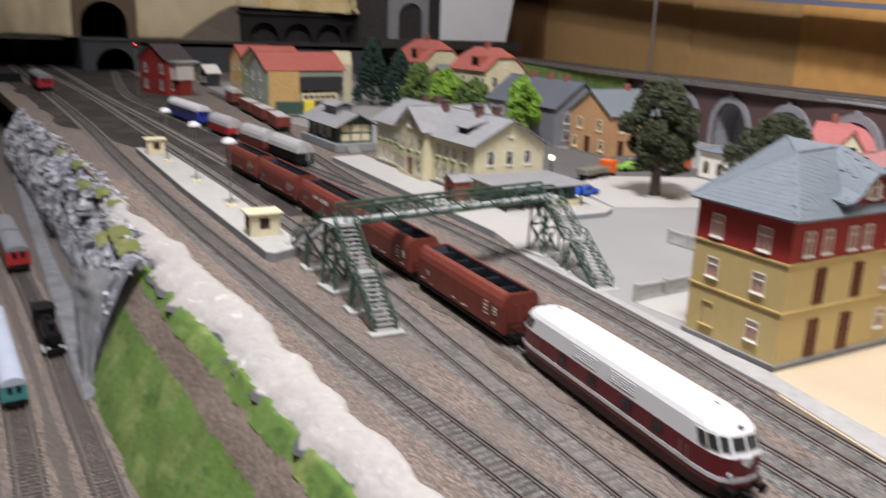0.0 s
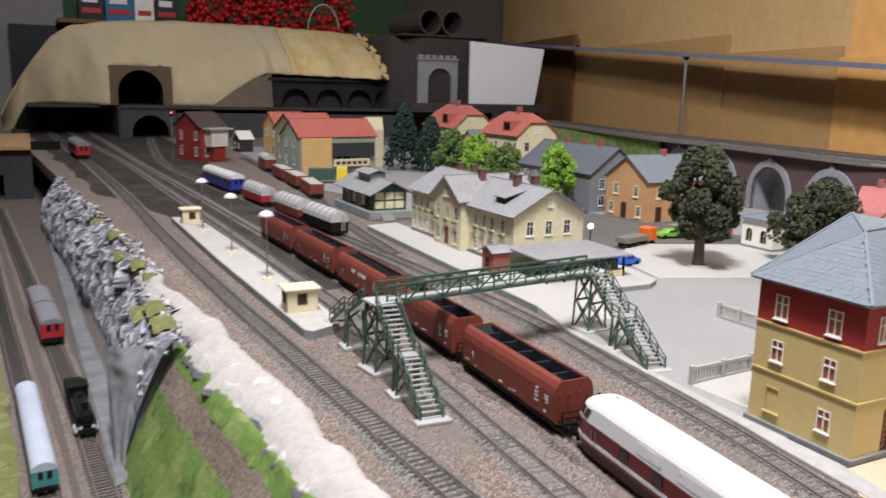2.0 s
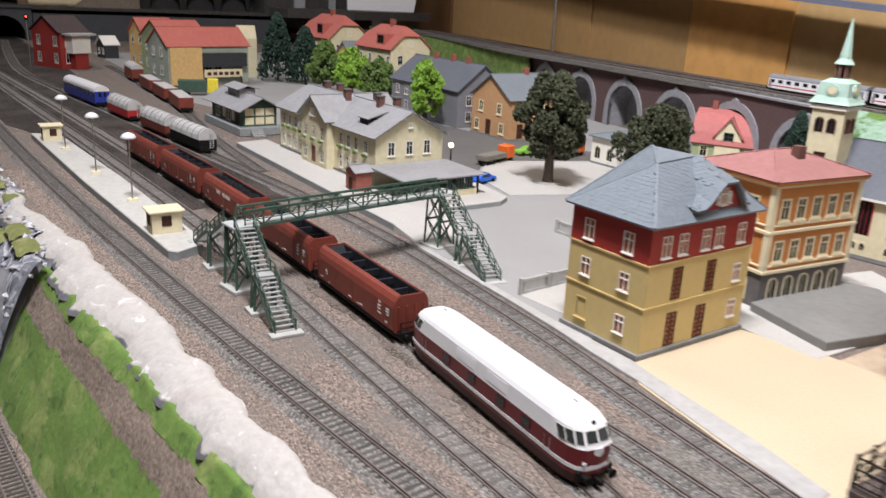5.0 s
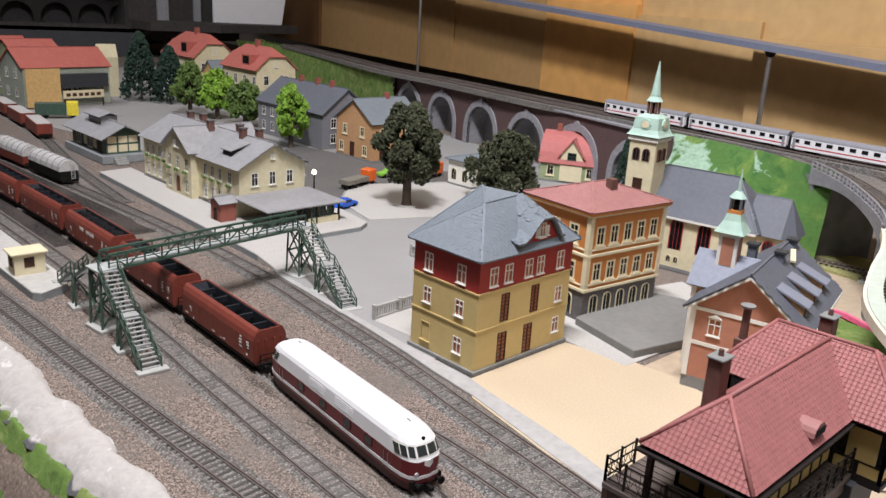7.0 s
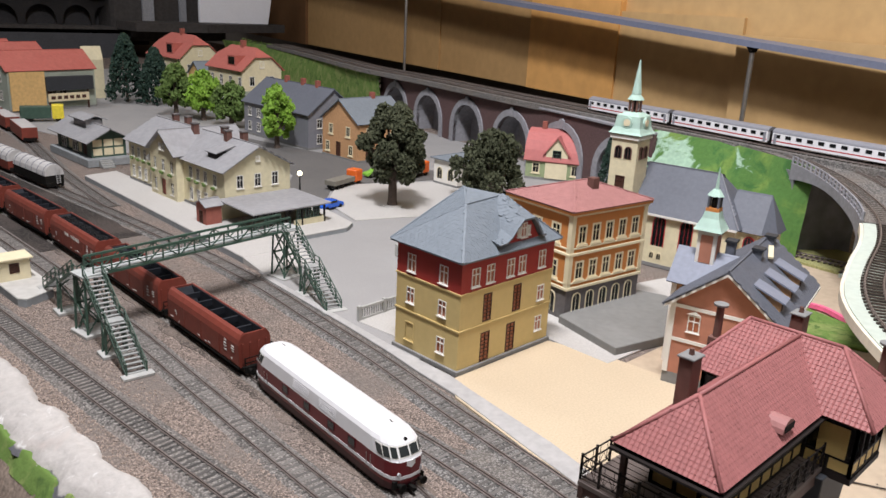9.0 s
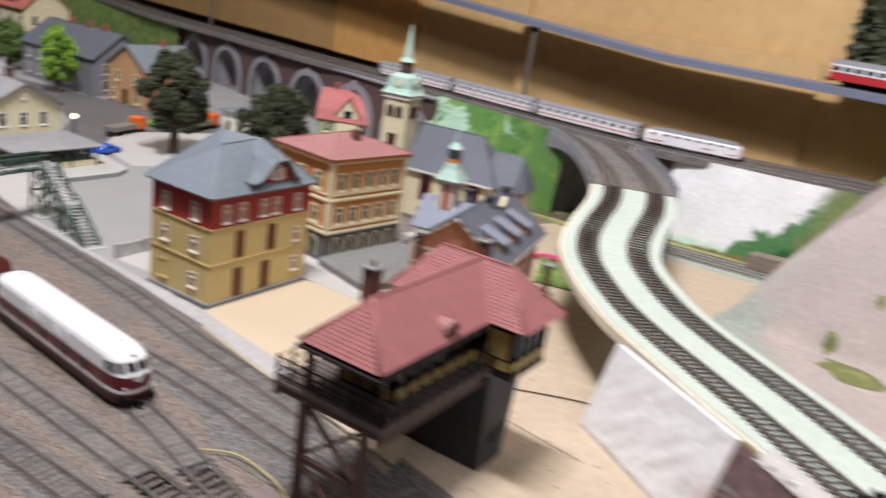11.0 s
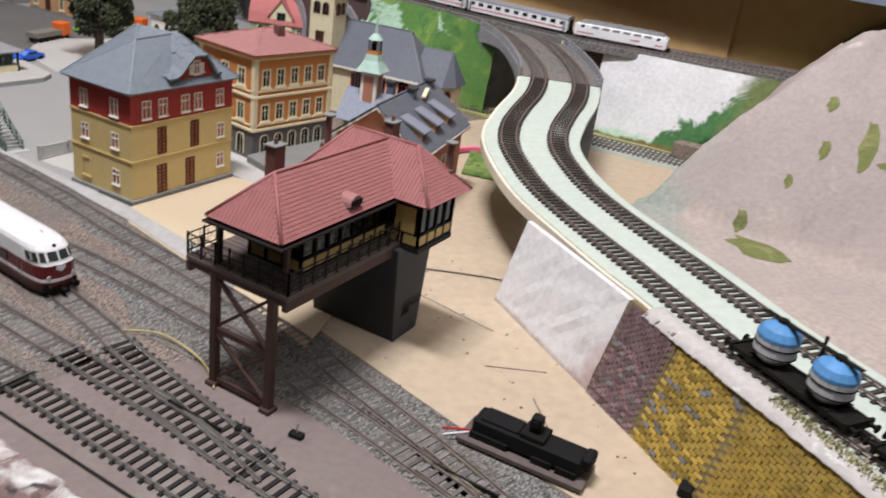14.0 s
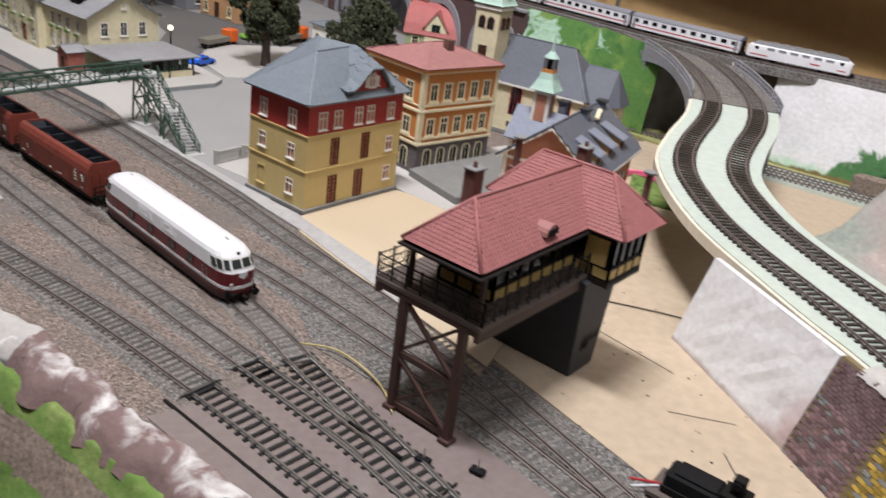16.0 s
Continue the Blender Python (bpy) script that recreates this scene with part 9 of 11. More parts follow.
def hill_cloth(name, xa, xb, y_top, y_foot, mat, label, skip=None):
    g, n, k = Geo(), int((xb - xa) / 1.3), 26
    for i in range(n + 1):
        x = xa + (xb - xa) * i / n
        zt, zf = np.interp(x, *zip(*top_line)), np.interp(x, *zip(*foot_line))
        for j in range(k + 1):
            f = j / k
            z = zf + (zt - zf) * f
            y = y_foot(x) + (y_top - y_foot(x)) * f ** 1.6
            fold = 1.6 * math.sin(0.33 * x + 1.5 * math.sin(0.09 * x + f * 2)) * (1 - f) ** 0.7 + 2.4 * wob(x, z * 0.6, 0.07, 3) + 0.8 * wob(x, z * 0.5, 0.22, 8)
            g.v.append(Vector((x + 0.6 * wob(x, z, 0.1), y + fold, z + 0.5 * wob(x, z, 0.2, 5))))
    for i in range(n):
        for j in range(k):
            q = [i * (k + 1) + j, (i + 1) * (k + 1) + j, (i + 1) * (k + 1) + j + 1, i * (k + 1) + j + 1]
            c = sum((g.v[a] for a in q), Vector()) / 4
            if not (skip and skip(c)):
                g.f.append(tuple(q))
    me = solid(name, g, M[mat], label, "hill", kind="structure", smooth=True)
    sol = me.modifiers.new("thickness", "SOLIDIFY")
    sol.thickness = 0.004
    return me


foot_y = lambda x: float(np.interp(x, [-62, -16, 14, 60, 133], [415, 381, 380, 372, 362]))
hole = lambda c: -14 < c.x < 11.5 and c.z < 32.5
hill_cloth("cloth_hill", -62, 70, 404, foot_y, "cloth_hill", "beige stiffened cloth hill with hanging folds over the tunnels", hole)
hill_cloth("cloth_hill", 70.0, 116, 404, foot_y, "cloth_ochre", "ochre-painted plaster hill with a ragged unpainted edge")
hill_cloth("cloth_hill", 116.0, 133, 404, foot_y, "hill_grey", "bare dark grey end of the plaster hill")
# ragged flakes of ochre along the seam
for k in range(14):
    z = 31 + 1.7 * k
    x = 116 + random.uniform(-0.5, 2.5)
    f = (z - 30) / 25
    y = foot_y(x) + (404 - foot_y(x)) * f ** 1.6
    m = pose(x, y - 2.0, z, 70, random.uniform(0, 90), 0)
    solid("paint_flake", Geo().prism([(1.6 * math.cos(a) * random.uniform(0.6, 1.5), 1.3 * math.sin(a) * random.uniform(0.6, 1.4)) for a in [math.pi * i / 4 for i in range(8)]], -1.0, 0.5, m), M["cloth_ochre"], "ragged ochre plaster flake on the hill edge", "plaster", "plaster flakes")
slope_face = Geo().add([(31, 368, 14.6), (59, 366, 14.6), (59, 369, 31), (50, 371, 28), (42, 372, 22.5), (31, 374, 14.6), (59, 376, 31)], [(0, 1, 2, 3, 4), (0, 4, 3, 2, 6, 5), (1, 6, 2)])
solid("earth_slope", slope_face, M["slope_brown"], "grey-brown earth slope beside the gallery", "slope", kind="structure")

# dark gallery with arches
gal = tagged(empty("gallery"), "long dark wooden avalanche gallery with arched openings", "gallery", kind="structure")
part("arcade", arched_wall(Geo(), 370, 59, 128, 11.5, 27.5, [(72, 7.2, 24), (89.5, 7.2, 24), (106.5, 6.8, 24), (120.5, 5.6, 24)], 1.2), M["gallery_dark"], gal)
part("gallery_roof", Geo().box(57.5, 368.5, 27.5, 129, 384, 29.2), M["gallery_dark"], gal, bevel=0.2)
part("gallery_back", Geo().box(59, 378, 11.5, 128, 379, 27.5), M["gallery_back"], gal, "grey rear wall of the gallery")
part("post", Geo().box(59.2, 369.4, 11.5, 60.6, 370, 27.5), M["gallery_dark"], gal)

# upper right: stone portal, dark hill, round pipes, white sheet
portal("grey stone tunnel portal with a crenellated top", 350, 131, 154, 18, 40, [(143.5, 7.0, 36)], "portal_stone", 30)
for k in range(6):
    solid("merlon", Geo().box(131.2 + 3.9 * k, 349.6, 40.9, 133.4 + 3.9 * k, 351.4, 42.6), M["portal_stone"], "small grey stone merlon on the portal", "merlon", "merlons of the portal", bevel=0.1)
solid("dark_hill", Geo().prism([(120, 362), (132, 351.6), (156, 351.6), (178, 352), (178, 380), (120, 392)], 8, 52), M["hill_grey"], "dark grey unpainted plaster hill", "hill", kind="structure", bevel=1.5)
solid("track_board", Geo().prism([(118, 330), (150, 322), (200, 330), (200, 352), (118, 352)], 14, 18), M["hill_grey"], "dark grey trackbed before the stone portal", "trackbed", kind="structure")
for cx in (138.5, 151.5):
    g = Geo()
    n = 20
    ring = lambda r, y: [(cx + r * math.cos(2 * math.pi * i / n), y, 59.4 + r * math.sin(2 * math.pi * i / n)) for i in range(n)]
    g.loft([ring(6.6, 352), ring(6.6, 392), ring(5.6, 392), ring(5.6, 352), ring(6.6, 352)], cap=False)
    solid("pipe_tunnel", g, M["pipe_dark"], "dark brown round tube lying above the tunnels", "tube", "round tubes")
    # black disc added in place of the tube's shaded depth
    solid("tube_end", Geo().tube(0, 0, 0, 0.3, 5.6, 5.6, 20, pose(cx, 385, 59.4, 90, 0, 0)), M["tunnel_shade_black"], "added black disc for the shade deep in the tube", "tube", "ends of the tubes")
solid("tube_shelf", Geo().box(122, 351, 52, 172, 395, 52.9), M["hill_grey"], "dark board under the round tubes", "shelf", kind="structure")
g = Geo().add([(155, 338, 18), (190, 330, 18), (195, 330, 47), (156, 340, 50), (155, 340, 18), (190, 332, 18), (195, 332, 47), (156, 342, 50)], [(0, 1, 2, 3), (7, 6, 5, 4), (0, 4, 5, 1), (1, 5, 6, 2), (2, 6, 7, 3), (3, 7, 4, 0)])
solid("white_sheet", g, M["sheet_white"], "blank white foam sheet leaning under the shelf", "sheet", bevel=0.4)

# behind the hill: stored boxes, red berry garland, white wall
solid("rear_shelf", Geo().box(-34, 408, 53, 175, 470, 55), M["card_dark"], "dark storage shelf behind the hill", "shelf", kind="structure")
solid("rear_support", Geo().box(-56, 440, -13, 175, 444, 53), M["box_dark"], "dark rear panel behind the hill", "wall", kind="structure")
solid("white_wall", Geo().box(-175, 446, -13, -30, 450, 120), M["white_paint"], "white wall at the end of the room", "wall", kind="structure")
solid("dark_curtain", Geo().box(-38, 474, 40, 180, 476, 150), M["box_green"], "dark green cloth hanging behind the shelf", "curtain")
for x0, x1, z1, mat, lab in ((-24, -12, 74, "box_dark", "dark cardboard packing box on the shelf"), (-11.5, 2, 78, "box_blue", "blue printed packing box on the shelf"), (2.5, 12, 72, "frame_white", "pale printed packing box on the shelf"), (12.5, 24, 80, "box_dark", "dark packing box with pale print")):
    b_ = tagged(part("packing_box", Geo().box(x0, 420, 55, x1, 436, z1), M[mat], None, bevel=0.2), lab, "box", "packing boxes")
    part("print_bar", Geo().box(x0 + 1.5, 419.8, 59, x1 - 1.5, 420.0, 61.5), M["train_red"], b_, "red print bar")
    part("print_bar", Geo().box(x0 + 2, 419.8, 64, x1 - 3, 420.0, 67), M["sheet_white"], b_, "pale print patch")
berry = Geo()
for k in range(420):
    x, z = random.uniform(30, 122), 56 + 22 * random.random() ** 1.1
    r = random.uniform(1.2, 2.4)
    c = Vector((x, 424 + random.uniform(-5, 6), z))
    ico = [(math.cos(a) * math.cos(b) * r, math.sin(a) * math.cos(b) * r, math.sin(b) * r) for b in (-0.9, 0, 0.9) for a in [math.pi * i / 3 for i in range(6)]]
    berry.loft([[tuple(c + Vector(p)) for p in ico[6 * q:6 * q + 6]] for q in range(3)])
solid("berry_garland", berry, M["berry_red"], "heap of dark red artificial berries on the shelf", "garland", kind="stuff", smooth=True)
solid("loop_wire", Geo().loft([[(101 + 9 * math.cos(a) + 0.35 * math.cos(b) * math.cos(a), 412 + 0.35 * math.sin(b), 56 + 14 * math.sin(a) + 0.35 * math.cos(b) * math.sin(a)) for b in [2 * math.pi * q / 6 for q in range(6)]] for a in [math.pi * i / 18 for i in range(19)]]), M["tarp"], "pale cable loop standing on the hill top", "cable", smooth=True)


# ---- rolling stock ----
def on_track(pts, y):
    """The place and heading (degrees from +y) of a track at a given y."""
    ys, xs = [p[1] for p in pts], [p[0] for p in pts]
    x = float(np.interp(y, ys, xs))
    d = (float(np.interp(y + 2, ys, xs)) - float(np.interp(y - 2, ys, xs))) / 4
    return x, -math.degrees(math.atan(d))


def shell(profile, y0, y1, mat, name, parent, label="", bevel=0.0, smooth=False):
    """A cross-section of (x, z) points pulled along y."""
    n = len(profile)
    g = Geo().add([(x, y, z) for y in (y0, y1) for x, z in profile], [tuple(range(n)), tuple(range(2 * n - 1, n - 1, -1))] + [(i, n + i, n + (i + 1) % n, (i + 1) % n) for i in range(n)])
    return part(name, g, M[mat], parent, label, bevel, smooth)


def bogie(parent, y, wheels=(-1.4, 1.4), w=0.95, r=0.52, z=0.46):
    b = part("bogie", Geo().box(-1.25, y + wheels[0] - 0.7, z + 0.35, 1.25, y + wheels[-1] + 0.7, z + 0.75), M["running_gear"], parent, bevel=0.05)
    for k in wheels:
        for s in (-1, 1):
            part("wheel", Geo().tube(0, 0, -0.12, 0.12, r, r, 14, pose(s * 0.82, y + k, z + r, 0, 90, 0)), M["running_gear"], b)
            part("axle_box", Geo().box(s * 1.15 - 0.18, y + k - 0.25, z + 0.3, s * 1.15 + 0.18, y + k + 0.25, z + 0.85), M["running_gear"], b)
    return b


def buffers(parent, y, s, z=1.15):
    part("buffer_beam", Geo().box(-1.4, y - 0.12, z - 0.35, 1.4, y + 0.12, z + 0.3), M["running_gear"], parent)
    for x in (-0.95, 0.95):
        part("buffer", Geo().tube(0, 0, 0, 0.75, 0.16, 0.16, 10, pose(x, y, z, -90 * s, 0, 0)).tube(0, 0, 0.65, 0.75, 0.32, 0.32, 12, pose(x, y, z, -90 * s, 0, 0)), M["running_gear"], parent)
    part("coupling", Geo().box(-0.15, y + (0 if s > 0 else -0.9), z - 0.5, 0.15, y + (0.9 if s > 0 else 0), z - 0.2), M["running_gear"], parent)


def diesel_loco(pts, y):
    x, turn = on_track(pts, y)
    l = tagged(empty("diesel_locomotive", x, y, 0.0, turn), "dark red diesel locomotive with a white roof and white stripes", "locomotive")
    e = 11.15

    def plan(z, cut=0.0, wide=1.0):
        """The outline of the body at a height, its ends drawn in by cut and its width scaled."""
        half_ = [(0.0, e), (0.92, e - 0.12), (1.38, e - 0.55), (1.6, e - 1.2), (1.7, e - 2.3)]
        q = [(a * wide, b - cut) for a, b in half_]
        ring = [(a, b) for a, b in reversed(q)] + [(-a, b) for a, b in q[1:]]
        ring += [(-a, -b) for a, b in reversed(q)][0:] + [(a, -b) for a, b in q[1:]]
        return [(a, b, z) for a, b in ring]
    part("skirt", Geo().loft([plan(0.5, 0.3, 0.9), plan(1.3, 0.02, 0.99)]), M["loco_red_shaded"], l, "red skirt, its shade put into a very dark red")
    part("body", Geo().loft([plan(1.26), plan(2.98)]), M["loco_red"], l, "dark red lower body", smooth=False)
    part("stripe", Geo().loft([plan(1.56, -0.02, 1.014), plan(1.83, -0.02, 1.014)]), M["loco_white"], l, "white waist stripe")
    low, high = plan(2.96, 0.0), plan(4.12, 0.62, 0.94)
    top = part("upper_body", Geo().loft([low, high, plan(4.42, 1.0, 0.84), plan(4.64, 1.6, 0.62), plan(4.74, 2.4, 0.3)]), M["loco_white"], l, "white painted roof and cab tops")
    n = len(low)

    def pane(i, u0, u1, v0, v1, name="cab_window"):
        """A glazed window with a white frame, set on one facet of the cab."""
        a, b, c, d = (Vector(p) for p in (low[i], low[(i + 1) % n], high[(i + 1) % n], high[i]))
        at = lambda u, v: (a.lerp(b, u)).lerp(d.lerp(c, u), v)
        nrm = (b - a).cross(d - a).normalized()
        if nrm.dot((a + b) / 2) < 0:
            nrm = -nrm
        for grow, out, mat, nm in ((0.05, 0.025, "frame_white", "window_frame"), (0.0, 0.05, "cab_glass", name)):
            q = [at(u0 - grow, v0 - grow), at(u1 + grow, v0 - grow), at(u1 + grow, v1 + grow), at(u0 - grow, v1 + grow)]
            g = Geo().add([tuple(p + nrm * out) for p in q] + [tuple(p - nrm * 0.1) for p in q], [(0, 1, 2, 3), (7, 6, 5, 4), (0, 4, 5, 1), (1, 5, 6, 2), (2, 6, 7, 3), (3, 7, 4, 0)])
            part(nm, g, M[mat], l)
    for i in range(n):
        a, b = low[i], low[(i + 1) % n]
        mid_y, length = abs(a[1] + b[1]) / 2, (Vector(b) - Vector(a)).length
        if length > 4 or length < 0.2:
            continue
        if mid_y > e - 0.1:
            pane(i, 0.1, 0.94, 0.3, 0.88, "windscreen")
        elif mid_y > e - 0.5:
            pane(i, 0.12, 0.88, 0.26, 0.88)
        elif mid_y > e - 1.0:
            pane(i, 0.08, 0.92, 0.24, 0.86)
        else:
            out_first = abs(a[1]) > abs(b[1])
            pane(i, 0.06 if out_first else 0.38, 0.62 if out_first else 0.94, 0.22, 0.84)
    for s in (-1, 1):
        # white chevron on the nose
        part("chevron", Geo().add([(-1.2, s * (e - 0.28), 3.02), (1.2, s * (e - 0.28), 3.02), (0, s * (e + 0.06), 2.42), (-1.2, s * (e - 0.5), 3.02), (1.2, s * (e - 0.5), 3.02), (0, s * (e - 0.3), 2.42), (0, s * (e + 0.06), 3.02)], [(0, 6, 2), (6, 1, 2), (3, 5, 4), (0, 2, 5, 3), (2, 1, 4, 5), (0, 3, 4, 1, 6)]), M["loco_white"], l, "white nose chevron")
        for sx in (-1, 1):
            part("headlight", Geo().tube(0, 0, 0, 0.12, 0.17, 0.15, 12, pose(sx * 0.98, s * (e - 0.22), 2.0, -90 * s, 0, 0)), M["silo_white"], l)
        part("headlight", Geo().tube(0, 0, 0, 0.16, 0.13, 0.13, 12, pose(0, s * (e - 0.92), 4.36, -90 * s, 0, 0)), M["running_gear"], l)
        buffers(l, s * (e - 0.35), s)
        bogie(l, s * 6.6, (-1.5, 1.5))
    for sx in (-1, 1):
        for yy in (-6.2, -3.2, 0.6, 4.2):
            w = part("body_window", Geo().box(sx * 1.7 - 0.05, yy, 2.2, sx * 1.7 + 0.05, yy + 0.85, 2.85), M["cab_glass"], l)
            part("window_frame", wall_with_holes(Geo(), pose(sx * 1.71 + (0.03 if sx > 0 else 0.0), yy - 0.06, 2.14, 0, 0, 90), 0, 0.97, 0, 0.77, [(0.06, 0.06, 0.85, 0.65)], 0.05), M["loco_red_shaded"], w)
        for yy in (-8.4, 7.9):
            for d in (0, 0.55):
                part("grab_rail", Geo().rod((sx * 1.76, yy + d, 1.5), (sx * 1.76, yy + d, 2.7), 0.028, 6), M["steel"], l)
        for y0 in (-3.4, 0.8):
            for k in range(5):
                z = 3.3 + k * 0.16
                part("louvre", Geo().beam((sx * (1.71 - 0.09 * (z - 2.98)), y0, z), (sx * (1.71 - 0.09 * (z - 2.98)), y0 + 2.6, z), 0.045), M["loco_white"], l)
    part("underframe", Geo().box(-1.3, -3.6, 0.5, 1.3, 3.6, 0.9), M["running_gear"], l)
    part("fuel_tank", Geo().box(-1.15, -2.6, 0.32, 1.15, 2.6, 0.6), M["running_gear"], l)
    for yy in (-6.5, -1.2, 5.2):
        part("roof_hatch", Geo().box(-0.45, yy - 1.2, 4.7, 0.45, yy + 1.2, 4.78), M["loco_white"], l, bevel=0.03)
    for yy in (-8.4, 8.2):
        part("roof_horn", Geo().rod((0.25, yy, 4.76), (0.25, yy + 0.4, 4.8), 0.06), M["steel"], l)
    return l


diesel_loco(T3, -0.6)


def hopper(pts, y, coal=False):
    x, turn = on_track(pts, y)
    h = tagged(empty("hopper_wagon", x, y, 0.0, turn), "rust-red coal hopper wagon, partly loaded with black coal" if coal else "rust-red open coal hopper wagon with a dark empty inside", "wagon", "hopper wagons of the coal train")
    L = 7.7
    prof = [(-1.55, 1.05), (-1.7, 1.3), (-1.72, 3.35), (-1.62, 3.9), (-1.38, 4.35), (-1.12, 4.55), (-1.02, 4.5), (-1.02, 2.2), (1.02, 2.2), (1.02, 4.5), (1.12, 4.55), (1.38, 4.35), (1.62, 3.9), (1.72, 3.35), (1.7, 1.3), (1.55, 1.05)]
    shell(prof, -L, L, "wagon_red", "body", h, "rust-red riveted body")
    lining = [(-1.0, 4.4), (-1.0, 2.25), (1.0, 2.25), (1.0, 4.4), (0.92, 4.4), (0.92, 2.35), (-0.92, 2.35), (-0.92, 4.4)]
    shell(lining, -L + 0.3, L - 0.3, "wagon_inside", "lining", h, "dark blue-grey inside")
    for s in (-1, 1):
        e = [(-1.55, 1.05), (-1.7, 1.3), (-1.72, 3.35), (-1.62, 3.9), (-1.38, 4.3), (-1.0, 4.45), (1.0, 4.45), (1.38, 4.3), (1.62, 3.9), (1.72, 3.35), (1.7, 1.3), (1.55, 1.05)]
        shell(e, s * L - 0.08, s * L + 0.08, "wagon_red", "end_plate", h)
        part("end_slope", Geo().add([(-0.9, s * (L - 0.3), 4.35), (0.9, s * (L - 0.3), 4.35), (0.9, s * (L - 2.4), 2.4), (-0.9, s * (L - 2.4), 2.4), (-0.9, s * (L - 0.3), 2.4), (0.9, s * (L - 0.3), 2.4)], [(0, 1, 2, 3), (0, 3, 4), (1, 5, 2), (3, 2, 5, 4), (0, 4, 5, 1)]), M["wagon_inside"], h)
        for x_ in (-1.3, -0.5, 0.4, 1.2):
            part("end_rib", Geo().box(x_ - 0.08, s * (L + 0.06), 1.4, x_ + 0.08, s * (L + 0.2), 3.5), M["wagon_red"], h)
        part("end_platform", Geo().box(-1.4, s * L, 1.0, 1.4, s * (L + 0.75), 1.15), M["running_gear"], h)
        for x_ in (-1.35, 1.35):
            part("rail_post", Geo().box(x_ - 0.05, s * (L + 0.65) - 0.05, 1.1, x_ + 0.05, s * (L + 0.65) + 0.05, 2.2), M["running_gear"], h)
        for zz in (1.65, 2.15):
            part("hand_rail", Geo().box(-1.35, s * (L + 0.65) - 0.04, zz, 1.35, s * (L + 0.65) + 0.04, zz + 0.08), M["running_gear"], h)
        buffers(h, s * (L + 0.7), s, 1.05)
        bogie(h, s * 5.2, (-1.05, 1.05), r=0.5)
    for k in range(5):
        yy = -L + 2.2 + k * (2 * L - 4.4) / 4
        part("cross_brace", Geo().box(-1.0, yy - 0.12, 3.6, 1.0, yy + 0.12, 4.2), M["wagon_inside"], h)
    for s in (-1, 1):
        for k in range(3):
            yy = -L + (k + 1) * 2 * L / 4
            part("side_seam", Geo().box(s * 1.72 - 0.03, yy - 0.04, 1.3, s * 1.72 + 0.03, yy + 0.04, 3.4), M["wagon_red"], h)
        part("lower_sill", Geo().box(s * 1.6 - 0.1, -L, 0.9, s * 1.6 + 0.1, L, 1.1), M["running_gear"], h)
        bars = ((-6.9, 2.9, 0.55, 0.12), (-6.9, 2.65, 0.55, 0.12), (-6.9, 2.4, 0.4, 0.1), (-5.4, 3.1, 0.35, 0.16), (-5.4, 2.75, 0.5, 0.14), (-5.4, 2.45, 0.5, 0.14), (-5.5, 2.1, 0.6, 0.12), (-6.6, 1.6, 0.3, 0.18), (-2.0, 1.6, 0.5, 0.1), (-1.2, 1.5, 0.3, 0.1), (0.2, 1.6, 0.6, 0.1), (5.6, 2.4, 0.3, 0.2), (5.6, 2.1, 0.1, 0.3), (6.4, 1.6, 0.7, 0.08), (5.0, 1.4, 0.2, 0.16))
        for yy, zz, w, t in bars:
            part("lettering_bar", Geo().box(s * 1.745 - 0.012, yy * -s, zz, s * 1.745 + 0.012, yy * -s + w, zz + t), M["lettering"], h)
        if coal:
            for k in range(7):
                if k in (4,):
                    continue
                part("lettering_bar", Geo().box(s * 1.72 - 0.02, -2.4 + k * 0.72, 2.95, s * 1.72 + 0.02, -1.9 + k * 0.72, 3.4), M["lettering"], h)
    if coal:
        g = Geo()
        for k in range(420):
            r = random.uniform(0.12, 0.32)
            yy, xx = random.uniform(-L + 1, L - 1), random.uniform(-0.85, 0.85)
            m = pose(xx, yy, 3.9 + 0.5 * (1 - abs(xx)) * (0.6 + 0.4 * wob(yy, 0, 0.6)), random.uniform(0, 360), random.uniform(0, 360), 0)
            g.add([(r, 0, 0), (-r, 0, 0), (0, r, 0), (0, -r, 0), (0, 0, r), (0, 0, -r)], [(0, 2, 4), (2, 1, 4), (1, 3, 4), (3, 0, 4), (2, 0, 5), (1, 2, 5), (3, 1, 5), (0, 3, 5)], m)
        g.box(-0.9, -L + 0.6, 2.4, 0.9, L - 0.6, 3.95)
        tagged(part("coal_load", g, M["black"], h, "black coal lumps"), kind="stuff")
    return h


random.seed(8)
for k in range(5):
    hopper(T3, 20.4 + 17.9 * k, k == 2)


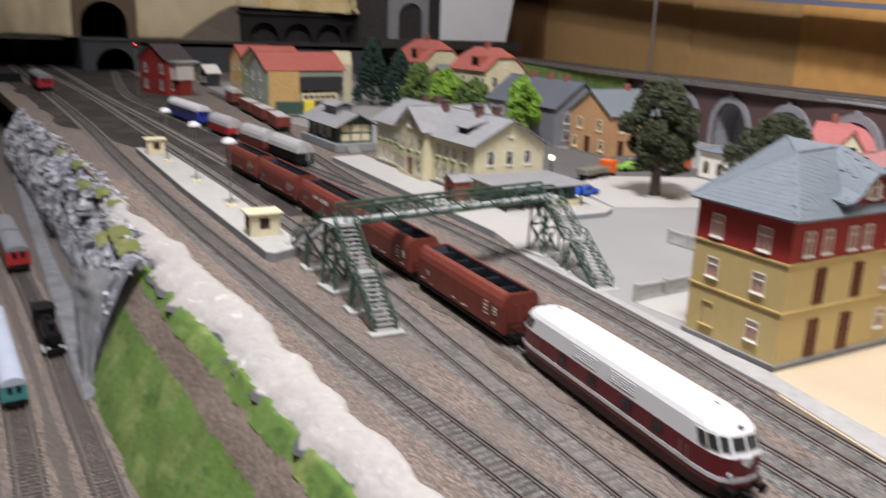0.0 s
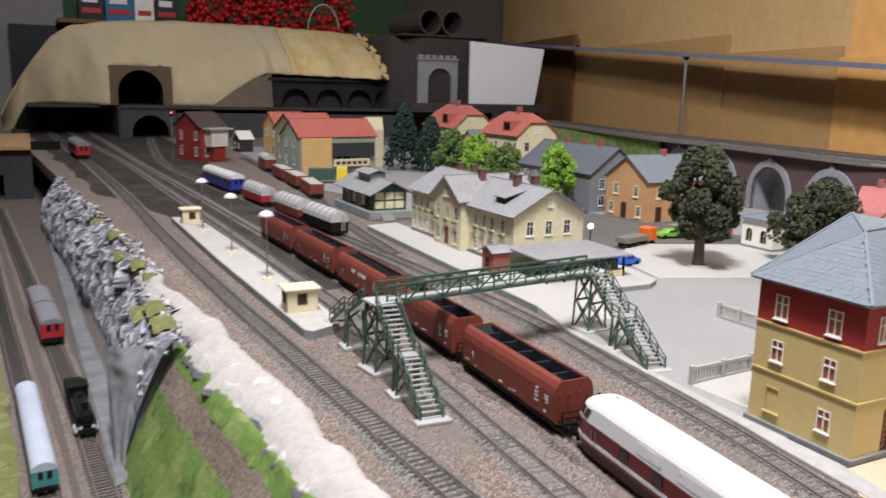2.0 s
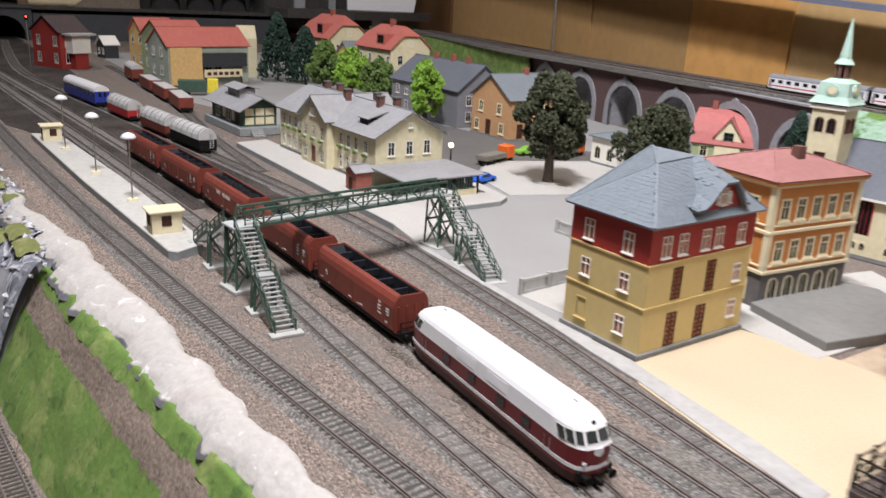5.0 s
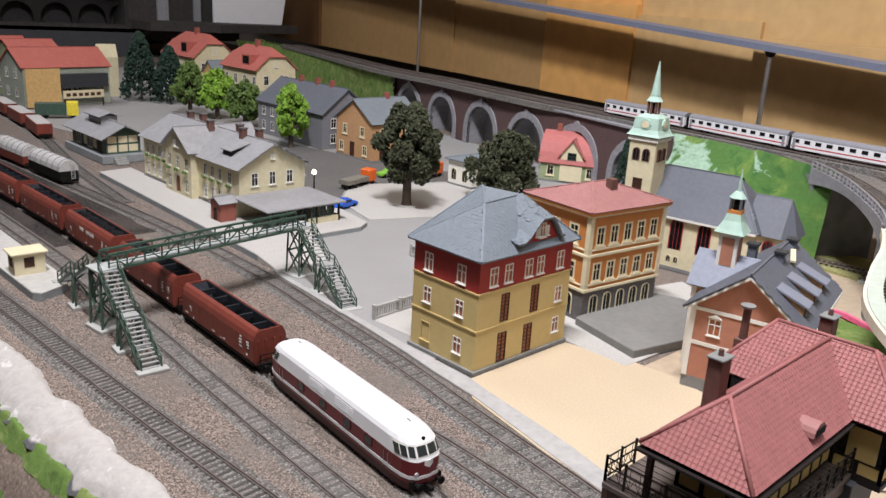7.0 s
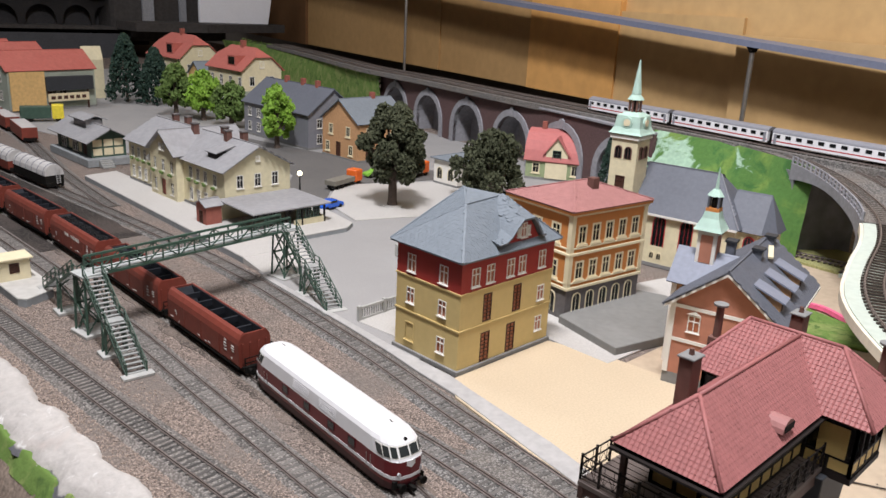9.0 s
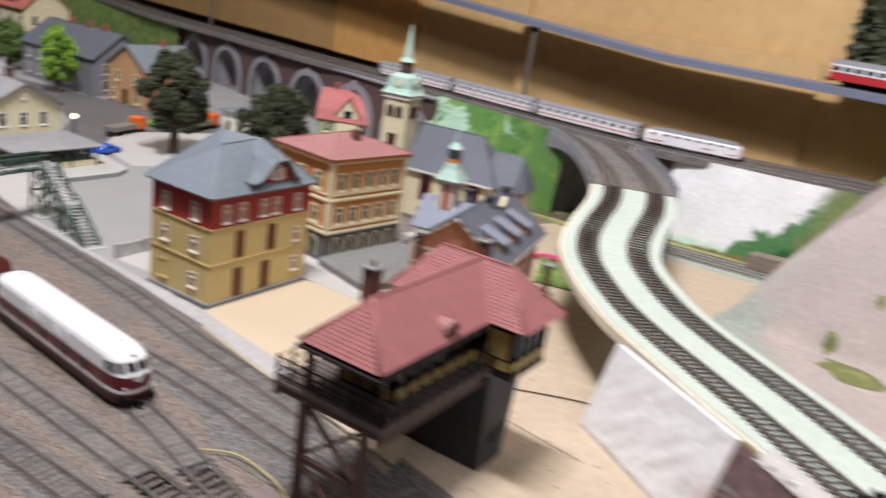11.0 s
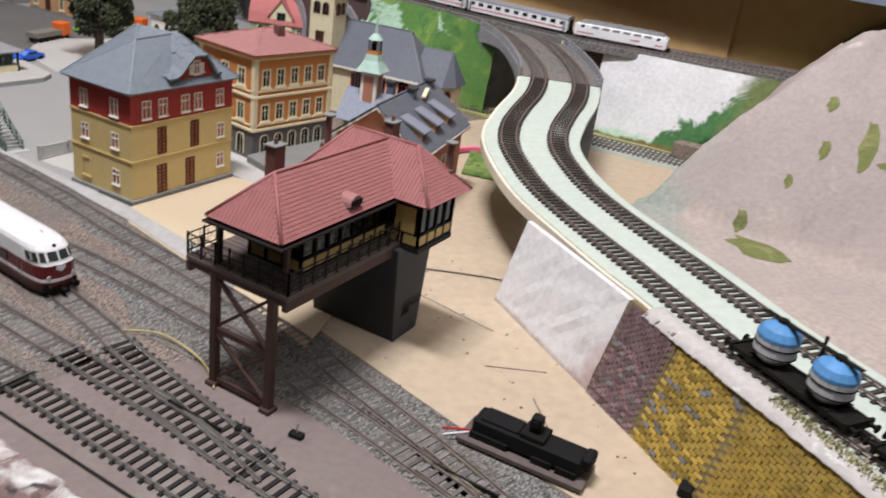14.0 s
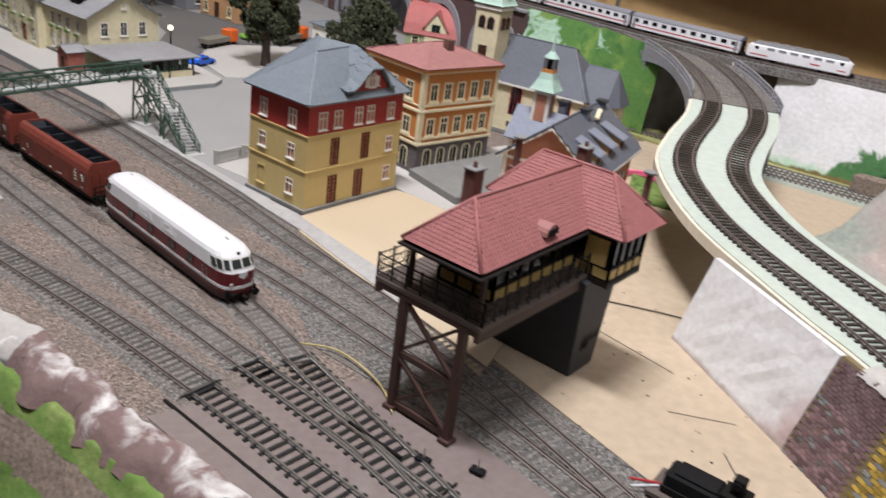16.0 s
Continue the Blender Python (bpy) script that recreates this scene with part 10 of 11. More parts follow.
def wagon(pts, y, L, name, label, body_mat, roof_mat, h0=1.1, h1=3.6, rise=0.9, w=1.65, z=0.0, group="", windows=None, stripe=None, category="wagon", turn_add=0.0, scale=1.0, open_top=False):
    """A coach, van or covered wagon: body, arched roof, bogies, and windows as a row of panes."""
    x, turn = on_track(pts, y)
    o = tagged(empty(name, x, y, z, turn + turn_add), label, category, group)
    o.scale = (scale,) * 3
    L = L / scale
    half = L / 2
    body = shell([(-w, h0), (-w, h1), (w, h1), (w, h0)], -half, half, body_mat, "body", o, bevel=0.08)
    n = 8
    arc = [(-w * math.cos(math.pi * i / n) * 1.01, h1 + rise * math.sin(math.pi * i / n)) for i in range(n + 1)]
    if open_top:
        shell([(-w + 0.15, h1 - 0.1), (-w + 0.15, h1 + 0.06), (w - 0.15, h1 + 0.06), (w - 0.15, h1 - 0.1)], -half + 0.15, half - 0.15, roof_mat, "load", o)
    else:
        shell(arc + [(w * 1.01, h1 - 0.08), (-w * 1.01, h1 - 0.08)], -half - 0.05, half + 0.05, roof_mat, "roof", o)
    if stripe:
        for mat, a, b in stripe:
            shell([(-w - 0.02, a), (-w - 0.02, b), (w + 0.02, b), (w + 0.02, a)], -half + 0.1, half - 0.1, mat, "stripe", o)
    if windows:
        count, a, b, ww = windows
        for k in range(count):
            yy = -half + L * (k + 0.5) / count
            for s in (-1, 1):
                part("pane", Geo().box(s * (w + 0.03) - 0.02, yy - ww / 2, a, s * (w + 0.03) + 0.02, yy + ww / 2, b), M["glass_dark"], o)
        for s in (-1, 1):
            for x_ in (-0.8, 0.3):
                part("end_pane", Geo().box(x_, s * (half + 0.07) - 0.02, a, x_ + 0.6, s * (half + 0.07) + 0.02, b), M["glass_dark"], o)
    for s in (-1, 1):
        bogie(o, s * half * 0.66, (-0.9, 0.9), r=0.48)
        buffers(o, s * half, s, 1.05)
    return o


# second row: covered wagons with silvery tarpaulins, red wagon, blue and white railcar
for k, (y, lab, bm_, rm_) in enumerate(((103, "dark wagon under a silvery grey tarpaulin", "running_gear", "tarp"), (119, "dark red wagon under a silvery grey tarpaulin", "wagon_red", "tarp"), (140, "bright red covered hopper wagon", "train_red", "tarp"))):
    o = wagon(T5, y, 13.5, "covered_wagon", lab, bm_, rm_, 1.0, 2.7, 1.9, group="wagons beside the coal train")
    for q in range(6):
        yy = -6.0 + q * 2.4
        part("cover_rib", Geo().loft([[(-1.72 * math.cos(math.pi * i / 10), yy + d, 2.7 + 1.98 * math.sin(math.pi * i / 10)) for i in range(11)] + [(-1.6 * math.cos(math.pi * i / 10), yy + d, 2.66 + 1.86 * math.sin(math.pi * i / 10)) for i in reversed(range(11))] for d in (-0.07, 0.07)]), M["train_grey"], o)
    for s in (-1, 1):
        for q in range(7):
            part("ladder_rung", Geo().box(0.3, s * 6.92 - 0.04, 1.2 + q * 0.4, 0.9, s * 6.92 + 0.04, 1.26 + q * 0.4), M["tarp"], o)
        for xx in (0.3, 0.9):
            part("ladder_rail", Geo().box(xx - 0.04, s * 6.95 - 0.04, 1.1, xx + 0.04, s * 6.95 + 0.04, 4.0), M["tarp"], o)
wagon(T5, 167, 24, "railcar", "blue and white diesel railcar with a white roof", "blue_rail", "loco_white", 1.0, 3.9, 1.2, windows=(8, 2.6, 3.6, 1.6), stripe=(("loco_white", 3.5, 3.95),), category="railcar", group="wagons beside the coal train")
for k, y in enumerate((149, 166, 183)):
    wagon(T6, y, 14, "gondola_wagon", "rust-brown open goods wagon with a grey load", "wagon_red", "tarp", 1.0, 3.6, 0.3, group="goods wagons on the siding", open_top=True)
wagon(T6, 207, 12, "covered_van", "rust-brown covered goods van with a grey roof", "wagon_red", "tarp", 1.0, 4.0, 1.2, group="goods wagons on the siding")
wagon([(p[0], p[1]) for p in T1], 268, 28, "railbus", "red railbus with a grey roof", "train_red", "train_grey", 1.0, 3.6, 1.0, windows=(6, 2.4, 3.4, 1.6), category="railcar", scale=1.3)

# lower level
wagon(LOW_L, 57, 24, "passenger_coach", "teal passenger coach with a pale blue-grey roof", "teal", "coach_roof", 1.1, 3.6, 1.1, w=1.6, z=-12.85, windows=(10, 2.5, 3.4, 1.4), category="coach", scale=0.72)
wagon(LOW_R, 98.3, 11, "railbus", "red lower-level railcar with a grey roof", "train_red", "train_grey", 1.0, 3.5, 0.7, w=1.6, z=-12.85, windows=(6, 2.4, 3.3, 1.4), category="railcar", group="lower railcars")
wagon(LOW_R, 110.2, 11, "railbus", "red lower-level railcar with a grey roof", "train_red", "train_grey", 1.0, 3.5, 0.7, w=1.6, z=-12.85, windows=(6, 2.4, 3.3, 1.4), category="railcar", group="lower railcars")


def steam_loco(pts, y, z):
    x, turn = on_track(pts, y)
    s = tagged(empty("steam_locomotive", x, y, z, turn), "black steam locomotive with white buffers and bare boiler", "locomotive")
    s.scale = (0.7,) * 3
    part("frame", Geo().box(-1.2, -7, 0.9, 1.2, 7, 1.5), M["running_gear"], s)
    part("boiler", Geo().tube(0, 0, -6.2, 3.2, 1.15, 1.15, 18, pose(0, 0, 3.0, -90, 0, 0)), M["black"], s, smooth=False)
    part("smokebox_door", Geo().tube(0, 0, 0, 0.25, 1.0, 0.7, 18, pose(0, -6.2, 3.0, 90, 0, 0)), M["running_gear"], s)
    part("chimney", Geo().tube(0, -5.2, 4.0, 5.4, 0.4, 0.55, 12), M["black"], s)
    for yy, r in ((-2.5, 0.5), (0.4, 0.45)):
        part("dome", Geo().tube(0, yy, 4.0, 4.8, r, r * 0.7, 12), M["black"], s)
    part("cab", Geo().box(-1.5, 3.2, 1.5, 1.5, 6.0, 4.9), M["black"], s, bevel=0.06)
    part("cab_roof", Geo().box(-1.65, 3.0, 4.9, 1.65, 6.6, 5.1), M["running_gear"], s)
    part("running_board", Geo().box(-1.6, -6.6, 1.9, 1.6, 3.2, 2.05), M["running_gear"], s)
    for k in range(5):
        for sx in (-1, 1):
            part("driving_wheel", Geo().tube(0, 0, -0.12, 0.12, 0.75, 0.75, 16, pose(sx * 0.85, -4.6 + k * 1.8, 1.2, 0, 90, 0)), M["running_gear"], s)
    for sx in (-1, 1):
        part("cylinder", Geo().tube(0, 0, -0.9, 0.9, 0.55, 0.55, 12, pose(sx * 1.3, -5.6, 1.4, 90, 0, 0)), M["train_white"], s, "white painted cylinder end")
        part("pipe", Geo().rod((sx * 1.2, -5.5, 3.2), (sx * 1.2, 3.0, 3.2), 0.07), M["pipe_dark"], s)
        part("lamp", Geo().tube(0, 0, 0, 0.2, 0.22, 0.22, 10, pose(sx * 0.9, -7.1, 1.9, 90, 0, 0)), M["train_white"], s)
    part("tender", Geo().box(-1.5, 7.2, 1.2, 1.5, 12.4, 3.6), M["black"], s, bevel=0.08)
    buffers(s, -7.1, -1)
    bogie(s, 9.8, (-1.4, 1.4))


steam_loco(LOW_R, 62, -12.85)

# passenger train on the raised main line: electric locomotive and five coaches
near = [(p[0] - 2.4 * 0.98, p[1]) for p in MAIN][::-1]
mainz = main_z(0) + 0.3


def express_coach(y, L):
    o = wagon(near, y, L, "express_coach", "white express coach with a red stripe and grey roof", "train_white", "train_grey", 1.0, 3.6, 0.95, z=mainz - 0.25,
              windows=(11, 2.45, 3.25, 1.35), stripe=(("train_red", 1.6, 1.85),), category="coach", scale=0.72, group="coaches of the express train")
    half = L / 0.72 / 2
    for s in (-1, 1):
        part("gangway", Geo().box(-0.75, s * half - 0.35, 1.1, 0.75, s * half + 0.35, 3.7), M["running_gear"], o, "dark rubber gangway", bevel=0.1)
        for e in (-1, 1):
            part("door", Geo().box(e * 1.69 - 0.02, s * (half - 0.75) - 0.35, 1.15, e * 1.69 + 0.02, s * (half - 0.75) + 0.35, 3.35), M["train_grey"], o)
    return o


def express_locomotive(y, L):
    x, turn = on_track(near, y)
    o = tagged(empty("electric_locomotive", x, y, mainz - 0.25, turn), "white electric locomotive with thin red stripes and a grey roof", "locomotive")
    o.scale = (0.72,) * 3
    h = L / 0.72 / 2

    def section(y_, w, top, low=1.0):
        return [(-w, y_, low), (-w, y_, 2.7), (-w * 0.93, y_, 3.5), (-w * 0.8, y_, top), (w * 0.8, y_, top), (w * 0.93, y_, 3.5), (w, y_, 2.7), (w, y_, low)]
    part("body", Geo().loft([section(-h, 1.3, 2.75, 1.2), section(-h + 0.35, 1.5, 3.55), section(-h + 1.3, 1.65, 3.8), section(h - 1.3, 1.65, 3.8), section(h - 0.35, 1.5, 3.55), section(h, 1.3, 2.75, 1.2)]), M["train_white"], o, bevel=0.1)
    roof = part("roof", Geo().loft([[(-1.45, y_, 3.7), (-1.2, y_, t), (1.2, y_, t), (1.45, y_, 3.7)] for y_, t in ((-h + 1.0, 3.95), (-h + 1.6, 4.35), (h - 1.6, 4.35), (h - 1.0, 3.95))]), M["silo_grey"], o, bevel=0.06)
    for k in range(6):
        part("roof_box", Geo().box(-0.8, -h + 3.4 + k * 2.4, 4.28, 0.8, -h + 5.0 + k * 2.4, 4.55), M["silo_grey"], roof, bevel=0.05)
    for e in (-1, 1):
        for a, b, z0, z1 in ((-h + 0.9, -h + 2.6, 1.55, 1.75), (-4.6, -2.6, 1.75, 2.0), (h - 4.6, h - 0.9, 1.55, 1.75)):
            part("stripe", Geo().box(e * 1.65 - 0.04, a, z0, e * 1.65 + 0.04, b, z1), M["train_red"], o)
        for k in range(6):
            part("grille", Geo().box(e * 1.61 - 0.05, -h + 3.6 + k * 2.4, 2.85, e * 1.61 + 0.05, -h + 5.2 + k * 2.4, 3.4), M["train_grey"], o)
        for s in (-1, 1):
            part("cab_window", Geo().box(e * 1.61 - 0.05, s * (h - 2.0) - 0.4, 2.75, e * 1.61 + 0.05, s * (h - 2.0) + 0.4, 3.35), M["glass_dark"], o)
            part("windscreen", Geo().box(-0.58, -0.05, -0.42, 0.58, 0.05, 0.42, pose(e * 0.66, s * (h - 0.2), 3.13, s * 23, 0, 0)), M["glass_dark"], o)
            part("headlamp", Geo().tube(0, 0, -0.05, 0.1, 0.2, 0.2, 10, pose(e * 0.85, s * h, 1.75, -90 * s, 0, 0)), M["steel"], o)
    for s in (-1, 1):
        bogie(o, s * h * 0.6, (-1.6, 1.6), r=0.6)
        buffers(o, s * h, s, 1.05)
    return o



express_locomotive(-22.4, 15.4)
for k in range(3):
    express_coach(-3.9 + 20.9 * k, 20.2)


# ---- tank train on the S-shaped ramp ----
def ramp_pose(i):
    """Place, heading and slope at a station along the inner ramp track, measured from its low end."""
    path = spline(inner, 1.0)
    p, w = path[max(0, min(len(path) - 1, int(i)))]
    return Matrix.Translation(p * CM) @ Matrix.Rotation(math.atan2(-w.x, w.y), 4, "Z") @ Matrix.Rotation(math.asin(w.z), 4, "X")


def silo_wagon(i, mat, label):
    o = tagged(empty("silo_wagon"), label, "wagon", "tank wagons on the ramp")
    o.matrix_basis = ramp_pose(i) @ Matrix.Scale(0.88, 4)
    part("underframe", Geo().box(-1.3, -5.2, 0.9, 1.3, 5.2, 1.2), M["running_gear"], o)
    for s in (-1, 1):
        n = 16
        rings = [[(r * math.cos(2 * math.pi * k / n), s * 2.5 + r * math.sin(2 * math.pi * k / n), z) for k in range(n)] for r, z in ((0.4, 0.85), (1.45, 1.9), (1.55, 2.05), (1.55, 3.3), (1.5, 3.42))]
        body = part("silo", Geo().loft(rings), M["silo_white" if mat == "silo_blue" else mat], o)
        top = [[(r * math.cos(2 * math.pi * k / n), s * 2.5 + r * math.sin(2 * math.pi * k / n), z) for k in range(n)] for r, z in ((1.57, 3.2), (1.57, 3.45), (1.3, 3.95), (0.75, 4.3), (0.3, 4.4))]
        part("silo_top", Geo().loft(top), M[mat], body, "bright blue domed top" if mat == "silo_blue" else "")
        for z in (2.0, 2.7):
            part("hoop", Geo().tube(0, s * 2.5, z, z + 0.1, 1.6, 1.6, 16), M["running_gear"], body)
        part("lid", Geo().tube(0, s * 2.5, 4.35, 4.65, 0.4, 0.36, 12), M["running_gear"], o)
        bogie(o, s * 3.4, (-0.0,), r=0.5)
        buffers(o, s * 5.2, s, 1.05)
    part("walkway", Geo().box(-0.25, -4.2, 4.5, 0.25, 4.2, 4.58), M["running_gear"], o)
    part("ladder", Geo().box(1.55, -0.12, 1.2, 1.65, 0.12, 4.5), M["running_gear"], o)
    return o


for i, mat, lab in ((19.6, "silo_blue", "white twin-silo wagon with bright blue tops, last of the train"), (8.6, "silo_grey", "grey twin-silo cement wagon")):
    silo_wagon(i, mat, lab)

# coaches on the upper shelf
SHELF = [(back(y, 2.2), y) for y in range(-150, 60, 10)]
track([(x, y, shelf_z(y) + 0.45) for x, y in SHELF][:11], "brown_sleeper", label="track on the upper shelf", spacing=1.0)
for y, lab, mat in ((-43.8, "red and cream express coach with a grey roof", "train_white"), (-63.5, "red and yellow-cream coach with a grey roof", "train_cream"), (-83, "red and yellow-cream coach with a grey roof", "train_cream")):
    wagon(SHELF, y, 18, "vintage_coach", lab, "train_red", "train_grey", 0.9, 3.9, 0.8, z=shelf_z(y) + 0.5, windows=(9, 2.6, 3.4, 1.4), stripe=((mat, 2.35, 3.8),), category="coach", group="coaches on the upper shelf")
# printed forest behind the shelf
g = Geo()
random.seed(41)
for k in range(5200):
    y = random.uniform(-150, -36)
    z = shelf_z(y) + 1 + 20 * random.random()
    x = back(y, 6.0) + random.uniform(0, 1.4)
    s = random.uniform(0.5, 1.3)
    m = Matrix.Translation((x, y, z)) @ Euler((random.uniform(0, 6.3), random.uniform(0, 6.3), random.uniform(0, 6.3))).to_matrix().to_4x4()
    g.add([(s, 0, 0), (0, s, 0), (-s, 0, 0), (0, -s, 0), (0, 0, s)], [(0, 1, 4), (1, 2, 4), (2, 3, 4), (3, 0, 4)], m)
solid("forest_backdrop", g, M["leaf_dark"], "grey-green model forest behind the upper shelf", "forest", kind="stuff")
solid("forest_board", Geo().prism([(back(-150, 7.5), -150), (back(-150, 9), -150), (back(-36, 9), -36), (back(-36, 7.5), -36)], 26, 60), M["needle"], "dark green backing of the model forest", "board", kind="structure")

# shelf posts
for y in (35, 198):
    z0, z1 = main_z(y) - 0.6, shelf_z(y) - 1.0
    p_ = tagged(empty("shelf_post", back(y, -1.5), y, 0), "slim grey metal post that carries the upper shelf", "post", "posts of the upper shelf")
    part("rod", Geo().tube(0, 0, z0 - 6, z1, 0.55, 0.55, 12), M["steel"], p_)
    part("head", Geo().tube(0, 0, z1 - 1.2, z1, 0.7, 1.4, 12), M["running_gear"], p_)
    part("foot", Geo().tube(0, 0, 0, z0 - 6, 0.7, 0.7, 12), M["running_gear"], p_)


# ---- road vehicles and street furniture ----
def wheels(o, ys, w, r):
    for yy in ys:
        for s in (-1, 1):
            part("wheel", Geo().tube(0, 0, -0.16, 0.16, r, r, 12, pose(s * w, yy, r, 0, 90, 0)), M["running_gear"], o)


def car(x, y, turn, mat, label):
    c = tagged(empty("car", x, y, 0.25, turn), label, "car", "vehicles in the town")
    prof = [(-2.6, 0.35), (-2.65, 0.9), (-2.3, 1.05), (-1.5, 1.12), (-1.0, 1.6), (0.6, 1.65), (1.3, 1.15), (2.4, 1.0), (2.6, 0.75), (2.6, 0.35)]
    part("body", Geo().profile([(a, b) for a, b in prof][::-1], -0.95, 0.95), M[mat], c, bevel=0.1)
    part("windscreen", Geo().add([(-0.75, -1.5, 1.13), (0.75, -1.5, 1.13), (0.7, -1.04, 1.58), (-0.7, -1.04, 1.58), (-0.75, -1.56, 1.15), (0.75, -1.56, 1.15), (0.7, -1.1, 1.6), (-0.7, -1.1, 1.6)], [(0, 1, 2, 3), (7, 6, 5, 4), (0, 4, 5, 1), (1, 5, 6, 2), (2, 6, 7, 3), (3, 7, 4, 0)]), M["glass_dark"], c)
    for s in (-1, 1):
        part("side_window", Geo().box(s * 0.95 - 0.03, -0.9, 1.15, s * 0.95 + 0.03, 0.7, 1.5), M["glass_dark"], c)
        part("headlight", Geo().box(s * 0.65 - 0.15, -2.68, 0.65, s * 0.65 + 0.15, -2.6, 0.9), M["silo_white"], c)
    wheels(c, (-1.7, 1.6), 0.85, 0.38)
    part("bumper", Geo().box(-0.95, -2.75, 0.4, 0.95, -2.6, 0.6), M["steel"], c)


car(28.2, 58.6, 100, "blue_car", "bright blue model car on the square")
car(51.4, 74.2, 80, "lime", "lime green model car on the road")


def lorry(x, y, turn, label):
    t = tagged(empty("lorry", x, y, 0.3, turn), label, "lorry", "vehicles in the town")
    part("cab", Geo().box(-1.2, -4.4, 0.6, 1.2, -2.2, 2.9), M["orange_cab"], t, bevel=0.15)
    part("windscreen", Geo().box(-1.0, -4.45, 1.8, 1.0, -4.38, 2.6), M["glass_dark"], t)
    part("chassis", Geo().box(-0.7, -4.2, 0.5, 0.7, 4.4, 0.8), M["running_gear"], t)
    part("load_bed", wall_with_holes(Geo(), pose(-1.25, 4.5, 0.9, 0, 0, -90), 0, 6.4, 0, 0.9, [], 2.5), M["bed_grey"], t, bevel=0.05)
    wheels(t, (-3.2, 2.0, 3.2), 1.0, 0.5)


lorry(40.5, 70.5, 106, "grey flatbed lorry with an orange cab")
lorry(57.5, 69.5, 106, "grey flatbed lorry with an orange cab")
k_ = tagged(empty("delivery_truck", 20.5, 172, 0.2, 70), "green and yellow model truck by the goods shed", "lorry", "vehicles in the town")
part("cab", Geo().box(-1.6, -5.2, 0.6, 1.6, -2.4, 4.2), M["sign_yellow"], k_, bevel=0.15)
part("box", Geo().box(-1.7, -2.2, 0.8, 1.7, 5.0, 3.8), M["bridge_green"], k_, bevel=0.1)
wheels(k_, (-3.8, 2.6, 4.0), 1.4, 0.7)


def street_lamp(x, y, h=6.5, lit=True):
    l = tagged(empty("street_lamp", x, y, 0.3), "black street lamp with a lit round globe" if lit else "tall black street lamp, unlit", "lamp", "street lamps")
    part("pole", Geo().tube(0, 0, 0, h, 0.18, 0.1, 8), M["running_gear"], l)
    n = 12
    part("globe", Geo().loft([[(r * math.cos(2 * math.pi * i / n), r * math.sin(2 * math.pi * i / n), h + z) for i in range(n)] for r, z in ((0.2, 0), (0.42, 0.2), (0.48, 0.45), (0.36, 0.75), (0.1, 0.9))]), M["lamp_glow" if lit else "running_gear"], l, smooth=True)


street_lamp(27.8, 66.8, 4.2)
street_lamp(43, 206, 13, False)


# ---- things on the bare board ----
def loco_chassis():
    c = tagged(empty("locomotive_chassis", -10.1, -50.4, 0.3, 3), "bare black locomotive chassis with a motor block lying on the board", "model part")
    c.scale = (0.86,) * 3
    part("cradle", Geo().box(-1.9, -5.2, 0, 1.6, 5.2, 0.35), M["deck_brown"], c, "dark wooden cradle strip")
    part("block", Geo().box(-1.1, -4.6, 0.5, 1.1, 4.4, 2.0), M["black"], c, bevel=0.18)
    part("block_top", Geo().box(-0.9, 0.6, 2.0, 0.9, 3.8, 2.25), M["black"], c, bevel=0.08)
    part("motor_plate", Geo().box(-1.0, -1.5, 2.0, 1.0, 0.5, 2.4), M["running_gear"], c, bevel=0.05)
    t = part("motor_tower", Geo().box(-0.45, -0.9, 2.4, 0.45, 0.0, 3.7), M["black"], c, bevel=0.08)
    part("motor_shaft", Geo().tube(0, 0, -0.6, 0.6, 0.28, 0.28, 10, pose(0, -0.45, 3.2, 0, 90, 0)), M["running_gear"], t)
    for yy in (-3.6, -1.6, 2.0, 3.6):
        part("wheel_cover", Geo().box(-1.3, yy - 0.8, 0.3, 1.3, yy + 0.8, 0.9), M["running_gear"], c)
    part("end_horn", Geo().box(-0.9, -5.3, 1.2, 0.9, -4.5, 2.3), M["black"], c, bevel=0.15)
    part("wire", Geo().rod((-0.6, 4.6, 0.5), (-1.6, 6.6, 0.4), 0.1, 6), M["train_red"], c, "red wire end")
    part("wire", Geo().rod((-0.9, 4.6, 0.5), (-2.2, 6.2, 0.3), 0.08, 6), M["train_white"], c, "white wire end")


loco_chassis()
solid("terminal_box", Geo().box(-7.3, -60.9, 0.1, -6.2, -60, 0.9), M["black"], "small black terminal box on the board", "box", bevel=0.1)
w_ = spline([(-17.2, -19.5, 0.35), (-15.8, -22, 0.45), (-16.0, -25.5, 0.4), (-16.8, -28, 0.3), (-18.2, -30, 0.3)], 0.6)
solid("wire", ribbon(w_, [(-0.055, -0.055), (-0.055, 0.055), (0.055, 0.055), (0.055, -0.055)]), M["yellow_wire"], "loose yellow wire lying across the tracks", "wire")
w_ = spline([(8, -28, 0.3), (11, -33, 0.25), (13, -38, 0.3), (12, -41, 0.3)], 0.6)
solid("wire", ribbon(w_, [(-0.05, -0.05), (-0.05, 0.05), (0.05, 0.05), (0.05, -0.05)]), M["pipe_dark"], "dark wire on the bare board", "wire")
for pts in ([(-2, -43, 0.13), (1, -48, 0.13)], [(5, -30, 0.13), (3.4, -41, 0.13)], [(-8, -52, 0.13), (-3, -47.5, 0.13)]):
    solid("board_crack", ribbon(spline(pts, 1.0), [(-0.05, -0.02), (-0.05, 0.012), (0.05, 0.012), (0.05, -0.02)]), M["pipe_dark"], "dark joint line in the bare board", "joint", kind="structure")
g = Geo()
random.seed(55)
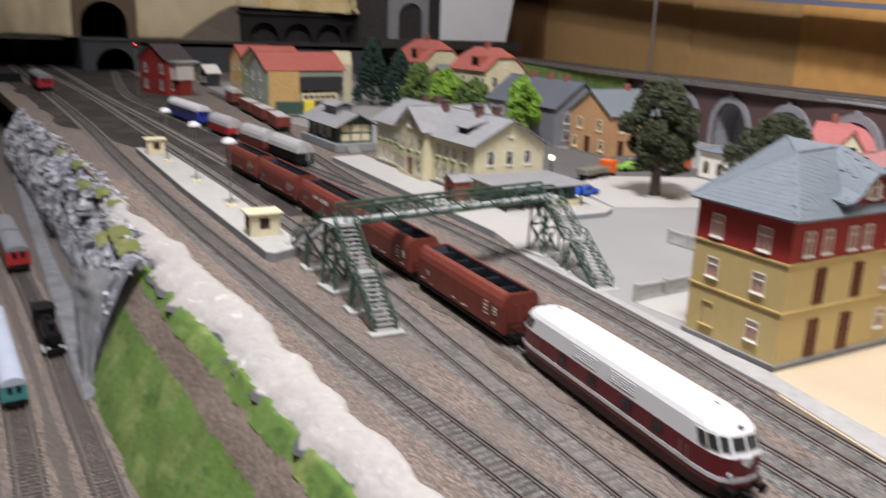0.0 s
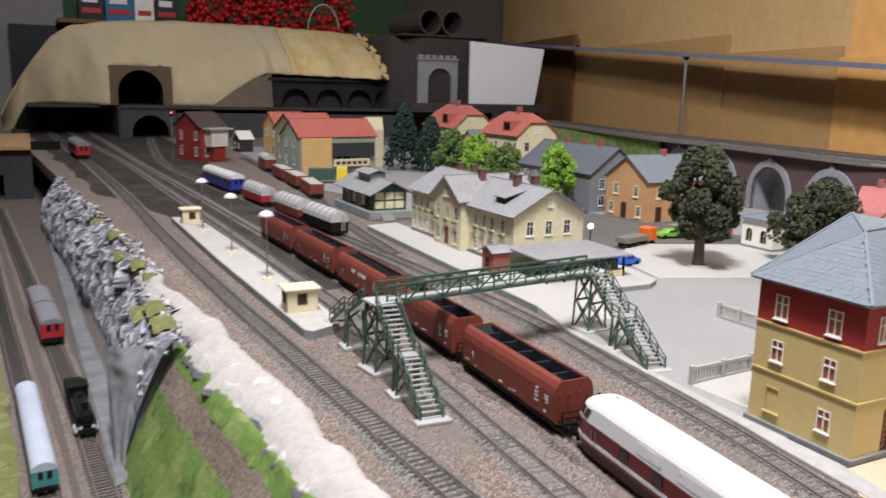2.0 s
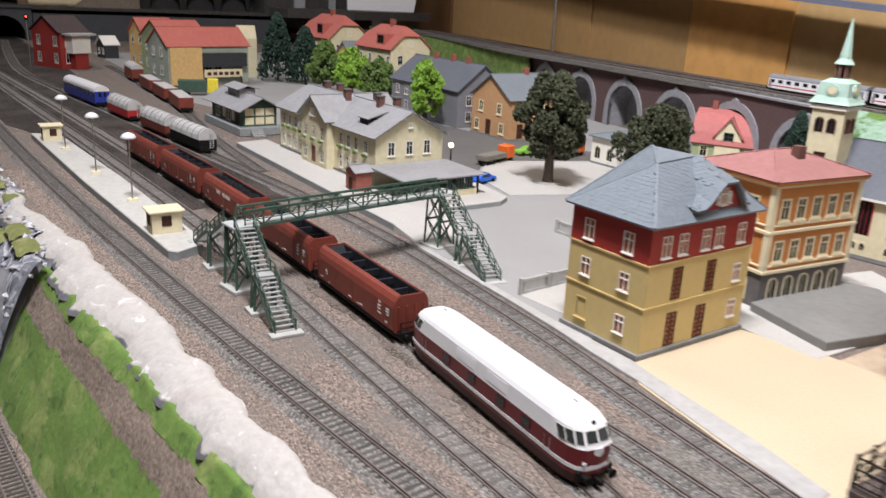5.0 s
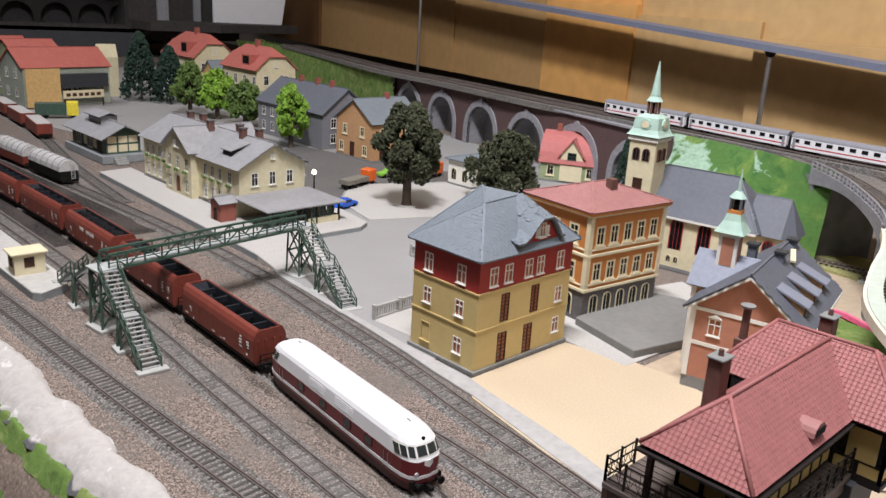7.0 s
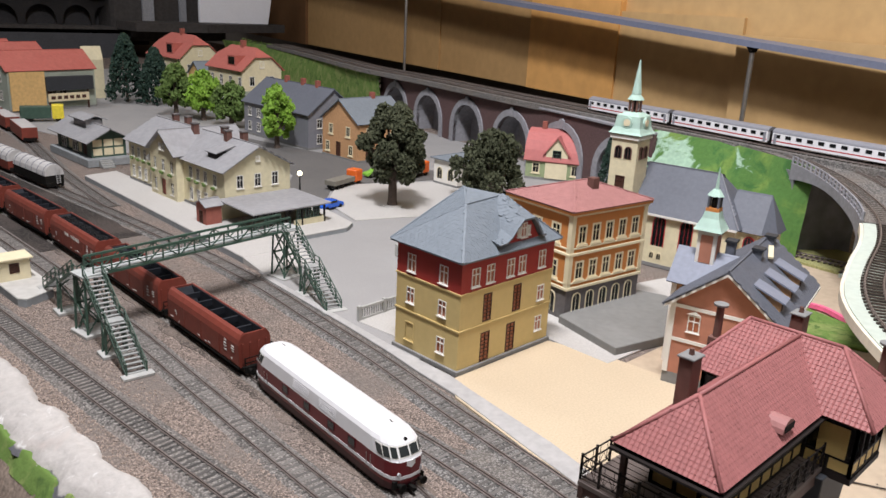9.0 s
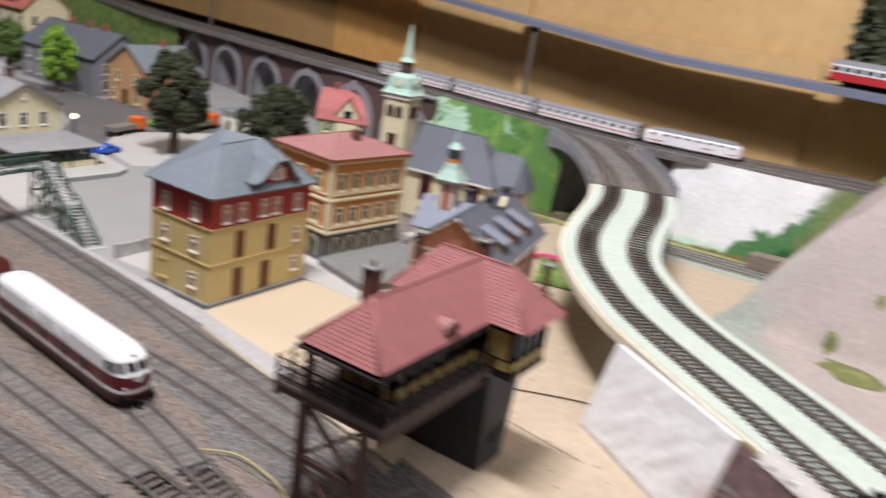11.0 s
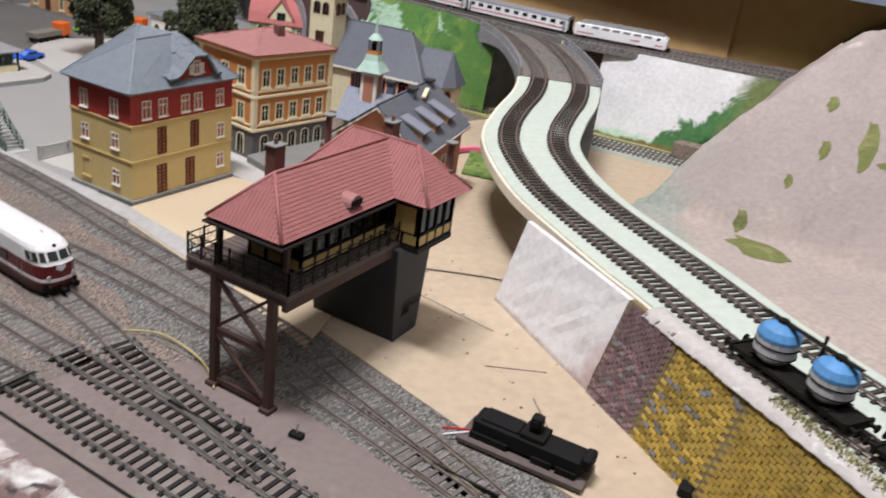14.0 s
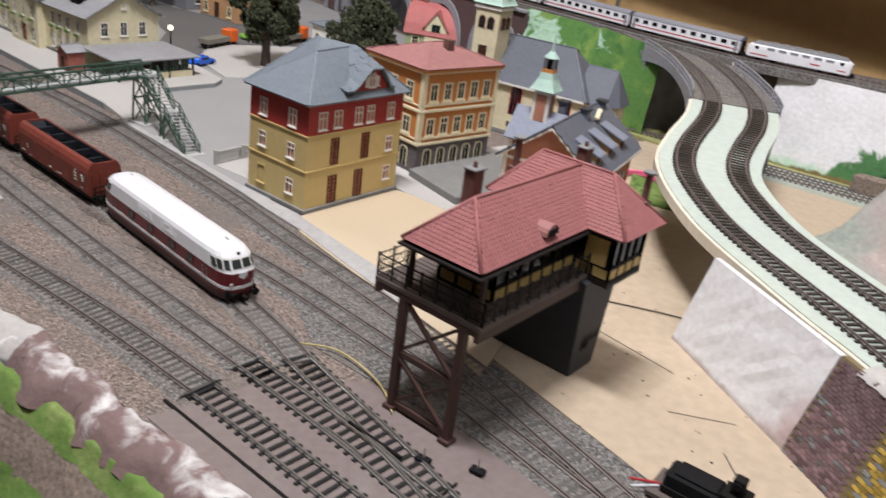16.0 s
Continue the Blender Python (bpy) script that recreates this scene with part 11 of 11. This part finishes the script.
for k in range(170):
    x, y = random.uniform(-9, 22), random.uniform(-58, -6)
    if x < -4 - 0.3 * (-20 - y) * 0.4 - 4:
        continue
    r = random.uniform(0.05, 0.16)
    g.add([(x + r, y, 0.13), (x, y + r, 0.13), (x - r, y, 0.13), (x, y - r, 0.13), (x, y, 0.13 + r * 0.6)], [(0, 1, 4), (1, 2, 4), (2, 3, 4), (3, 0, 4)])
solid("dirt_crumbs", g, M["pipe_dark"], "dark crumbs of dirt on the bare board", "dirt", kind="stuff")
for x, y, t in ((-20.2, -34.6, 10), (-18.4, -37.6, 10)):
    p_ = tagged(empty("point_motor", x, y, 0.15, t), "black point motor with a lever beside the track", "point motor", "point motors")
    part("base", Geo().box(-0.3, -0.5, 0, 0.3, 0.5, 0.3), M["black"], p_, bevel=0.05)
    part("lever", Geo().rod((0, 0, 0.3), (0.3, 0.1, 0.8), 0.06, 6), M["steel"], p_)
solid("garden_bed", Geo().prism([(38, -18), (48, -14), (46, -22), (40, -25)], 0.1, 0.6), M["grass"], "small green garden bed beside the gabled house", "garden", bevel=0.15)
w_ = spline([(37, -16, 0.7), (45, -13, 0.7), (49, -16, 0.7), (44, -24, 0.7)], 0.8)
solid("garden_border", ribbon(w_, [(-0.3, -0.3), (-0.3, 0.25), (0.3, 0.25), (0.3, -0.3)]), M["pink_strip"], "bright pink border strip of the garden bed", "border")
# signals
def signal(x, y, h):
    s = tagged(empty("light_signal", x, y, 0), "slim light signal with a red lamp", "signal", "signals")
    part("mast", Geo().tube(0, 0, 0, h, 0.14, 0.12, 8), M["steel"], s)
    part("head", Geo().box(-0.45, -0.2, h, 0.45, 0.2, h + 1.8), M["black"], s)
    part("lamp", Geo().tube(0, 0, 0, 0.12, 0.26, 0.26, 10, pose(0, -0.2, h + 1.2, 90, 0, 0)), M["signal_red"], s)


signal(-9.5, 236, 15)


# small toy on the plaster ground
t_ = tagged(empty("toy_truck", 41.5, -73.6, 0.9, 60), "small blue toy truck with a yellow shovel on the plaster", "toy")
part("body", Geo().box(-0.7, -1.6, 0.4, 0.7, 1.4, 1.3), M["silo_blue"], t_, bevel=0.15)
part("cab", Geo().box(-0.6, 0.2, 1.3, 0.6, 1.3, 2.0), M["silo_blue"], t_, bevel=0.12)
part("shovel", Geo().profile([(1.4, 0.3), (2.3, 0.2), (2.4, 0.35), (1.7, 0.9)], -0.7, 0.7), M["sign_yellow"], t_)
wheels(t_, (-1.0, 0.8), 0.65, 0.4)
